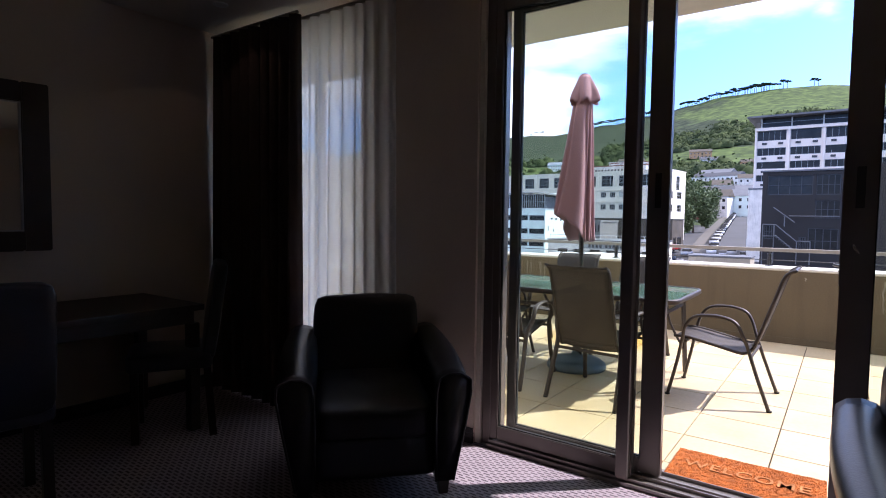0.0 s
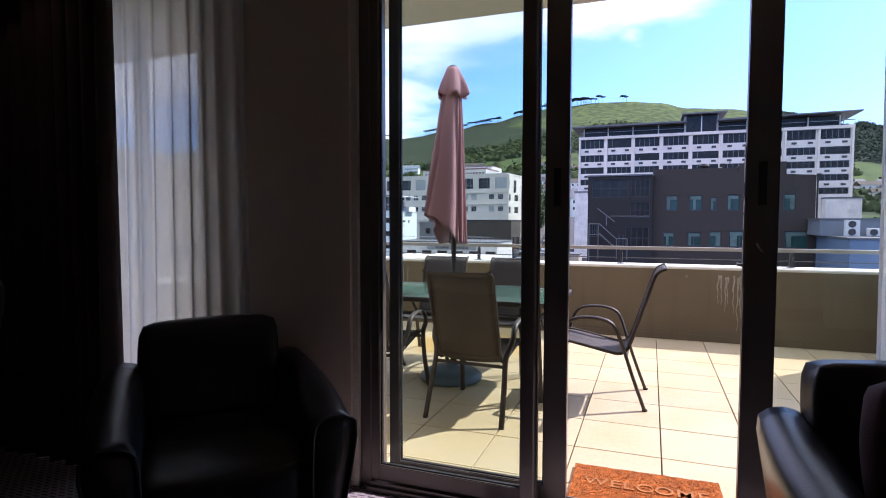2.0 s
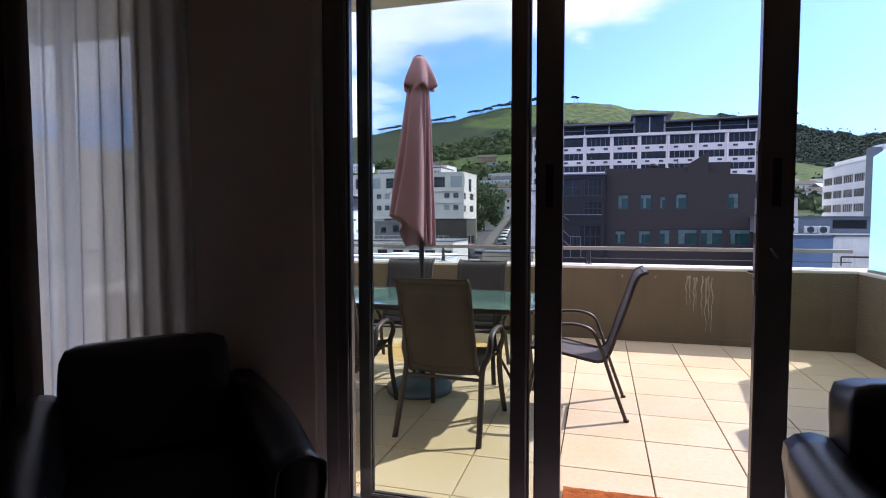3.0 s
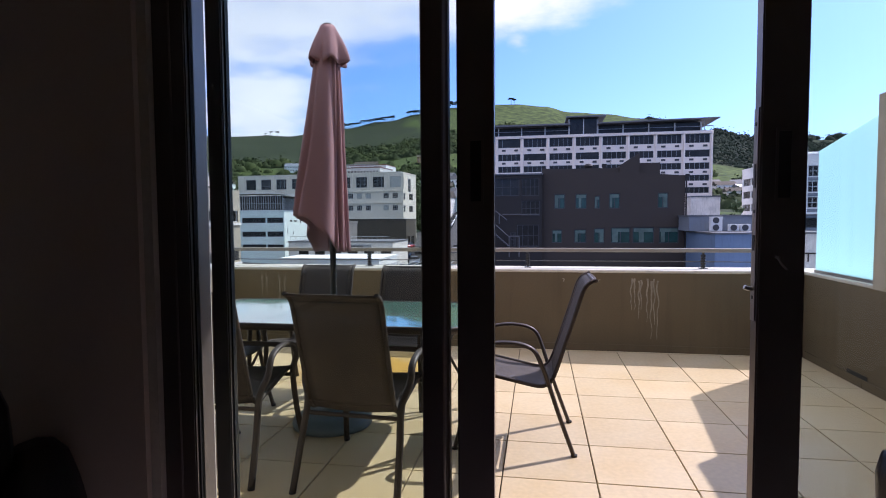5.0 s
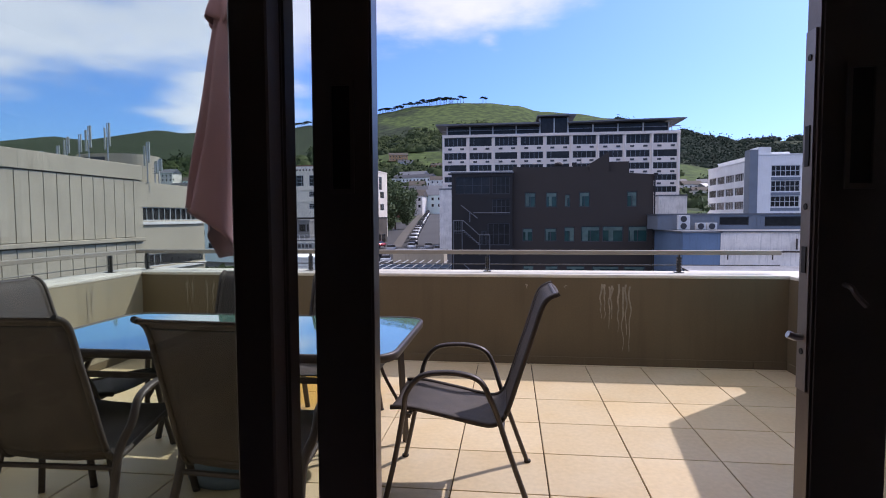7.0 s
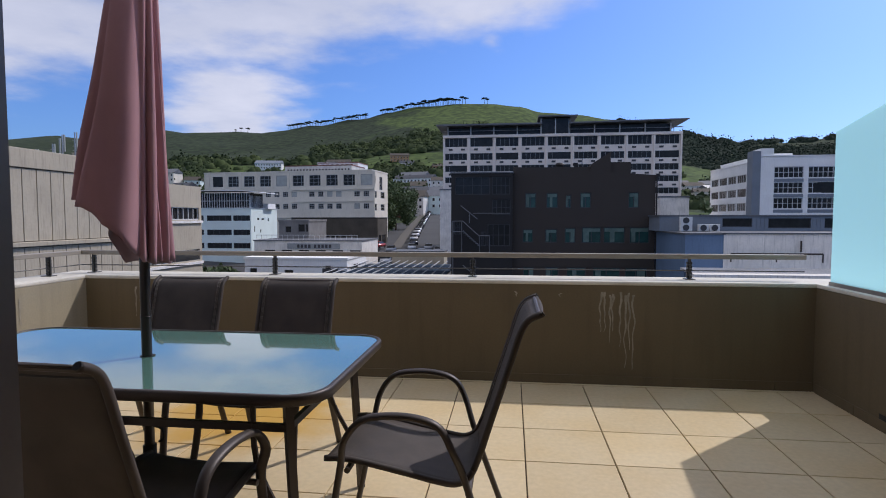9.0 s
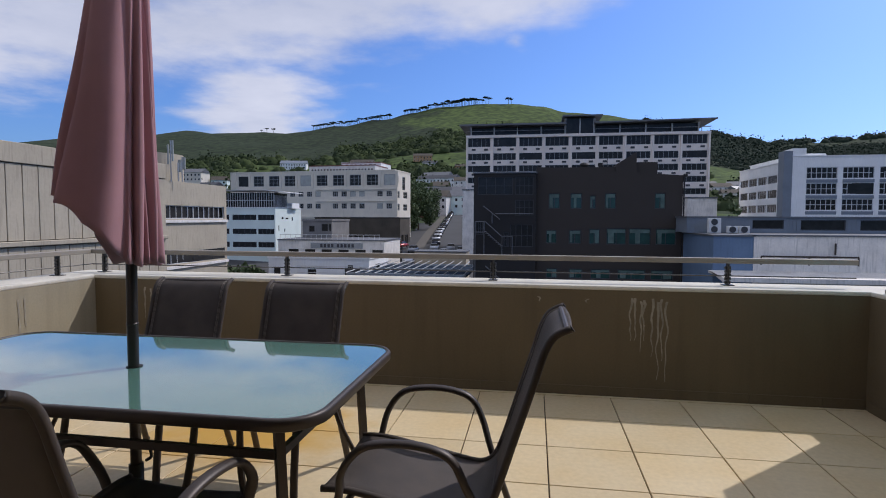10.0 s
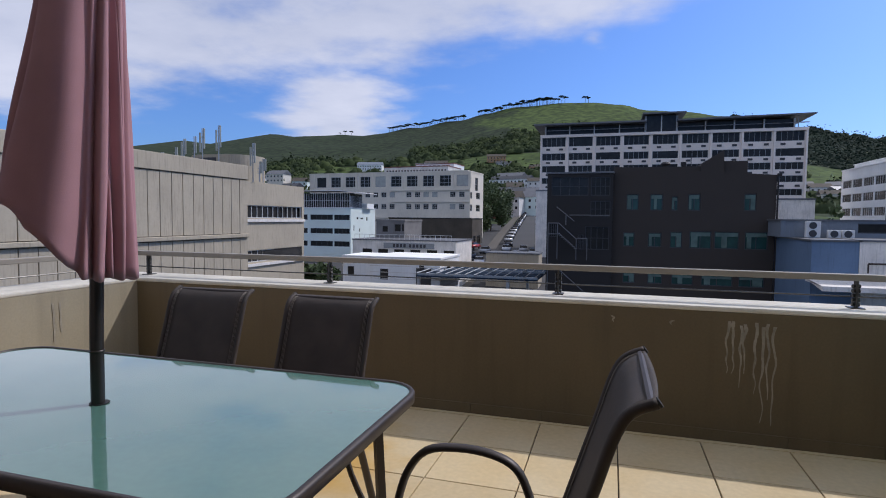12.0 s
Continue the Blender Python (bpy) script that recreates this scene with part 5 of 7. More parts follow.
ST = [(-17.5 - 0.115 * (y - 120), y) for y in range(60, 372, 6)]
drape_strip("road", ST, 10, M["asphalt"], "grey asphalt street climbing the hill", 0.3)
for off, nm in ((-7.0, "pavement"), (7.0, "pavement")):
    drape_strip(nm, [(x + off, y) for x, y in ST], 2.2, M["conc_dk"], "grey pavement beside the street", 0.42)

def facade(parent, m, wins, frame_mat, pane_mat, depth=0.18, mull=0, bars=0, ft=0.07, name="window"):
    """Windows in a wall whose outer face is the plane y = 0 of m: each (x0, x1, z0, z1) is a sunk pane in a frame."""
    for x0, x1, z0, z1 in wins:
        w = new(name)
        w.parent = parent
        w.matrix_basis = m @ Matrix.Translation((x0, 0, z0))
        W, H = x1 - x0, z1 - z0
        key = (ft, round(W, 2), round(H, 2), frame_mat.name, pane_mat.name, mull, bars)
        if key not in WCACHE:
            bm = bmesh.new()
            frame_rect(bm, 0, W, 0, H, -0.03, 0.06, ft, ft, ft, ft)
            for k in range(1, mull + 1):
                xx = W * k / (mull + 1)
                add_box(bm, xx - ft * 0.4, xx + ft * 0.4, -0.02, 0.05, ft, H - ft)
            for k in range(1, bars + 1):
                zz = H * k / (bars + 1)
                add_box(bm, ft, W - ft, -0.015, 0.045, zz - ft * 0.35, zz + ft * 0.35)
            fme = bpy.data.meshes.new("frame")
            bm.to_mesh(fme)
            bm.free()
            fme.materials.append(frame_mat)
            bm = bmesh.new()
            add_box(bm, ft * 0.5, W - ft * 0.5, 0.005, 0.03, ft * 0.5, H - ft * 0.5)
            pme = bpy.data.meshes.new("pane")
            bm.to_mesh(pme)
            bm.free()
            pme.materials.append(pane_mat)
            WCACHE[key] = (fme, pme)
        for nm, me in zip(("frame", "pane"), WCACHE[key]):
            o = new(nm, me)
            o.parent = w
            if nm == "pane":
                o.matrix_basis = pose(0, 0, 0, (WR.random() - 0.5) * 2.4, 0, (WR.random() - 0.5) * 2.4)


WCACHE, WR = {}, random.Random(12)


def wall_with_holes(bm, m, x0, x1, z0, z1, holes, depth=0.2, cuts=()):
    """One connected shell with real openings: outer face on y = 0, inner on y = depth."""
    xs = sorted({x0, x1, *[h[0] for h in holes], *[h[1] for h in holes]})
    zs = sorted({z0, z1, *cuts, *[h[2] for h in holes], *[h[3] for h in holes]})
    nx, nz = len(xs) - 1, len(zs) - 1
    solid = [[not any(h[0] <= (xs[i] + xs[i + 1]) / 2 < h[1] and h[2] <= (zs[j] + zs[j + 1]) / 2 < h[3] for h in holes) for j in range(nz)] for i in range(nx)]
    made = {}

    def vert(i, j, y):
        if (i, j, y) not in made:
            made[i, j, y] = bm.verts.new(m @ Vector((xs[i], y, zs[j])))
        return made[i, j, y]

    def full(i, j):
        return 0 <= i < nx and 0 <= j < nz and solid[i][j]
    for i in range(nx):
        for j in range(nz):
            if not solid[i][j]:
                continue
            for y, turn in ((0.0, 1), (depth, -1)):
                bm.faces.new([vert(i, j, y), vert(i + 1, j, y), vert(i + 1, j + 1, y), vert(i, j + 1, y)][::turn])
            for near, (a, b) in ((full(i - 1, j), ((i, j + 1), (i, j))), (full(i + 1, j), ((i + 1, j), (i + 1, j + 1))), (full(i, j - 1), ((i, j), (i + 1, j))), (full(i, j + 1), ((i + 1, j + 1), (i, j + 1)))):
                if not near:
                    bm.faces.new([vert(*a, 0.0), vert(*b, 0.0), vert(*b, depth), vert(*a, depth)][::-1])


def block(name, label, x0, x1, y0, y1, z1, walls, wall_mat, front=(), side_e=(), side_w=(), z0=None, rot=0.0, roof_mat=None, frame_mat=None, pane_mat=None, mull=0, bars=0, coping=0.25, category="building", mull_e=0, bars_e=0, ft=0.07):
    """A building of box plan; front windows face -y, side_e face +x, side_w face -x, all in metres of the building."""
    z0 = -14.0 if z0 is None else z0
    base = pose(x0, y0, 0, 0, 0, rot)
    W, D = x1 - x0, y1 - y0
    ob = thing(name, base, label, category)
    frame_mat, pane_mat, roof_mat = frame_mat or M["frame_dk"], pane_mat or M["win"], roof_mat or M["roof_gr"]
    bm = bmesh.new()
    mE = Matrix.Translation((W, 0, 0)) @ pose(0, 0, 0, 0, 0, 90)
    mW = Matrix.Translation((0, D, 0)) @ pose(0, 0, 0, 0, 0, -90)
    d = 0.25
    cuts = {z for h in (*front, *side_e, *side_w) for z in h[2:]}
    wall_with_holes(bm, Matrix(), 0, W, z0, z1, front, d, cuts)
    wall_with_holes(bm, mE, d, D, z0, z1, side_e, d, cuts)
    wall_with_holes(bm, mW, 0, D - d, z0, z1, side_w, d, cuts)
    wall_with_holes(bm, Matrix.Translation((0, D - d, 0)), d, W - d, z0, z1, (), d, cuts)
    bmesh.ops.remove_doubles(bm, verts=bm.verts, dist=0.002)
    part("wall", bm, wall_mat, ob)
    part("core", box_bm((d + 0.02, W - d - 0.02, d + 0.02, D - d - 0.02, z0, z1 - 0.4)), M["frame_dk"], ob)
    if coping:
        part("roof", box_bm((-0.1, W + 0.1, -0.1, D + 0.1, z1, z1 + coping)), roof_mat, ob)
    for m, wins, mu, ba in ((Matrix(), front, mull, bars), (mE, side_e, mull_e, bars_e), (mW, side_w, mull, bars)):
        facade(ob, m @ Matrix.Translation((0, 0.12, 0)), wins, frame_mat, pane_mat, mull=mu, bars=ba, ft=ft)
    return ob


# white hotel with a dark glazed top storey
HX0, HX1, HY = -13.6, 31.9, 113.2
bays = [0.35 + 5.03 * k for k in range(9)]
hw_ = []
for zt, hh in ((17.0, 1.75), (14.0, 1.35), (11.6, 1.25), (9.3, 1.15), (7.0, 1.15)):
    for bx in bays:
        hw_.append((bx, bx + 4.4, zt - hh, zt))
hotel = block("hotel_building", "long white hotel with strip windows and a dark glazed top storey", HX0, HX1, HY, HY + 15, 17.35, None, M["hotel"], hw_,
              [(a, a + 2.4, z, z + 1.6) for a in (2, 6, 10) for z in (4.6, 7.6, 10.5, 13.5)], frame_mat=M["frame_gr"], mull=4, bars=0, coping=0.2, roof_mat=M["hotel"])
grille = None
for zt in (14.55, 12.0, 9.65, 7.35):
    for bx in bays:
        for o in (0.75, 3.2):
            if grille is None:
                grille = part("ac_grille", box_bm((0, 0.75, -0.12, 0.0, 0, 0.36)), M["frame_dk"], hotel, "small dark grille").data
                bpy.data.objects["ac_grille"].matrix_basis = Matrix.Translation((bx + o, 0, zt))
            else:
                g_ = new("ac_grille", grille)
                g_.parent = hotel
                g_.matrix_basis = Matrix.Translation((bx + o, 0, zt))
for k in range(10):
    xx = 0.0 + 5.03 * k if k < 9 else HX1 - HX0 - 0.35
    part("pilaster", box_bm((xx, xx + 0.30, -0.35, 0.0, 4.0, 17.0)), M["hotel"], hotel)
part("cornice", box_bm((0, HX1 - HX0, -0.4, 0.0, 17.0, 17.35)), M["hotel"], hotel)
bm = bmesh.new()
add_box(bm, 0.9, 19.2, 0.8, 10, 17.5, 19.2)
add_box(bm, 24.6, 43.6, 0.8, 10, 17.5, 19.2)
add_box(bm, 19.2, 24.6, 0.2, 10, 17.5, 20.6)
part("glazed_storey", bm, M["win"], hotel, "dark glazed roof storey")
for xx in [0.9 + 4.55 * k for k in range(5)] + [24.6 + 4.7 * k for k in range(5)] + [19.2, 21.9, 24.5]:
    part("roof_post", box_bm((xx - 0.08, xx + 0.12, 0.05, 0.4, 17.5, 19.2 if not 19 < xx < 25 else 20.5)), M["frame_wh"], hotel)
bm = bmesh.new()
v = add_box(bm, -1.2, 19.3, -1.5, 12, 19.2, 19.5)
v = add_box(bm, 24.5, 46.3, -1.5, 12, 19.2, 19.5)
for q in (v[1], v[2], v[5], v[6]):
    q.co.z += 0.25
for q in (v[1], v[2]):
    q.co.z += 0.12
add_box(bm, 18.6, 26.0, -1.2, 10, 20.65, 20.9)
part("roof", bm, M["roof_gr"], hotel, "thin flat metal roof with wide eaves")
bm = bmesh.new()
add_box(bm, 44.0, 44.12, 0.4, 0.5, 17.5, 19.6)
tube(bm, [(43.6, -0.2, 18.4), (45.6, -0.2, 18.4)], 0.05, 5)
tube(bm, [(0, -0.3, 18.3), (19.2, -0.3, 18.3)], 0.05, 5)
tube(bm, [(24.6, -0.3, 18.3), (45.4, -0.3, 18.3)], 0.05, 5)
part("terrace_rail", bm, M["metal"], hotel)
ped = block("podium", "grey-white corner podium below the hotel", -13.9, -9.6, 110.2, 113.0, 6.6, None, M["offwh"], z0=-10)
ped2 = block("podium", "pale ribbed base of the hotel", 27.5, 32.6, 110.5, 113.0, 5.0, None, M["offwh"], z0=-10)

# taupe office block
GY = 53.0
GX = 0.05
gw = [(1.15, 2.15, 2.12, 3.50), (3.05, 4.08, 2.12, 3.50), (6.0, 6.98, 2.12, 3.50), (10.2, 11.1, 2.12, 3.50), (4.75, 5.25, 2.12, 3.3),
      (0.95, 1.9, -0.98, 0.24), (2.95, 4.05, -0.98, 0.25), (4.7, 5.65, -1.02, 0.36), (6.2, 7.9, -1.02, 0.42), (8.1, 9.95, -1.02, 0.42), (10.35, 12.05, -1.02, 0.42),
      (1.0, 2.0, -4.1, -3.2), (3.0, 4.2, -4.1, -3.2), (4.9, 6.6, -4.1, -3.2), (7.2, 9.6, -4.1, -3.2), (10.0, 11.9, -4.1, -3.2)]
gw = [(a - GX, b - GX, c, d) for a, b, c, d in gw]
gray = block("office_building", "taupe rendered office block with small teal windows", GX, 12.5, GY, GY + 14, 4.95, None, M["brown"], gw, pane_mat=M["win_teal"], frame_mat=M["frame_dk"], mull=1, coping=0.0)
bm = bmesh.new()
vs = add_box(bm, 0, 12.45, 0.0, 0.3, 4.95, 5.85)
for q in (vs[5], vs[6]):
    q.co.z = 5.0
vs = add_box(bm, 6.9, 8.6, 0.1, 3.0, 5.0, 7.1)
vs[4].co.z = vs[7].co.z = 6.0
add_box(bm, 8.6, 10.4, 0.4, 4.0, 5.0, 6.2)
add_box(bm, 0.0, 6.9, 0.3, 12, 5.2, 5.8)
part("parapet", bm, M["brown"], gray)
bm = bmesh.new()
tube(bm, [(12.52, -0.12, 5.0), (12.52, -0.12, -10)], 0.07, 6)
add_box(bm, 12.45, 12.75, -0.25, 0.0, 4.85, 5.1)
part("downpipe", bm, M["brown2"], gray)
for k, (x0, x1, z0, z1) in enumerate(gw):
    if z1 - z0 > 0.4:
        w_ = x1 - x0
        f0, f1 = ((0.08, 0.38), (0.30, 0.52), (0.10, 0.30), (0.55, 0.92))[k % 4]
        part("net_curtain", box_bm((x0 + w_ * f0, x0 + w_ * f1, 0.06, 0.075, z0 + 0.1, z1 - 0.1), (x0 + 0.1, x1 - 0.1, 0.055, 0.07, z1 - 0.1 - 0.22 * (z1 - z0), z1 - 0.1)), M["net"], gray, "pale net curtain")

bm = bmesh.new()
lathe(bm, [(0.35, 5.9), (0.42, 6.05), (0.3, 6.2), (0.12, 6.25)], 12, 4.2, 0.8)
add_box(bm, 5.4, 5.8, 0.6, 0.9, 5.9, 6.2)
tube(bm, [(6.2, 0.8, 5.9), (6.2, 0.8, 6.6)], 0.03, 5)
part("roof_vent", bm, M["brown2"], gray)
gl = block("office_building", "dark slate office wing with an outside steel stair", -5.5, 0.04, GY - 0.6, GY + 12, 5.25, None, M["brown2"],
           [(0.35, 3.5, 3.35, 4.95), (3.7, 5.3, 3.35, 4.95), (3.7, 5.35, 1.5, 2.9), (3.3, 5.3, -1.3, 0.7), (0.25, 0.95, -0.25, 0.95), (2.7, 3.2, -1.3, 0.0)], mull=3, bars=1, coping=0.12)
bm = bmesh.new()
for a, b in (((0.2, -0.5, 0.95), (1.1, -0.5, 0.95)), ((1.1, -0.5, 0.95), (2.55, -0.5, -0.35)), ((2.55, -0.5, -0.35), (3.5, -0.5, -0.35)), ((1.1, -0.5, 0.1), (2.55, -0.5, -1.2)), ((0.9, -0.5, 2.35), (2.4, -0.5, 1.15)), ((1.7, -0.5, 0.8), (1.7, -0.5, 1.7)), ((0.2, -0.5, 0.0), (1.1, -0.5, 0.0)), ((1.0, -0.5, 0.95), (1.0, -0.5, -2.2)), ((2.6, -0.5, -0.35), (2.6, -0.5, -2.2)), ((3.5, -0.5, -0.35), (3.5, -0.5, -2.2)), ((0.2, -0.5, 0.95), (0.2, -0.5, -6)), ((1.1, -0.5, -3), (3.4, -0.5, -5)), ((2.0, -0.5, 1.65), (5.3, -0.1, 1.65))):
    tube(bm, [a, b], 0.045, 5)
for k in range(9):
    t = k / 8
    add_box(bm, 1.1 + 1.45 * t - 0.12, 1.1 + 1.45 * t + 0.12, -0.9, -0.45, 0.02 - 1.25 * t, 0.06 - 1.25 * t)
part("outside_stair", bm, M["roof_gr"], gl, "grey steel outside stair and rails")

# pale mint building with a curved roof
mw = [(x, x + w, z, z + 0.95) for z in (0.75, -1.75, -4.1) for x, w in ((0.4, 1.1), (2.1, 4.6), (7.0, 3.1))]
mt_ = block("office_building", "pale mint office block with strip windows and a curved white roof", -55.6, -45.3, 95, 106, 2.95, None, M["mint"], mw,
            [(1.2, 1.6, -1.2, -0.2), (2.5, 3.3, 0.9, 1.3), (4.2, 5.4, 0.9, 1.2), (6.8, 7.4, 0.6, 1.3), (3.6, 4.0, -1.4, -0.8)], mull=3, coping=0.1, roof_mat=M["white"])
bm = bmesh.new()
add_box(bm, 0.2, 10.0, 0.4, 5.5, 2.95, 5.6)
part("glazed_storey", bm, M["win"], mt_, "glazed top storey")
bm = bmesh.new()
for k in range(22):
    add_box(bm, 0.2 + 0.46 * k, 0.27 + 0.46 * k, 0.3, 0.4, 2.95, 5.6)
for k in range(11):
    add_box(bm, 10.0, 10.1, 0.4 + 0.46 * k, 0.47 + 0.46 * k, 2.95, 5.2)
add_box(bm, 0.1, 10.1, 0.25, 0.4, 4.2, 4.3)
part("mullion", bm, M["frame_wh"], mt_)
bm = bmesh.new()
sheet_solid(bm, [[(x, y, 6.05 - (0.85 * ((x - 7) / 8) ** 2 if x > 7 else 0.0)) for y in (-0.6, 3, 7)] for x in [-0.4 + 0.8 * k for k in range(17)]], 0.10)
part("roof", bm, M["white"], mt_, "curved white roof")
part("penthouse", box_bm((9.9, 11.0, 5.5, 8.8, 2.9, 3.9)), M["white"], mt_)

# long grey-white block behind it
dw, dx = [], 0.0
for k in range(10):
    dw.append((2.3 + 4.35 * k, 5.7 + 4.35 * k, 8.9, 11.5))
for z in (6.3, 3.4):
    for k in range(18):
        if 1 <= k % 5 <= 4:
            dw.append((3.0 + 2.3 * k, 4.4 + 2.3 * k, z, z + 1.25))
dc_ = block("apartment_building", "long grey-white apartment block with big gridded top windows", -76.5, -32.2, 134.5, 146, 12.3, None, M["deco"], dw,
            [(1.2, 2.4, 9.4, 11.2), (5.2, 7.4, 8.0, 11.2), (1.5, 3.2, 6.0, 7.6), (6.0, 9.0, 6.0, 7.6), (1.5, 3.2, 3.0, 4.6), (6.0, 9.0, 3.0, 4.6)], rot=-5.5, mull=2, bars=2, coping=0.25, roof_mat=M["deco"], mull_e=2, bars_e=1, frame_mat=M["frame_gr"], pane_mat=M["win_gr"], ft=0.10)
bm = bmesh.new()
add_box(bm, 24, 44.5, -0.25, 0.0, 7.9, 8.1)
add_box(bm, 24, 44.5, -0.25, 0.0, 5.1, 5.3)
add_box(bm, -0.2, 44.6, -0.3, 0.0, 1.2, 1.6)
for k in range(11):
    add_box(bm, 0.9 + 4.35 * k, 1.5 + 4.35 * k, -0.12, 0.0, 8.4, 12.3)
part("ledge", bm, M["deco"], dc_)
for k, z0, z1 in ((4, 8.9, 11.5), (9, 8.9, 11.5)):
    part("window_blind", box_bm((2.45 + 4.35 * k, 5.55 + 4.35 * k, 0.04, 0.06, z0 + 0.1, z1 - 0.1)), M["blind"], dc_, "pale drawn blind")
for k, z in ((6, 3.4), (9, 6.3), (13, 6.3), (14, 6.3), (16, 3.4)):
    part("window_blind", box_bm((3.1 + 2.3 * k, 4.3 + 2.3 * k, 0.04, 0.06, z + 0.1, z + 1.15)), M["blind"], dc_, "pale drawn blind")
lowd = block("shop_building", "brown-grey low wing with shop fronts below", -50.5, -29.6, 126, 133, 1.15, None, M["brown_wall"], [(1 + 2.2 * k, 2.6 + 2.2 * k, -4.6, -2.8) for k in range(6)],
             [(0.8, 2.4, -4.8, -2.6), (3.2, 5.6, -4.8, -2.6)], rot=-5.5, coping=0.2, roof_mat=M["brown2"])
block("terrace_building", "cream and red-brick terrace block on the slope", -73.5, -50.5, 178, 190, 17.9, None, M["offwh"], [(0.8 + 1.1 * k, 1.4 + 1.1 * k, 15.4, 17.0) for k in range(20)], z0=2, rot=-5, coping=0.3, roof_mat=M["red"], pane_mat=M["win_gr"], frame_mat=M["red"])
block("terrace_building", "cream upper tier of the terrace block with a red roof edge", -65, -51, 186, 196, 19.6, None, M["white"], [(1.2 + 1.7 * k, 2.2 + 1.7 * k, 18.4, 19.2) for k in range(7)], z0=2, rot=-5, coping=0.2, roof_mat=M["red"], pane_mat=M["red"])

# low roofs in the middle
bs = block("shop_building", "low pale grey shop with a long sign band", -35.2, -20.0, 75, 84, -1.9, None, M["offwh"], [(1.5 + 2.4 * k, 3.0 + 2.4 * k, -4.4, -3.1) for k in range(6)], coping=0.15)
part("sign_board", box_bm((4.8, 12.2, -0.14, 0.0, -2.95, -2.2)), M["sign"], bs, "long grey sign band")
bm = bmesh.new()
xx = 6.2
for k in range(9):
    w = 0.34
    add_box(bm, xx, xx + w, -0.18, -0.14, -2.8, -2.35)
    xx += 0.52 + (0.3 if k == 3 else 0)
part("sign_mark", bm, M["signdk"], bs)
bm = bmesh.new()
for k in range(20):
    add_box(bm, 0.3 + 0.75 * k, 0.34 + 0.75 * k, 0.0, 0.04, -1.75, -1.1)
add_box(bm, 0.3, 14.6, 0.0, 0.05, -1.12, -1.06)
part("roof_rail", bm, M["frame_wh"], bs)
block("shop_building", "small grey gabled building with arched window", -34.6, -30.0, 82, 90, 0.7, None, M["gable"], [(1.0, 1.9, -0.9, 0.0), (3.0, 4.0, -0.8, 0.3), (4.15, 4.5, -0.8, 0.3)], coping=0.3, roof_mat=M["gable"])
wh = block("shed_building", "white clad flat-roofed building with a garage door", -25.8, -17.6, 60, 68, -3.25, None, M["white"], [(1.2, 2.2, -5.6, -4.4), (5.8, 6.4, -5.0, -3.9)], [(2.5, 4.4, -4.7, -3.95)], coping=0.22, roof_mat=M["white"])
part("garage_door", box_bm((5.5, 7.2, -0.08, 0.0, -8.5, -4.2)), M["frame_dk"], wh)
bm = bmesh.new()
for k in range(8):
    add_box(bm, 0, 8.2, -0.02, 0.0, -9 + 0.7 * k, -8.94 + 0.7 * k)
    add_box(bm, 8.2, 8.22, 0, 8, -9 + 0.7 * k, -8.94 + 0.7 * k)
part("cladding_joint", bm, M["offwh"], wh)
block("shed_building", "low white garage with a flat roof", -29.4, -25.9, 60.5, 66, -3.3, None, M["white"], [(0.6, 1.4, -5.4, -4.3)], coping=0.25, roof_mat=M["white"])
sl = thing("slatted_roof", pose(-18.6, 55, -4.45), "low dark roof with pale parallel slats", "roof")
part("deck", box_bm((0, 12, 0, 14, -0.1, 0.0)), M["deck_blue"], sl)
bm = bmesh.new()
for k in range(13):
    tube(bm, [(0.1 + 0.98 * k, 0, 0.25), (0.1 + 0.98 * k, 14, 0.45)], 0.06, 4)
for k in range(3):
    add_box(bm, 0, 12, 0.5 + 6 * k, 0.7 + 6 * k, 0.0, 0.2)
tagged(part("slats", bm, M["metal"], sl), kind="stuff")
part("support", box_bm((0.1, 0.4, 0.1, 0.4, -7, -0.1), (9.1, 9.4, 0.1, 0.4, -7, -0.1), (0.1, 0.4, 13.5, 13.8, -7, -0.1), (9.1, 9.4, 13.5, 13.8, -7, -0.1)), M["metal"], sl)
block("yard_wall", "khaki low boundary building beside the car park", -16.9, -9.5, 80, 84, -3.6, None, M["conc"], coping=0.15, category="wall")

# warehouse on the east side
blu = block("warehouse", "blue painted warehouse end with a grey eaves line", 12.6, 15.28, 44.6, 56, 0.02, None, M["blue"], coping=0.12)
wh2 = block("warehouse", "weathered white warehouse wall with pipes", 15.3, 40, 44.6, 56, 0.05, None, M["offwh"], coping=0.12)
bm = bmesh.new()
tube(bm, [(0.4, -0.3, -1.35), (6.6, -0.3, -1.35)], 0.07, 6)
for xx in (0.4, 3.5, 6.6):
    tube(bm, [(xx, -0.3, -1.35), (xx, -0.3, -1.95)], 0.05, 6)
tube(bm, [(5.2, -0.15, -0.4), (5.2, -0.15, -1.2)], 0.06, 6)
part("pipe", bm, M["brown"], wh2)
bm = bmesh.new()
v = add_box(bm, -3.0, 24.7, -3.2, 0.0, -2.6, -2.4)
v[4].co.z = v[5].co.z = -2.9
part("lean_to_roof", bm, M["offwh"], wh2, "pale lean-to roof")
mon = block("roof_monitor", "slate-blue clad roof structure with dark windows", 12.0, 30, 49.5, 54, 1.35, None, M["slate"], [(4.9, 7.2, 0.5, 1.2), (8.4, 11.6, 0.4, 1.2), (12.6, 15.4, 0.4, 1.2)], z0=0.15, coping=0.12)
bm = bmesh.new()
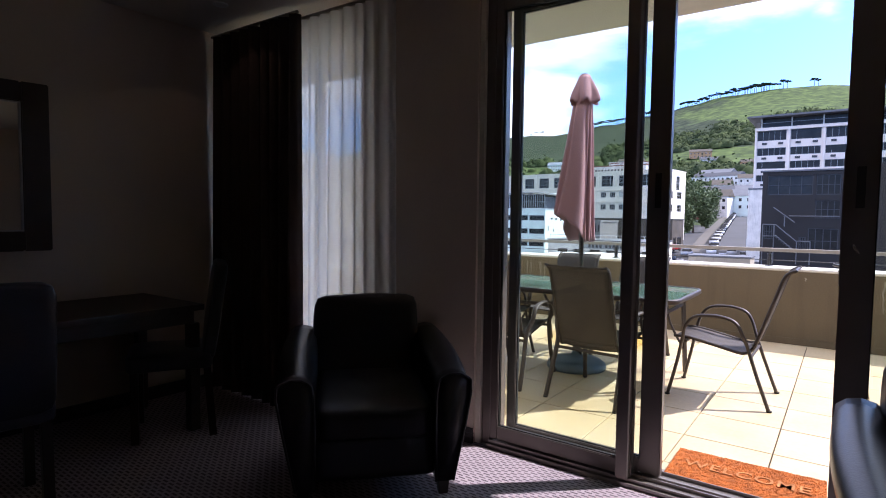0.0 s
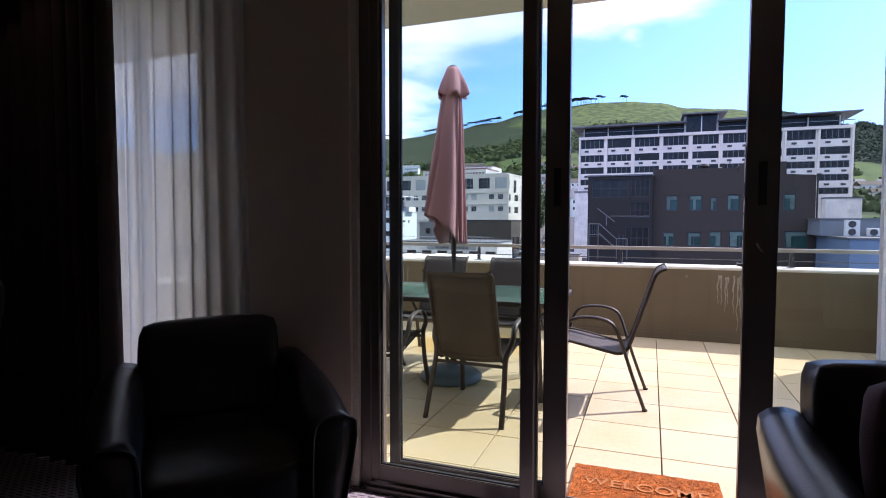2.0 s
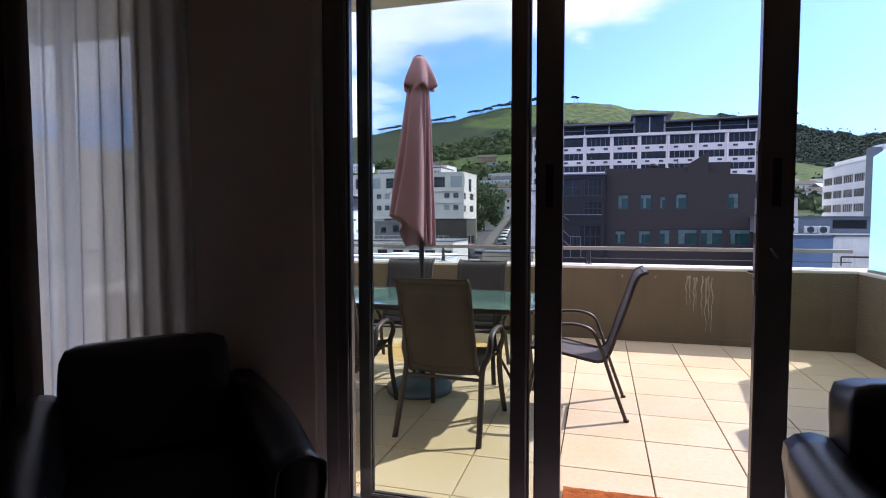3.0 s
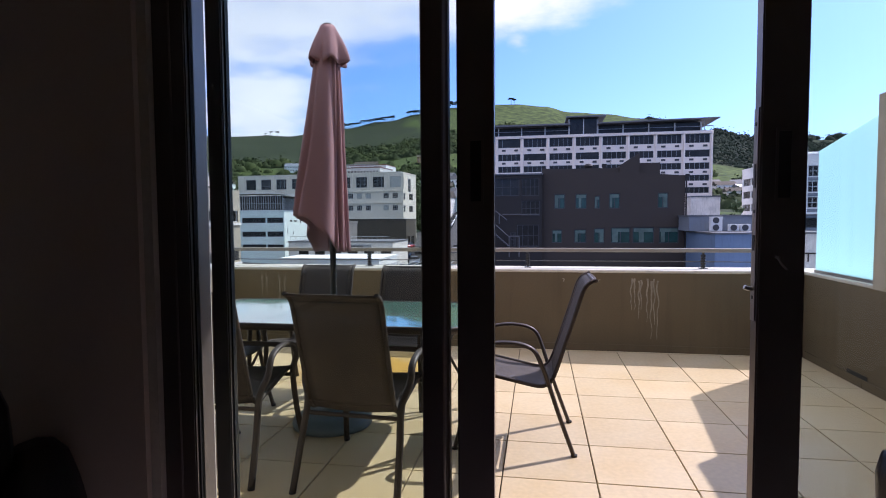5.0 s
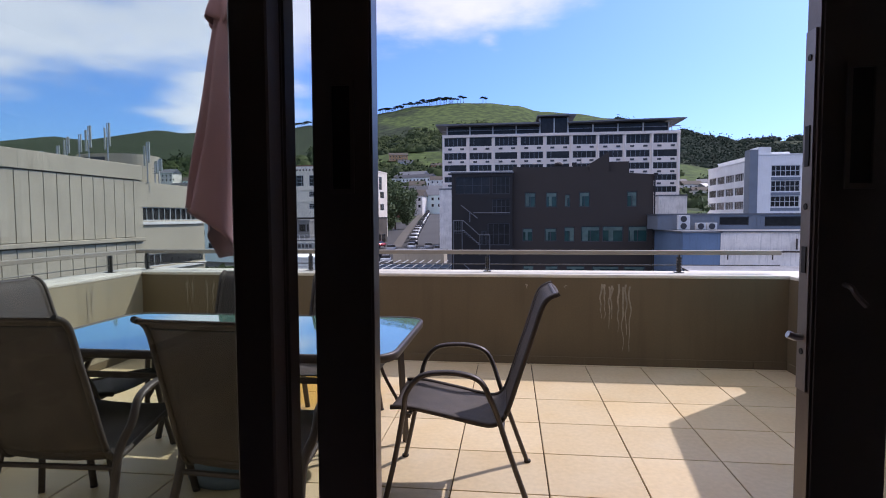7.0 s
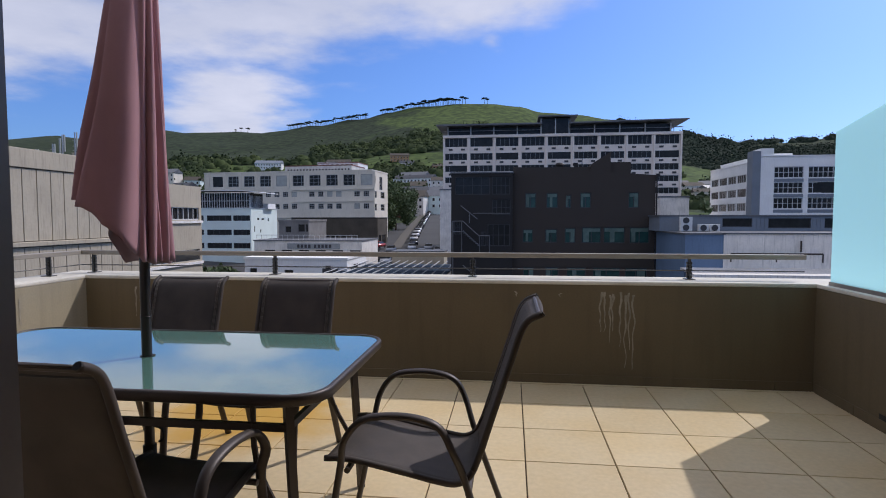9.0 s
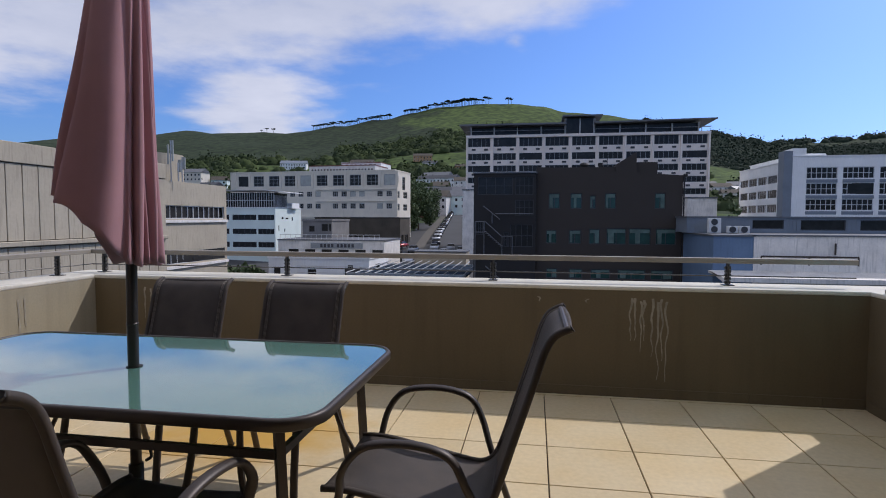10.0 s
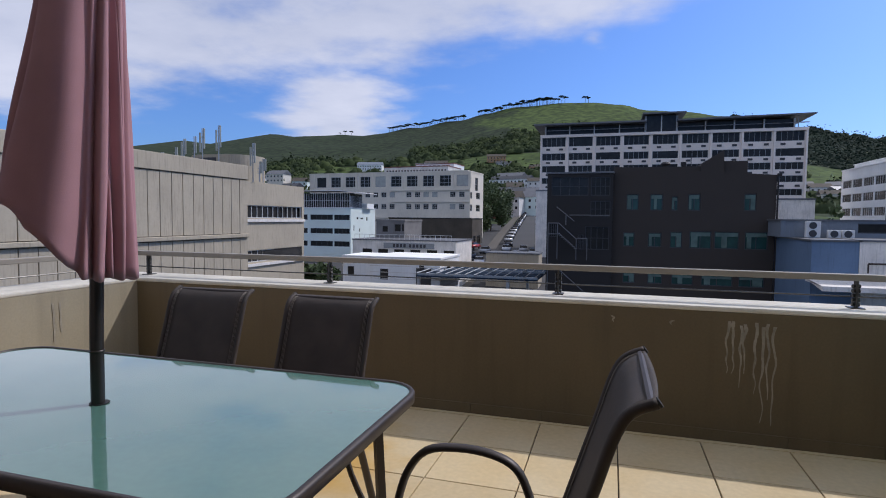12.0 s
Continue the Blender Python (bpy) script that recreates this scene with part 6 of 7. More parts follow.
for k in range(60):
    if not any(a < 0.3 * k < b for a, b in ((4.7, 7.3), (8.3, 11.7), (12.5, 15.5))):
        add_box(bm, 0.3 * k, 0.3 * k + 0.06, -0.03, 0, 0.2, 1.3)
tagged(part("cladding_ribs", bm, M["slate"], mon), kind="stuff")


def ac_unit(m, w, h, fans):
    ob = thing("air_conditioner", m, "white outdoor air-conditioning unit on the warehouse roof", "air conditioner", "rooftop air conditioners")
    part("casing", box_bm((0, w, 0, 0.4, 0, h), bevel=0.02), M["white_ac"], ob)
    for k in range(fans):
        z = h * (k + 0.5) / fans
        bm = bmesh.new()
        lathe(bm, [(0.02, 0), (0.24, 0), (0.25, 0.02), (0.02, 0.02)], 16)
        bmesh.ops.transform(bm, matrix=Matrix.Translation((w * 0.45, -0.025, z)) @ pose(0, 0, 0, 90, 0, 0), verts=bm.verts)
        part("fan_grille", bm, M["frame_dk"], ob)


ac_unit(pose(13.35, 48.4, 0.17), 0.9, 1.15, 2)
ac_unit(pose(14.75, 48.4, 0.17), 0.75, 0.55, 1)
ac_unit(pose(15.6, 48.4, 0.17), 0.75, 0.55, 1)

# white office with dark tower
wrw = [(x, x + 4.3, z, z + 1.75) for z in (7.4, 5.0, 2.6) for x in (2.0, 7.0, 12.0, 17.0)]
wr = block("office_building", "white office building with banded windows", 38.5, 62, 95, 112, 10.75, None, M["white"], wrw, (),
           [(1.0 + 5.2 * k, 5.4 + 5.2 * k, z, z + 1.5) for z in (7.0, 4.7, 2.4) for k in range(3)], frame_mat=M["frame_wh"], pane_mat=M["win_gr"], mull=5, bars=1, ft=0.11, coping=0.15, roof_mat=M["white"])
part("stair_tower", box_bm((-1.25, -0.02, -0.1, 1.9, -12, 11.6)), M["slate"], wr, "slate-blue stair tower")
for z in (6.75, 4.35, 1.95):
    for x in (2.0, 7.0, 12.0, 17.0):
        part("spandrel", box_bm((x, x + 4.3, -0.05, 0.0, z + 0.05, z + 0.55)), M["slate"], wr, "blue-grey spandrel panel")
part("roof_box", box_bm((0.0, 1.9, 0.02, 3, 10.75, 12.0), (3.0, 6.0, 3, 6, 10.7, 11.5)), M["white"], wr)
wrl = block("office_building", "white office wing with continuous strip windows", 37.3, 38.2, 96.95, 113.6, 9.9, None, M["white"], (), (),
            [(0.5 + 4.05 * k, 4.15 + 4.05 * k, z, z + 1.3) for z in (6.9, 4.6, 2.3) for k in range(4)], frame_mat=M["frame_wh"], mull=4, coping=0.15, roof_mat=M["white"])

# beige concrete block to the west: panels with open joints
cb = thing("concrete_building", label="beige precast concrete building with vertical panels and a deep fascia", category="building")
CX = -31.6
part("wall", box_bm((CX - 14, CX - 0.12, 12, 45.9, -14, 5.7)), M["conc_dk"], cb)
part("fascia", box_bm((CX - 0.2, CX + 0.12, 12, 46.0, 4.55, 5.8), (CX - 14, CX, 45.9, 46.05, 4.55, 5.8), bevel=0.03), M["conc"], cb)
part("ledge", box_bm((CX - 0.2, CX + 0.25, 12, 46.0, -0.62, -0.30), bevel=0.04), M["conc"], cb)
pm = {}
for k in range(29):
    y1 = 44.9 - 1.145 * k
    for z0, z1 in ((-0.26, 4.5), (-5.4, -0.68), (-10.4, -5.5)):
        o = part("panel", box_bm((CX - 0.14, CX, y1 - 1.09, y1, z0, z1), bevel=0.015), M["conc"], cb) if (z0, z1) not in pm else new("panel", pm[(z0, z1)])
        if (z0, z1) not in pm:
            pm[(z0, z1)] = o.data
        else:
            o.parent = cb
            o.matrix_basis = Matrix.Translation((0, -1.145 * k, 0))
part("corner_pier", box_bm((CX - 0.2, CX + 0.02, 44.95, 46.0, -12, 4.5)), M["conc"], cb)
wing = thing("concrete_building", label="lower beige concrete wing with ribbon windows", category="building")
bm = bmesh.new()
mE = Matrix.Translation((CX - 0.3, 46.05, 0)) @ pose(0, 0, 0, 0, 0, 90)
holes = [(0.3, 9.8, 1.1, 2.3), (0.3, 9.8, -3.0, -1.9)]
wall_with_holes(bm, mE, 0, 10.2, -12, 4.45, holes, 0.3)
add_box(bm, CX - 12, CX - 0.7, 46.1, 56, -12, 4.2)
add_box(bm, CX - 12, CX - 0.62, 56.0, 56.25, -12, 4.45)
part("wall", bm, M["conc"], wing)
facade(wing, mE @ Matrix.Translation((0, 0.15, 0)), holes, M["frame_wh"], M["win"], mull=10)
part("ledge", box_bm((CX - 0.6, CX - 0.1, 46.1, 56.2, 0.75, 1.0), (CX - 0.6, CX - 0.1, 46.1, 56.2, -3.4, -3.15)), M["offwh"], wing)
ph = thing("plant_room", pose(-36.6, 50, 4.2), "round-cornered rooftop plant room", "roof structure")
bm = bmesh.new()
pts = rounded(3.4, 2.6, 2.2, 8)
lo, hi = [bm.verts.new((x, y, 0)) for x, y in pts], [bm.verts.new((x, y, 2.9)) for x, y in pts]
bm.faces.new(lo[::-1]), bm.faces.new(hi)
for k in range(len(pts)):
    bm.faces.new((lo[k], lo[(k + 1) % len(pts)], hi[(k + 1) % len(pts)], hi[k]))
part("wall", bm, M["conc"], ph)
part("louvre", box_bm((-2.0, 0.6, -2.66, -2.58, 1.9, 2.6)), M["frame_dk"], ph)


def antenna(x, y, z, h, two, fat):
    ob = thing("antenna_mast", pose(x, y, z), "galvanised rooftop antenna mast with pale panel antennas", "antenna", "rooftop antenna masts")
    bm = bmesh.new()
    tube(bm, [(0, 0, 0), (0, 0, h)], 0.05, 6)
    for z in (0.5, 0.62, 0.78):
        tube(bm, [(-0.22, 0, h * z), (0.22, 0, h * z)], 0.022, 5)
    part("mast", bm, M["metal"], ob)
    for s in ((-1, 1) if two else (1,)):
        part("panel_antenna", box_bm((s * 0.22 - fat * 0.6, s * 0.22 + fat * 0.6, -0.1, 0.04, h * (0.5 if s > 0 else 0.42), h * (1.0 if s > 0 else 0.9)), bevel=0.02), M["antenna"], ob)


for x, y, h, two, fat in ((-41.5, 46.5, 1.7, 1, 0.13), (-40.3, 47, 2.2, 0, 0.08), (-38.9, 46.5, 2.9, 1, 0.10), (-37.8, 46.6, 3.1, 0, 0.06), (-36.8, 46.5, 3.8, 1, 0.13), (-35.0, 46.5, 4.0, 1, 0.10), (-31.9, 47.3, 3.6, 1, 0.12), (-31.3, 48.0, 2.2, 1, 0.22), (-31.0, 47.0, 1.6, 0, 0.15)):
    antenna(x, y, 5.6 if y < 47.2 and x < -34 else 4.4, h, two, fat)


# houses on the slope
def house(x, y, w, d, h, rot, wallm, roofm, lab):
    z = ground_z(x, y) - 1.0
    ob = thing("house", pose(x, y, z, 0, 0, rot), lab, "house", "houses on the slope")
    part("wall", box_bm((-w / 2, w / 2, -d / 2, d / 2, 0, h + 1)), wallm, ob)
    bm = bmesh.new()
    o = 0.4
    a = [bm.verts.new(p) for p in ((-w / 2 - o, -d / 2 - o, h + 1), (w / 2 + o, -d / 2 - o, h + 1), (w / 2 + o, d / 2 + o, h + 1), (-w / 2 - o, d / 2 + o, h + 1), (-w / 2 - o, 0, h + 1 + d * 0.28), (w / 2 + o, 0, h + 1 + d * 0.28))]
    for f in ((0, 1, 5, 4), (2, 3, 4, 5), (0, 4, 3), (1, 2, 5), (0, 3, 2, 1)):
        bm.faces.new([a[i] for i in f])
    part("roof", bm, roofm, ob)
    n_ = max(2, int(w / 2.6))
    facade(ob, Matrix.Translation((-w / 2, -d / 2 - 0.03, 0)), [((k + 0.3) * w / n_, (k + 0.3) * w / n_ + 1.1, zz, zz + 1.3) for k in range(n_) for zz in ([h - 1.2] if h < 5 else [h - 1.2, h - 4.0])], M["frame_wh"], M["win"])


rh = random.Random(21)
cols = [M["white"], M["offwh"], M["ochre"], M["red"], M["deco"], M["mint"]]
names = {M["white"]: "white", M["offwh"]: "off-white", M["ochre"]: "ochre", M["red"]: "brick-red", M["deco"]: "pale grey", M["mint"]: "pale mint"}
rl_ = [M["roof_gr"], M["brown_wall"], M["roof_dk"]]
spots = [(-43, 240, 13, 10, 8), (-36, 250, 15, 10, 8), (-46, 262, 14, 12, 9), (-38, 275, 12, 12, 9), (-66, 385, 30, 10, 7), (-72, 415, 22, 10, 6), (-48, 372, 10, 10, 7), (-58, 350, 10, 12, 6), (-60, 300, 10, 12, 6), (-216, 335, 13, 10, 13), (-205, 345, 10, 10, 8), (-236, 345, 13, 10, 9), (-228, 318, 16, 9, 5), (-198, 322, 14, 9, 6), (-246, 360, 10, 9, 6),
         (112, 370, 12, 9, 6), (124, 378, 11, 9, 7), (137, 372, 13, 9, 7), (117, 350, 12, 8, 6), (130, 352, 14, 8, 6), (145, 355, 12, 9, 7), (108, 330, 15, 8, 5), (124, 330, 14, 8, 7), (140, 332, 14, 8, 6), (120, 305, 16, 8, 5), (134, 308, 14, 8, 5), (112, 400, 12, 8, 5),
         (-150, 480, 20, 9, 10), (-175, 520, 16, 9, 5), (-92, 500, 16, 8, 5), (-60, 470, 12, 8, 5), (-108, 540, 18, 9, 5), (30, 330, 13, 9, 6), (-45, 290, 12, 9, 6)]
for x, y, w, d, h in spots:
    wm = rh.choice(cols)
    house(x, y, w, d, h, rh.uniform(-20, 20), wm, rh.choice(rl_), names[wm] + " house with a pitched roof on the slope")


house(-244, 548, 26, 12, 6, 12, M["white"], M["slate"], "white house with a blue-grey roof among the hillside trees")
house(-40, 262, 16, 9, 8, -6, M["blue"], M["roof_gr"], "blue row house above the uphill street")
house(-47, 225, 10, 9, 8, 4, M["red"], M["roof_gr"], "brick-red row house above the uphill street")


# cars and the bus
def car(x, y, rot, col, lab, group="parked cars"):
    z = ground_z(x, y) + 0.33
    ob = thing("car", pose(x, y, z, 0, 0, rot), lab, "car", group)
    bm = bmesh.new()
    pr = [(-2.1, 0.30), (-2.1, 0.75), (-1.95, 0.92), (-1.55, 0.98), (1.1, 0.95), (1.95, 0.80), (2.1, 0.62), (2.1, 0.30)]
    L = [[bm.verts.new((px, s * 0.86, pz)) for px, pz in pr] for s in (-1, 1)]
    for k in range(len(pr)):
        k2 = (k + 1) % len(pr)
        bm.faces.new((L[0][k], L[0][k2], L[1][k2], L[1][k]))
    bm.faces.new(L[0][::-1]), bm.faces.new(L[1])
    bmesh.ops.recalc_face_normals(bm, faces=bm.faces)
    bmesh.ops.bevel(bm, geom=bm.edges[:], offset=0.06, segments=2, affect="EDGES")
    part("body", bm, col, ob, "", True)
    bm = bmesh.new()
    lo_, hi_ = ((-1.6, 0.96), (1.15, 0.94)), ((-1.15, 1.43), (0.45, 1.43))
    v = add_box(bm, lo_[0][0], lo_[1][0], -0.78, 0.78, 0.93, 1.42)
    for q, sx in zip(v[4:], (-1, 1, 1, -1)):
        q.co.x = hi_[0][0] if sx < 0 else hi_[1][0]
        q.co.y *= 0.82
    bmesh.ops.bevel(bm, geom=bm.edges[:], offset=0.05, segments=2, affect="EDGES")
    part("glass_cabin", bm, M["win"], ob, "dark glass cabin")
    part("roof", box_bm((-1.1, 0.4, -0.6, 0.6, 1.415, 1.45), bevel=0.01), col, ob)
    for wx in (-1.35, 1.35):
        for wy in (-0.8, 0.8):
            bm = bmesh.new()
            tube(bm, [(wx, wy - 0.1, 0.32), (wx, wy + 0.1, 0.32)], 0.32, 14)
            part("wheel", bm, M["tyre"], ob)


def paint(name, c):
    return mat(name, c, 0.25, 0.1, vary=0.03, bump=0)


PC = [paint("white_car_paint", (0.65, 0.65, 0.66)), paint("silver_car_paint", (0.35, 0.36, 0.38)), paint("dark_car_paint", (0.03, 0.035, 0.05)), paint("red_car_paint", (0.35, 0.03, 0.03))]
PN = ["white", "silver", "dark blue", "red"]
rc_ = random.Random(31)
for k in range(11):
    y = 128 + 7.5 * k
    c = rc_.choice((0, 0, 1, 2))
    car(-17.5 - 0.115 * (y - 120) + 4.0, y, 97, PC[c], PN[c] + " parked car on the uphill street")
for k in range(22):
    y = 132 + 7.6 * k
    c = rc_.choice((0, 0, 1, 2))
    car(-17.5 - 0.115 * (y - 120) - 4.0, y, 97, PC[c], PN[c] + " parked car on the uphill street")
for x, y, r, c in ((-28.0, 118, 80, 3), (-32.5, 112, 20, 0), (-27.5, 106, 100, 0), (-25.0, 104, 98, 2), (-17.2, 108, 98, 0), (-14.6, 104, 98, 0), (-14.4, 112, 98, 1), (-30, 98, 60, 1), (-20.5, 116, 100, 0), (-21.5, 124, 100, 2), (-24.0, 112, 95, 1), (-22.0, 98, 100, 0), (-17.0, 116, 98, 1), (-52, 78, 5, 0), (-46, 79, 10, 2), (-57, 80, 0, 1)):
    car(x, y, r, PC[c], PN[c] + " car standing by the street junction")


# trees
def crown_bm(bm, r, cx, cy, cz, rx, ry, rz, n_, leaf_s):
    """A crown of many small leaf clumps: crossed quads scattered through lumpy lobes."""
    lobes = [(Vector((r.uniform(-0.6, 0.6), r.uniform(-0.6, 0.6), r.uniform(-0.5, 0.6))), r.uniform(0.35, 0.6)) for _ in range(9)]
    for _ in range(n_):
        c, s = r.choice(lobes)
        d = Vector((r.gauss(0, 1), r.gauss(0, 1), r.gauss(0, 1))).normalized() * s * r.uniform(0.6, 1.05)
        p = c + d
        p = Vector((cx + p.x * rx, cy + p.y * ry, cz + p.z * rz))
        a = Vector((r.gauss(0, 1), r.gauss(0, 1), r.gauss(0, 0.6))).normalized()
        b = a.cross(Vector((r.gauss(0, 1), r.gauss(0, 1), r.gauss(0, 1)))).normalized()
        k = leaf_s * r.uniform(0.5, 1.3)
        q = [bm.verts.new(p + a * k), bm.verts.new(p + b * k), bm.verts.new(p - a * k * 0.8), bm.verts.new(p - b * k * 0.9)]
        bm.faces.new(q)


def tree(x, y, h, w, lab, material, seed, n_=900):
    r = random.Random(seed)
    z = ground_z(x, y)
    ob = thing("tree", pose(x, y, z), lab, "tree", "street trees")
    bm = bmesh.new()
    tube(bm, [(0, 0, 0), (0.1, 0.05, h * 0.25), (0.0, 0.1, h * 0.5), (0.1, 0, h * 0.8)], [0.28, 0.22, 0.15, 0.05], 8)
    for k in range(5):
        a = 1.3 * k
        tube(bm, [(0.05, 0.05, h * (0.3 + 0.06 * k)), (w * 0.2 * math.cos(a), w * 0.2 * math.sin(a), h * (0.45 + 0.06 * k)), (w * 0.36 * math.cos(a), w * 0.36 * math.sin(a), h * (0.6 + 0.05 * k))], [0.12, 0.08, 0.03], 6)
    part("trunk", bm, M["bark"], ob)
    bm = bmesh.new()
    crown_bm(bm, r, 0, 0, h * 0.54, w * 0.55, w * 0.55, h * 0.52, n_, 0.34)
    part("crown", bm, material, ob)
    return ob


tree(-36.0, 172, 15, 13, "large dark green street tree beside the uphill road", M["leaf"], 1, 6500)
tree(-33.5, 162, 12, 9, "dark green street tree beside the uphill road", M["leaf"], 2, 4200)
tree(-33.5, 150, 9, 8, "dark green street tree by the junction", M["leaf"], 9, 3600)
tree(-42, 185, 14, 12, "dark green street tree behind the apartment block", M["leaf"], 3, 4000)
tree(-37, 192, 12, 9, "green street tree by the upper road", M["leaf"], 4, 2500)
tree(-39, 212, 12, 8, "green street tree by the upper road", M["leaf"], 5, 2200)
tree(-50, 70, 4.2, 5, "bushy green tree beside the car park", M["leaf"], 6, 1000)
tree(-44, 72, 4.5, 5, "bushy green tree beside the car park", M["leaf"], 7, 800)
tree(-36, 66, 4.6, 5, "olive green tree beside the car park", M["leaf"], 10, 1600)
tree(27.6, 84, 11.5, 4.2, "small green palm-like tree behind the warehouse roof", M["leaf"], 8, 700)

# ridge pines, each with its bare stem and flat crown
pr_ = random.Random(77)


def pine_mesh(seed):
    r = random.Random(seed)
    h = 11.0
    bt = bmesh.new()
    tube(bt, [(0, 0, -2), (0.3, 0, h * 0.5), (0.2, 0.2, h * 0.85)], [0.5, 0.35, 0.2], 5)
    bc = bmesh.new()
    crown_bm(bc, r, 0.2, 0.1, h * 0.88, 5.6, 5.6, 1.9, 260, 0.75)
    out = []
    for nm, b, mm in (("trunk", bt, M["bark"]), ("crown", bc, M["pine"])):
        me = bpy.data.meshes.new(nm)
        b.to_mesh(me)
        b.free()
        me.materials.append(mm)
        out.append(me)
    return out


PM = [pine_mesh(k) for k in range(5)]
pine_az = [-27.1, -26.6, -26.0]
a = -22.2
while a < -14.6:
    pine_az.append(a)
    a += pr_.uniform(0.08, 0.20)
a = -13.2
while a < -5.6:
    pine_az.append(a)
    a += pr_.uniform(0.08, 0.18)
pine_az += [-5.3, -5.0, -4.7, -2.75, -2.45]
for a in pine_az:
    rr_ = 900 / math.cos(radians(a)) + pr_.uniform(-14, 4)
    x, y = rr_ * math.sin(radians(a)), 1.8 + rr_ * math.cos(radians(a))
    s = pr_.uniform(0.7, 1.1) * (0.85 if a > -9 else 0.68)
    ob = thing("pine_tree", pose(x, y, ground_z(x, y) - 0.5, 0, 0, pr_.uniform(0, 360)) @ Matrix.Diagonal((s, s, s, 1)), "tall umbrella pine with a bare trunk on the hilltop", "tree", "hilltop pines")
    for nm, me in zip(("trunk", "crown"), pr_.choice(PM)):
        o = new(nm, me)
        o.parent = ob

# woods on the slopes: clumps nobody could count
wr_ = random.Random(55)
verts, faces = [], []


def clump(x, y, z, s):
    n0 = len(verts)
    ph = wr_.uniform(0, 6)
    for i in range(4):
        el = i * 0.52
        for k in range(7):
            an = ph + k * 0.8976
            rr = s * 0.78 * (1 + wr_.uniform(-0.28, 0.22))
            verts.append((x + rr * math.cos(el) * math.cos(an), y + rr * math.cos(el) * math.sin(an), z - 0.1 * s + rr * math.sin(el) * 0.95))
    verts.append((x, y, z + s * 0.72))
    for i in range(3):
        for k in range(7):
            k2 = (k + 1) % 7
            faces.append((n0 + 7 * i + k, n0 + 7 * i + k2, n0 + 7 * i + 7 + k2, n0 + 7 * i + 7 + k))
    for k in range(7):
        faces.append((n0 + 21 + k, n0 + 21 + (k + 1) % 7, n0 + 28))
    for _ in range(12):
        p = Vector((x + wr_.gauss(0, s * 0.42), y + wr_.gauss(0, s * 0.42), z + abs(wr_.gauss(0.35, 0.35)) * s))
        a = Vector((wr_.gauss(0, 1), wr_.gauss(0, 1), wr_.gauss(0, 0.8))).normalized()
        b = a.cross(Vector((wr_.gauss(0, 1), wr_.gauss(0, 1), wr_.gauss(0, 1)))).normalized()
        k = s * wr_.uniform(0.07, 0.16)
        i = len(verts)
        verts.extend((p + a * k, p + b * k, p - a * k, p - b * k))
        faces.append((i, i + 1, i + 2, i + 3))


made, east_spots = 0, []
while made < 15000:
    az = wr_.uniform(-44, 36)
    r = 290 + 640 * wr_.random() ** 0.9
    x, y = r * math.sin(radians(az)), 1.8 + r * math.cos(radians(az))
    c = cover_at(x, y)
    made += 1
    if wr_.random() > c ** 2 * 0.95 + 0.02:
        continue
    if abs(x - (-17.5 - 0.115 * (y - 120))) < 9 and y < 375:
        continue
    u = (r - 300) / (900 / math.cos(radians(az)) - 300)
    if (-10 < az < 10 and u > 0.72) or (az < -20 and u > 0.50) or (az < -10 and u > 0.66):
        continue
    if az > 8 and u > 0.45:
        east_spots.append((x, y))
        continue
    clump(x, y, ground_z(x, y), wr_.uniform(4.5, 8.5) * (1.3 if wr_.random() < 0.15 else 1))
me = bpy.data.meshes.new("woods")
me.from_pydata(verts, [], faces)
me.polygons.foreach_set("use_smooth", [True] * len(me.polygons))
tagged(link_mesh("woods", me, M["woods"]), "dark green trees and scrub on the hillside", "trees", kind="stuff")
verts, faces = [], []
for _ in range(300):
    az = wr_.uniform(16, 37)
    r = 900 / math.cos(radians(az)) + wr_.uniform(-30, 5)
    x, y = r * math.sin(radians(az)), 1.8 + r * math.cos(radians(az))
    if noise.noise(Vector((az * 0.8, 0, 5))) > -0.15:
        clump(x, y, ground_z(x, y) - 1, wr_.uniform(4.5, 10))
for x, y in east_spots:
    clump(x, y, ground_z(x, y) - 2.0, wr_.uniform(5, 8.5))
me = bpy.data.meshes.new("ridge_woods")
me.from_pydata(verts, [], faces)
me.polygons.foreach_set("use_smooth", [True] * len(me.polygons))
tagged(link_mesh("ridge_woods", me, M["pine"]), "dark pines along the eastern ridge", "trees", kind="stuff")


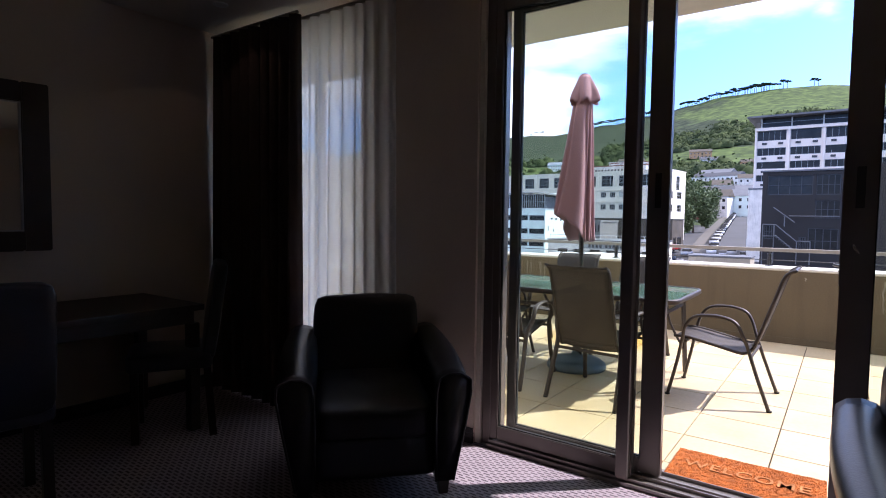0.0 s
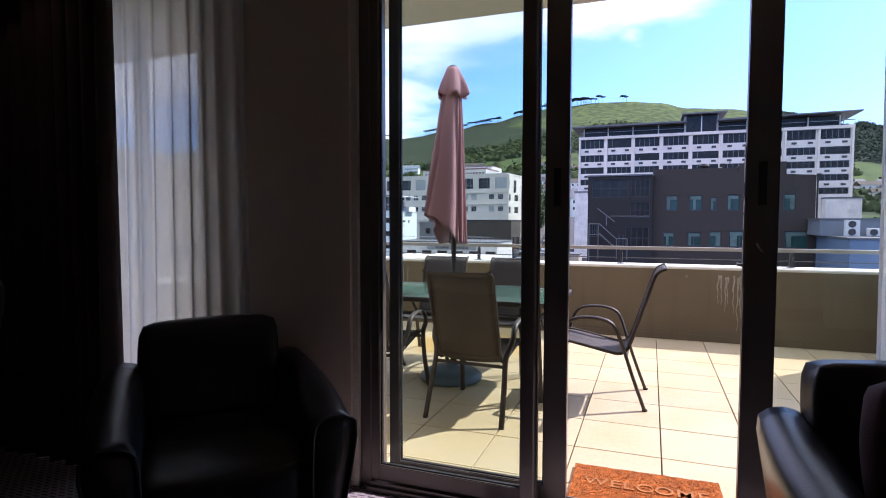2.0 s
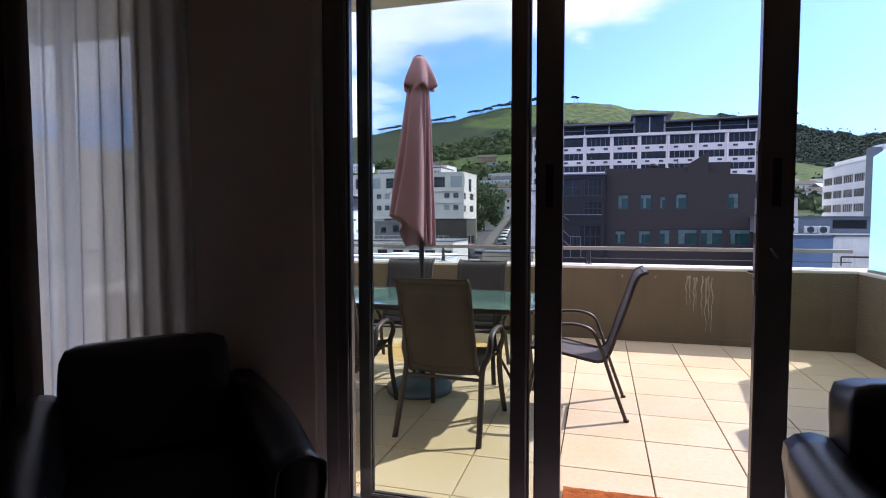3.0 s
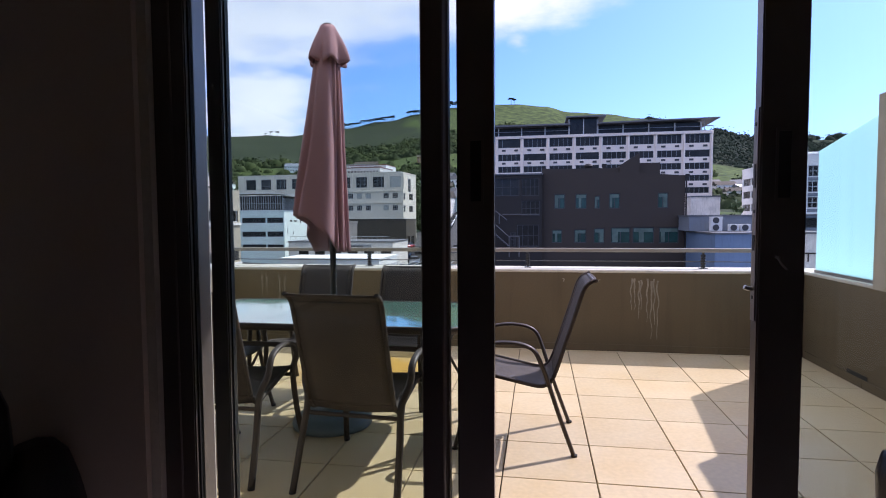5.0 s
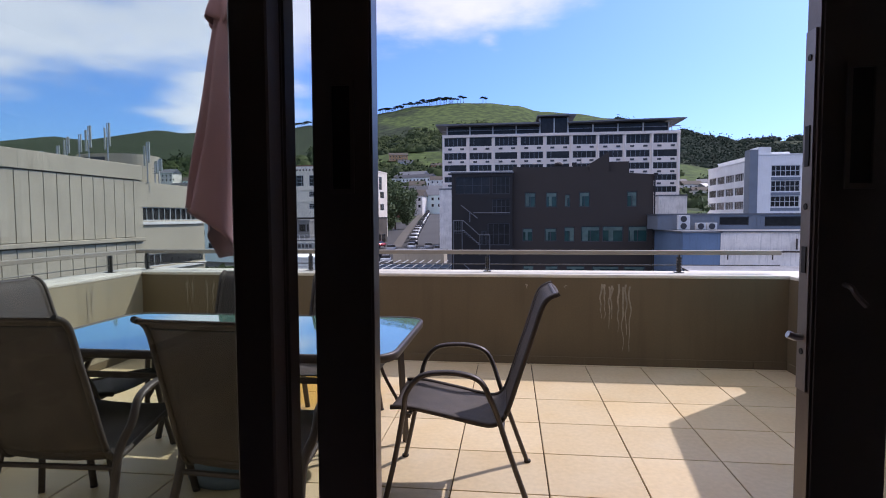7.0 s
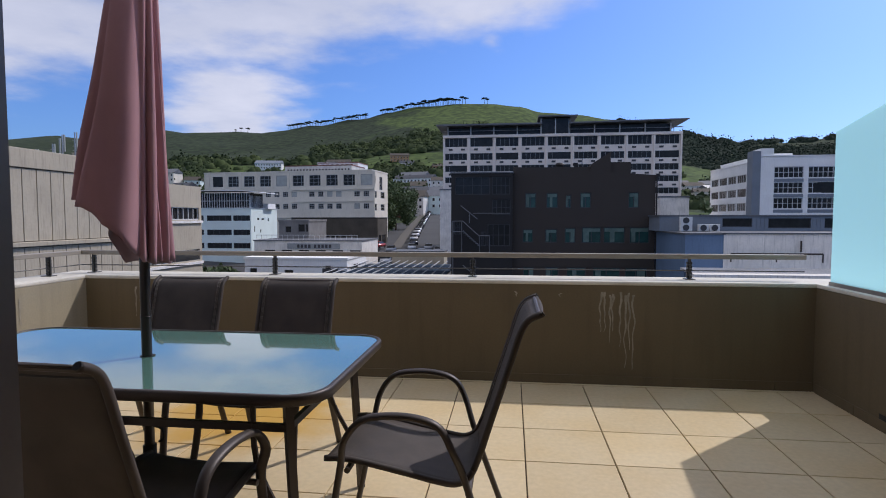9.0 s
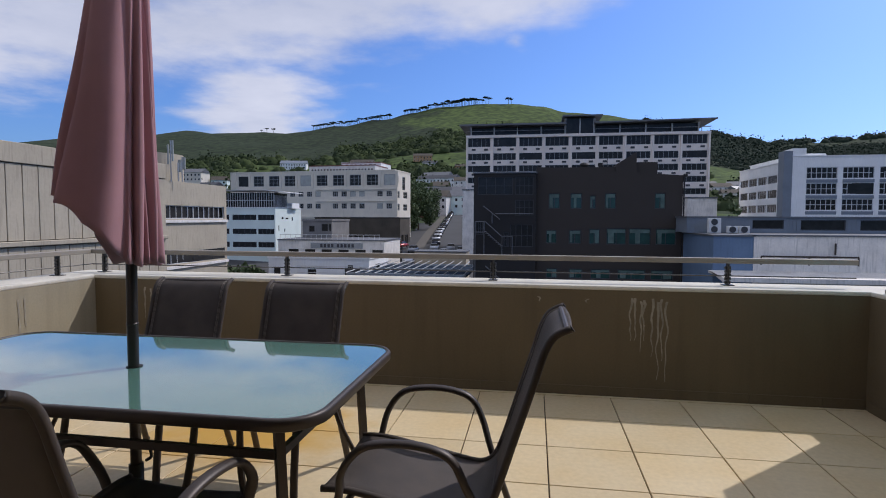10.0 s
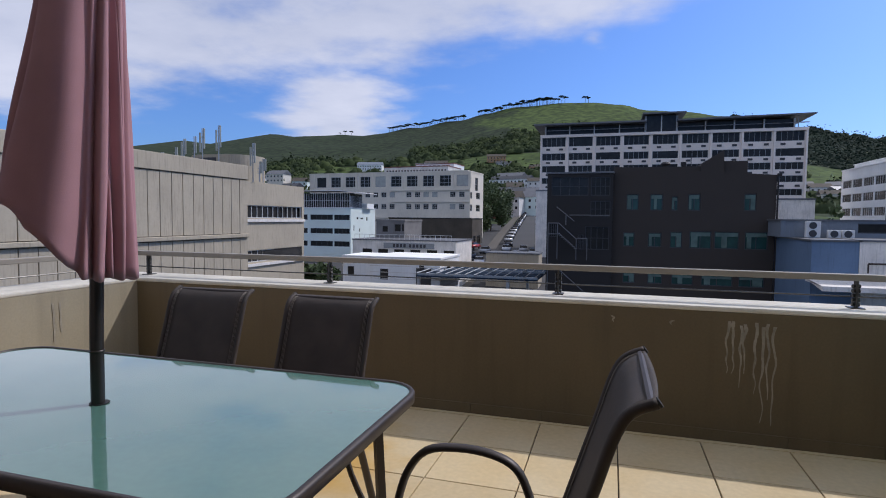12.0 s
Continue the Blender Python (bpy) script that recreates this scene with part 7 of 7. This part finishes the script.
# ---- balcony tiles ----
tile_bm = bmesh.new()
TP, TG = 0.46, 0.0035
add_box(tile_bm, TG, TP - TG, TG, TP - TG, -0.012, 0.0)
top_edges = [e for e in tile_bm.edges if all(v.co.z > -0.001 for v in e.verts)]
bmesh.ops.bevel(tile_bm, geom=top_edges, offset=0.002, segments=1, affect="EDGES")
tile_me = bpy.data.meshes.new("tile")
tile_bm.to_mesh(tile_me)
tile_bm.free()
tile_me.materials.append(M["tile"])
bfloor = bpy.data.objects["balcony_floor"]
rt = random.Random(9)
for i in range(-8, 5):
    for j in range(9):
        x0, y1 = i * TP + 0.015, 5.955 - j * TP
        y0 = y1 - TP
        if x0 < BX0 - 0.1 or y0 < YW + 0.02 - 0.3:
            continue
        cx0, cx1 = max(x0 + TG, BX0 + 0.002), min(x0 + TP - TG, BX1 - 0.002)
        if cx0 > x0 + TG + 0.001 or cx1 < x0 + TP - TG - 0.001 or y0 + TG < YO + 0.015:
            cy0 = max(y0 + TG, YO + 0.015)
            if cx1 - cx0 < 0.02 or y1 - TG - cy0 < 0.02:
                continue
            o = part("tile", box_bm((cx0, cx1, cy0, y1 - TG, -0.012, 0)), M["tile"], bfloor)
        else:
            o = new("tile", tile_me)
            o.parent = bfloor
            o.matrix_basis = pose(x0 + TP / 2, y0 + TP / 2, rt.uniform(-0.0004, 0.0004), 0, 0, rt.choice((0, 90, 180, 270))) @ Matrix.Translation((-TP / 2, -TP / 2, 0))
part("tile_edge", box_bm((BX0 + 0.002, BX1 - 0.002, 5.955 + TG, PY - 0.001, -0.012, 0.0)), M["tile"], bfloor)
part("threshold", box_bm((DX0, DX1, YW + 0.022, YO + 0.014, -0.012, 0.0)), M["alu_light"], bfloor)
for i in range(-8, 5):
    x0, x1 = max(i * TP + 0.017, BX0 + 0.012), min((i + 1) * TP + 0.013, BX1 - 0.012)
    part("skirting_tile", box_bm((x0, x1, PY - 0.009, PY, 0.001, 0.068), bevel=0.001), M["plaster_out"], bfloor)
for j in range(9):
    y1 = 5.955 - j * TP
    for xa, xb in ((BX0, BX0 + 0.009), (BX1 - 0.009, BX1)):
        part("skirting_tile", box_bm((xa, xb, max(y1 - TP + 0.002, YO + 0.02), y1 - 0.002, 0.001, 0.068), bevel=0.001), M["plaster_out"], bfloor)
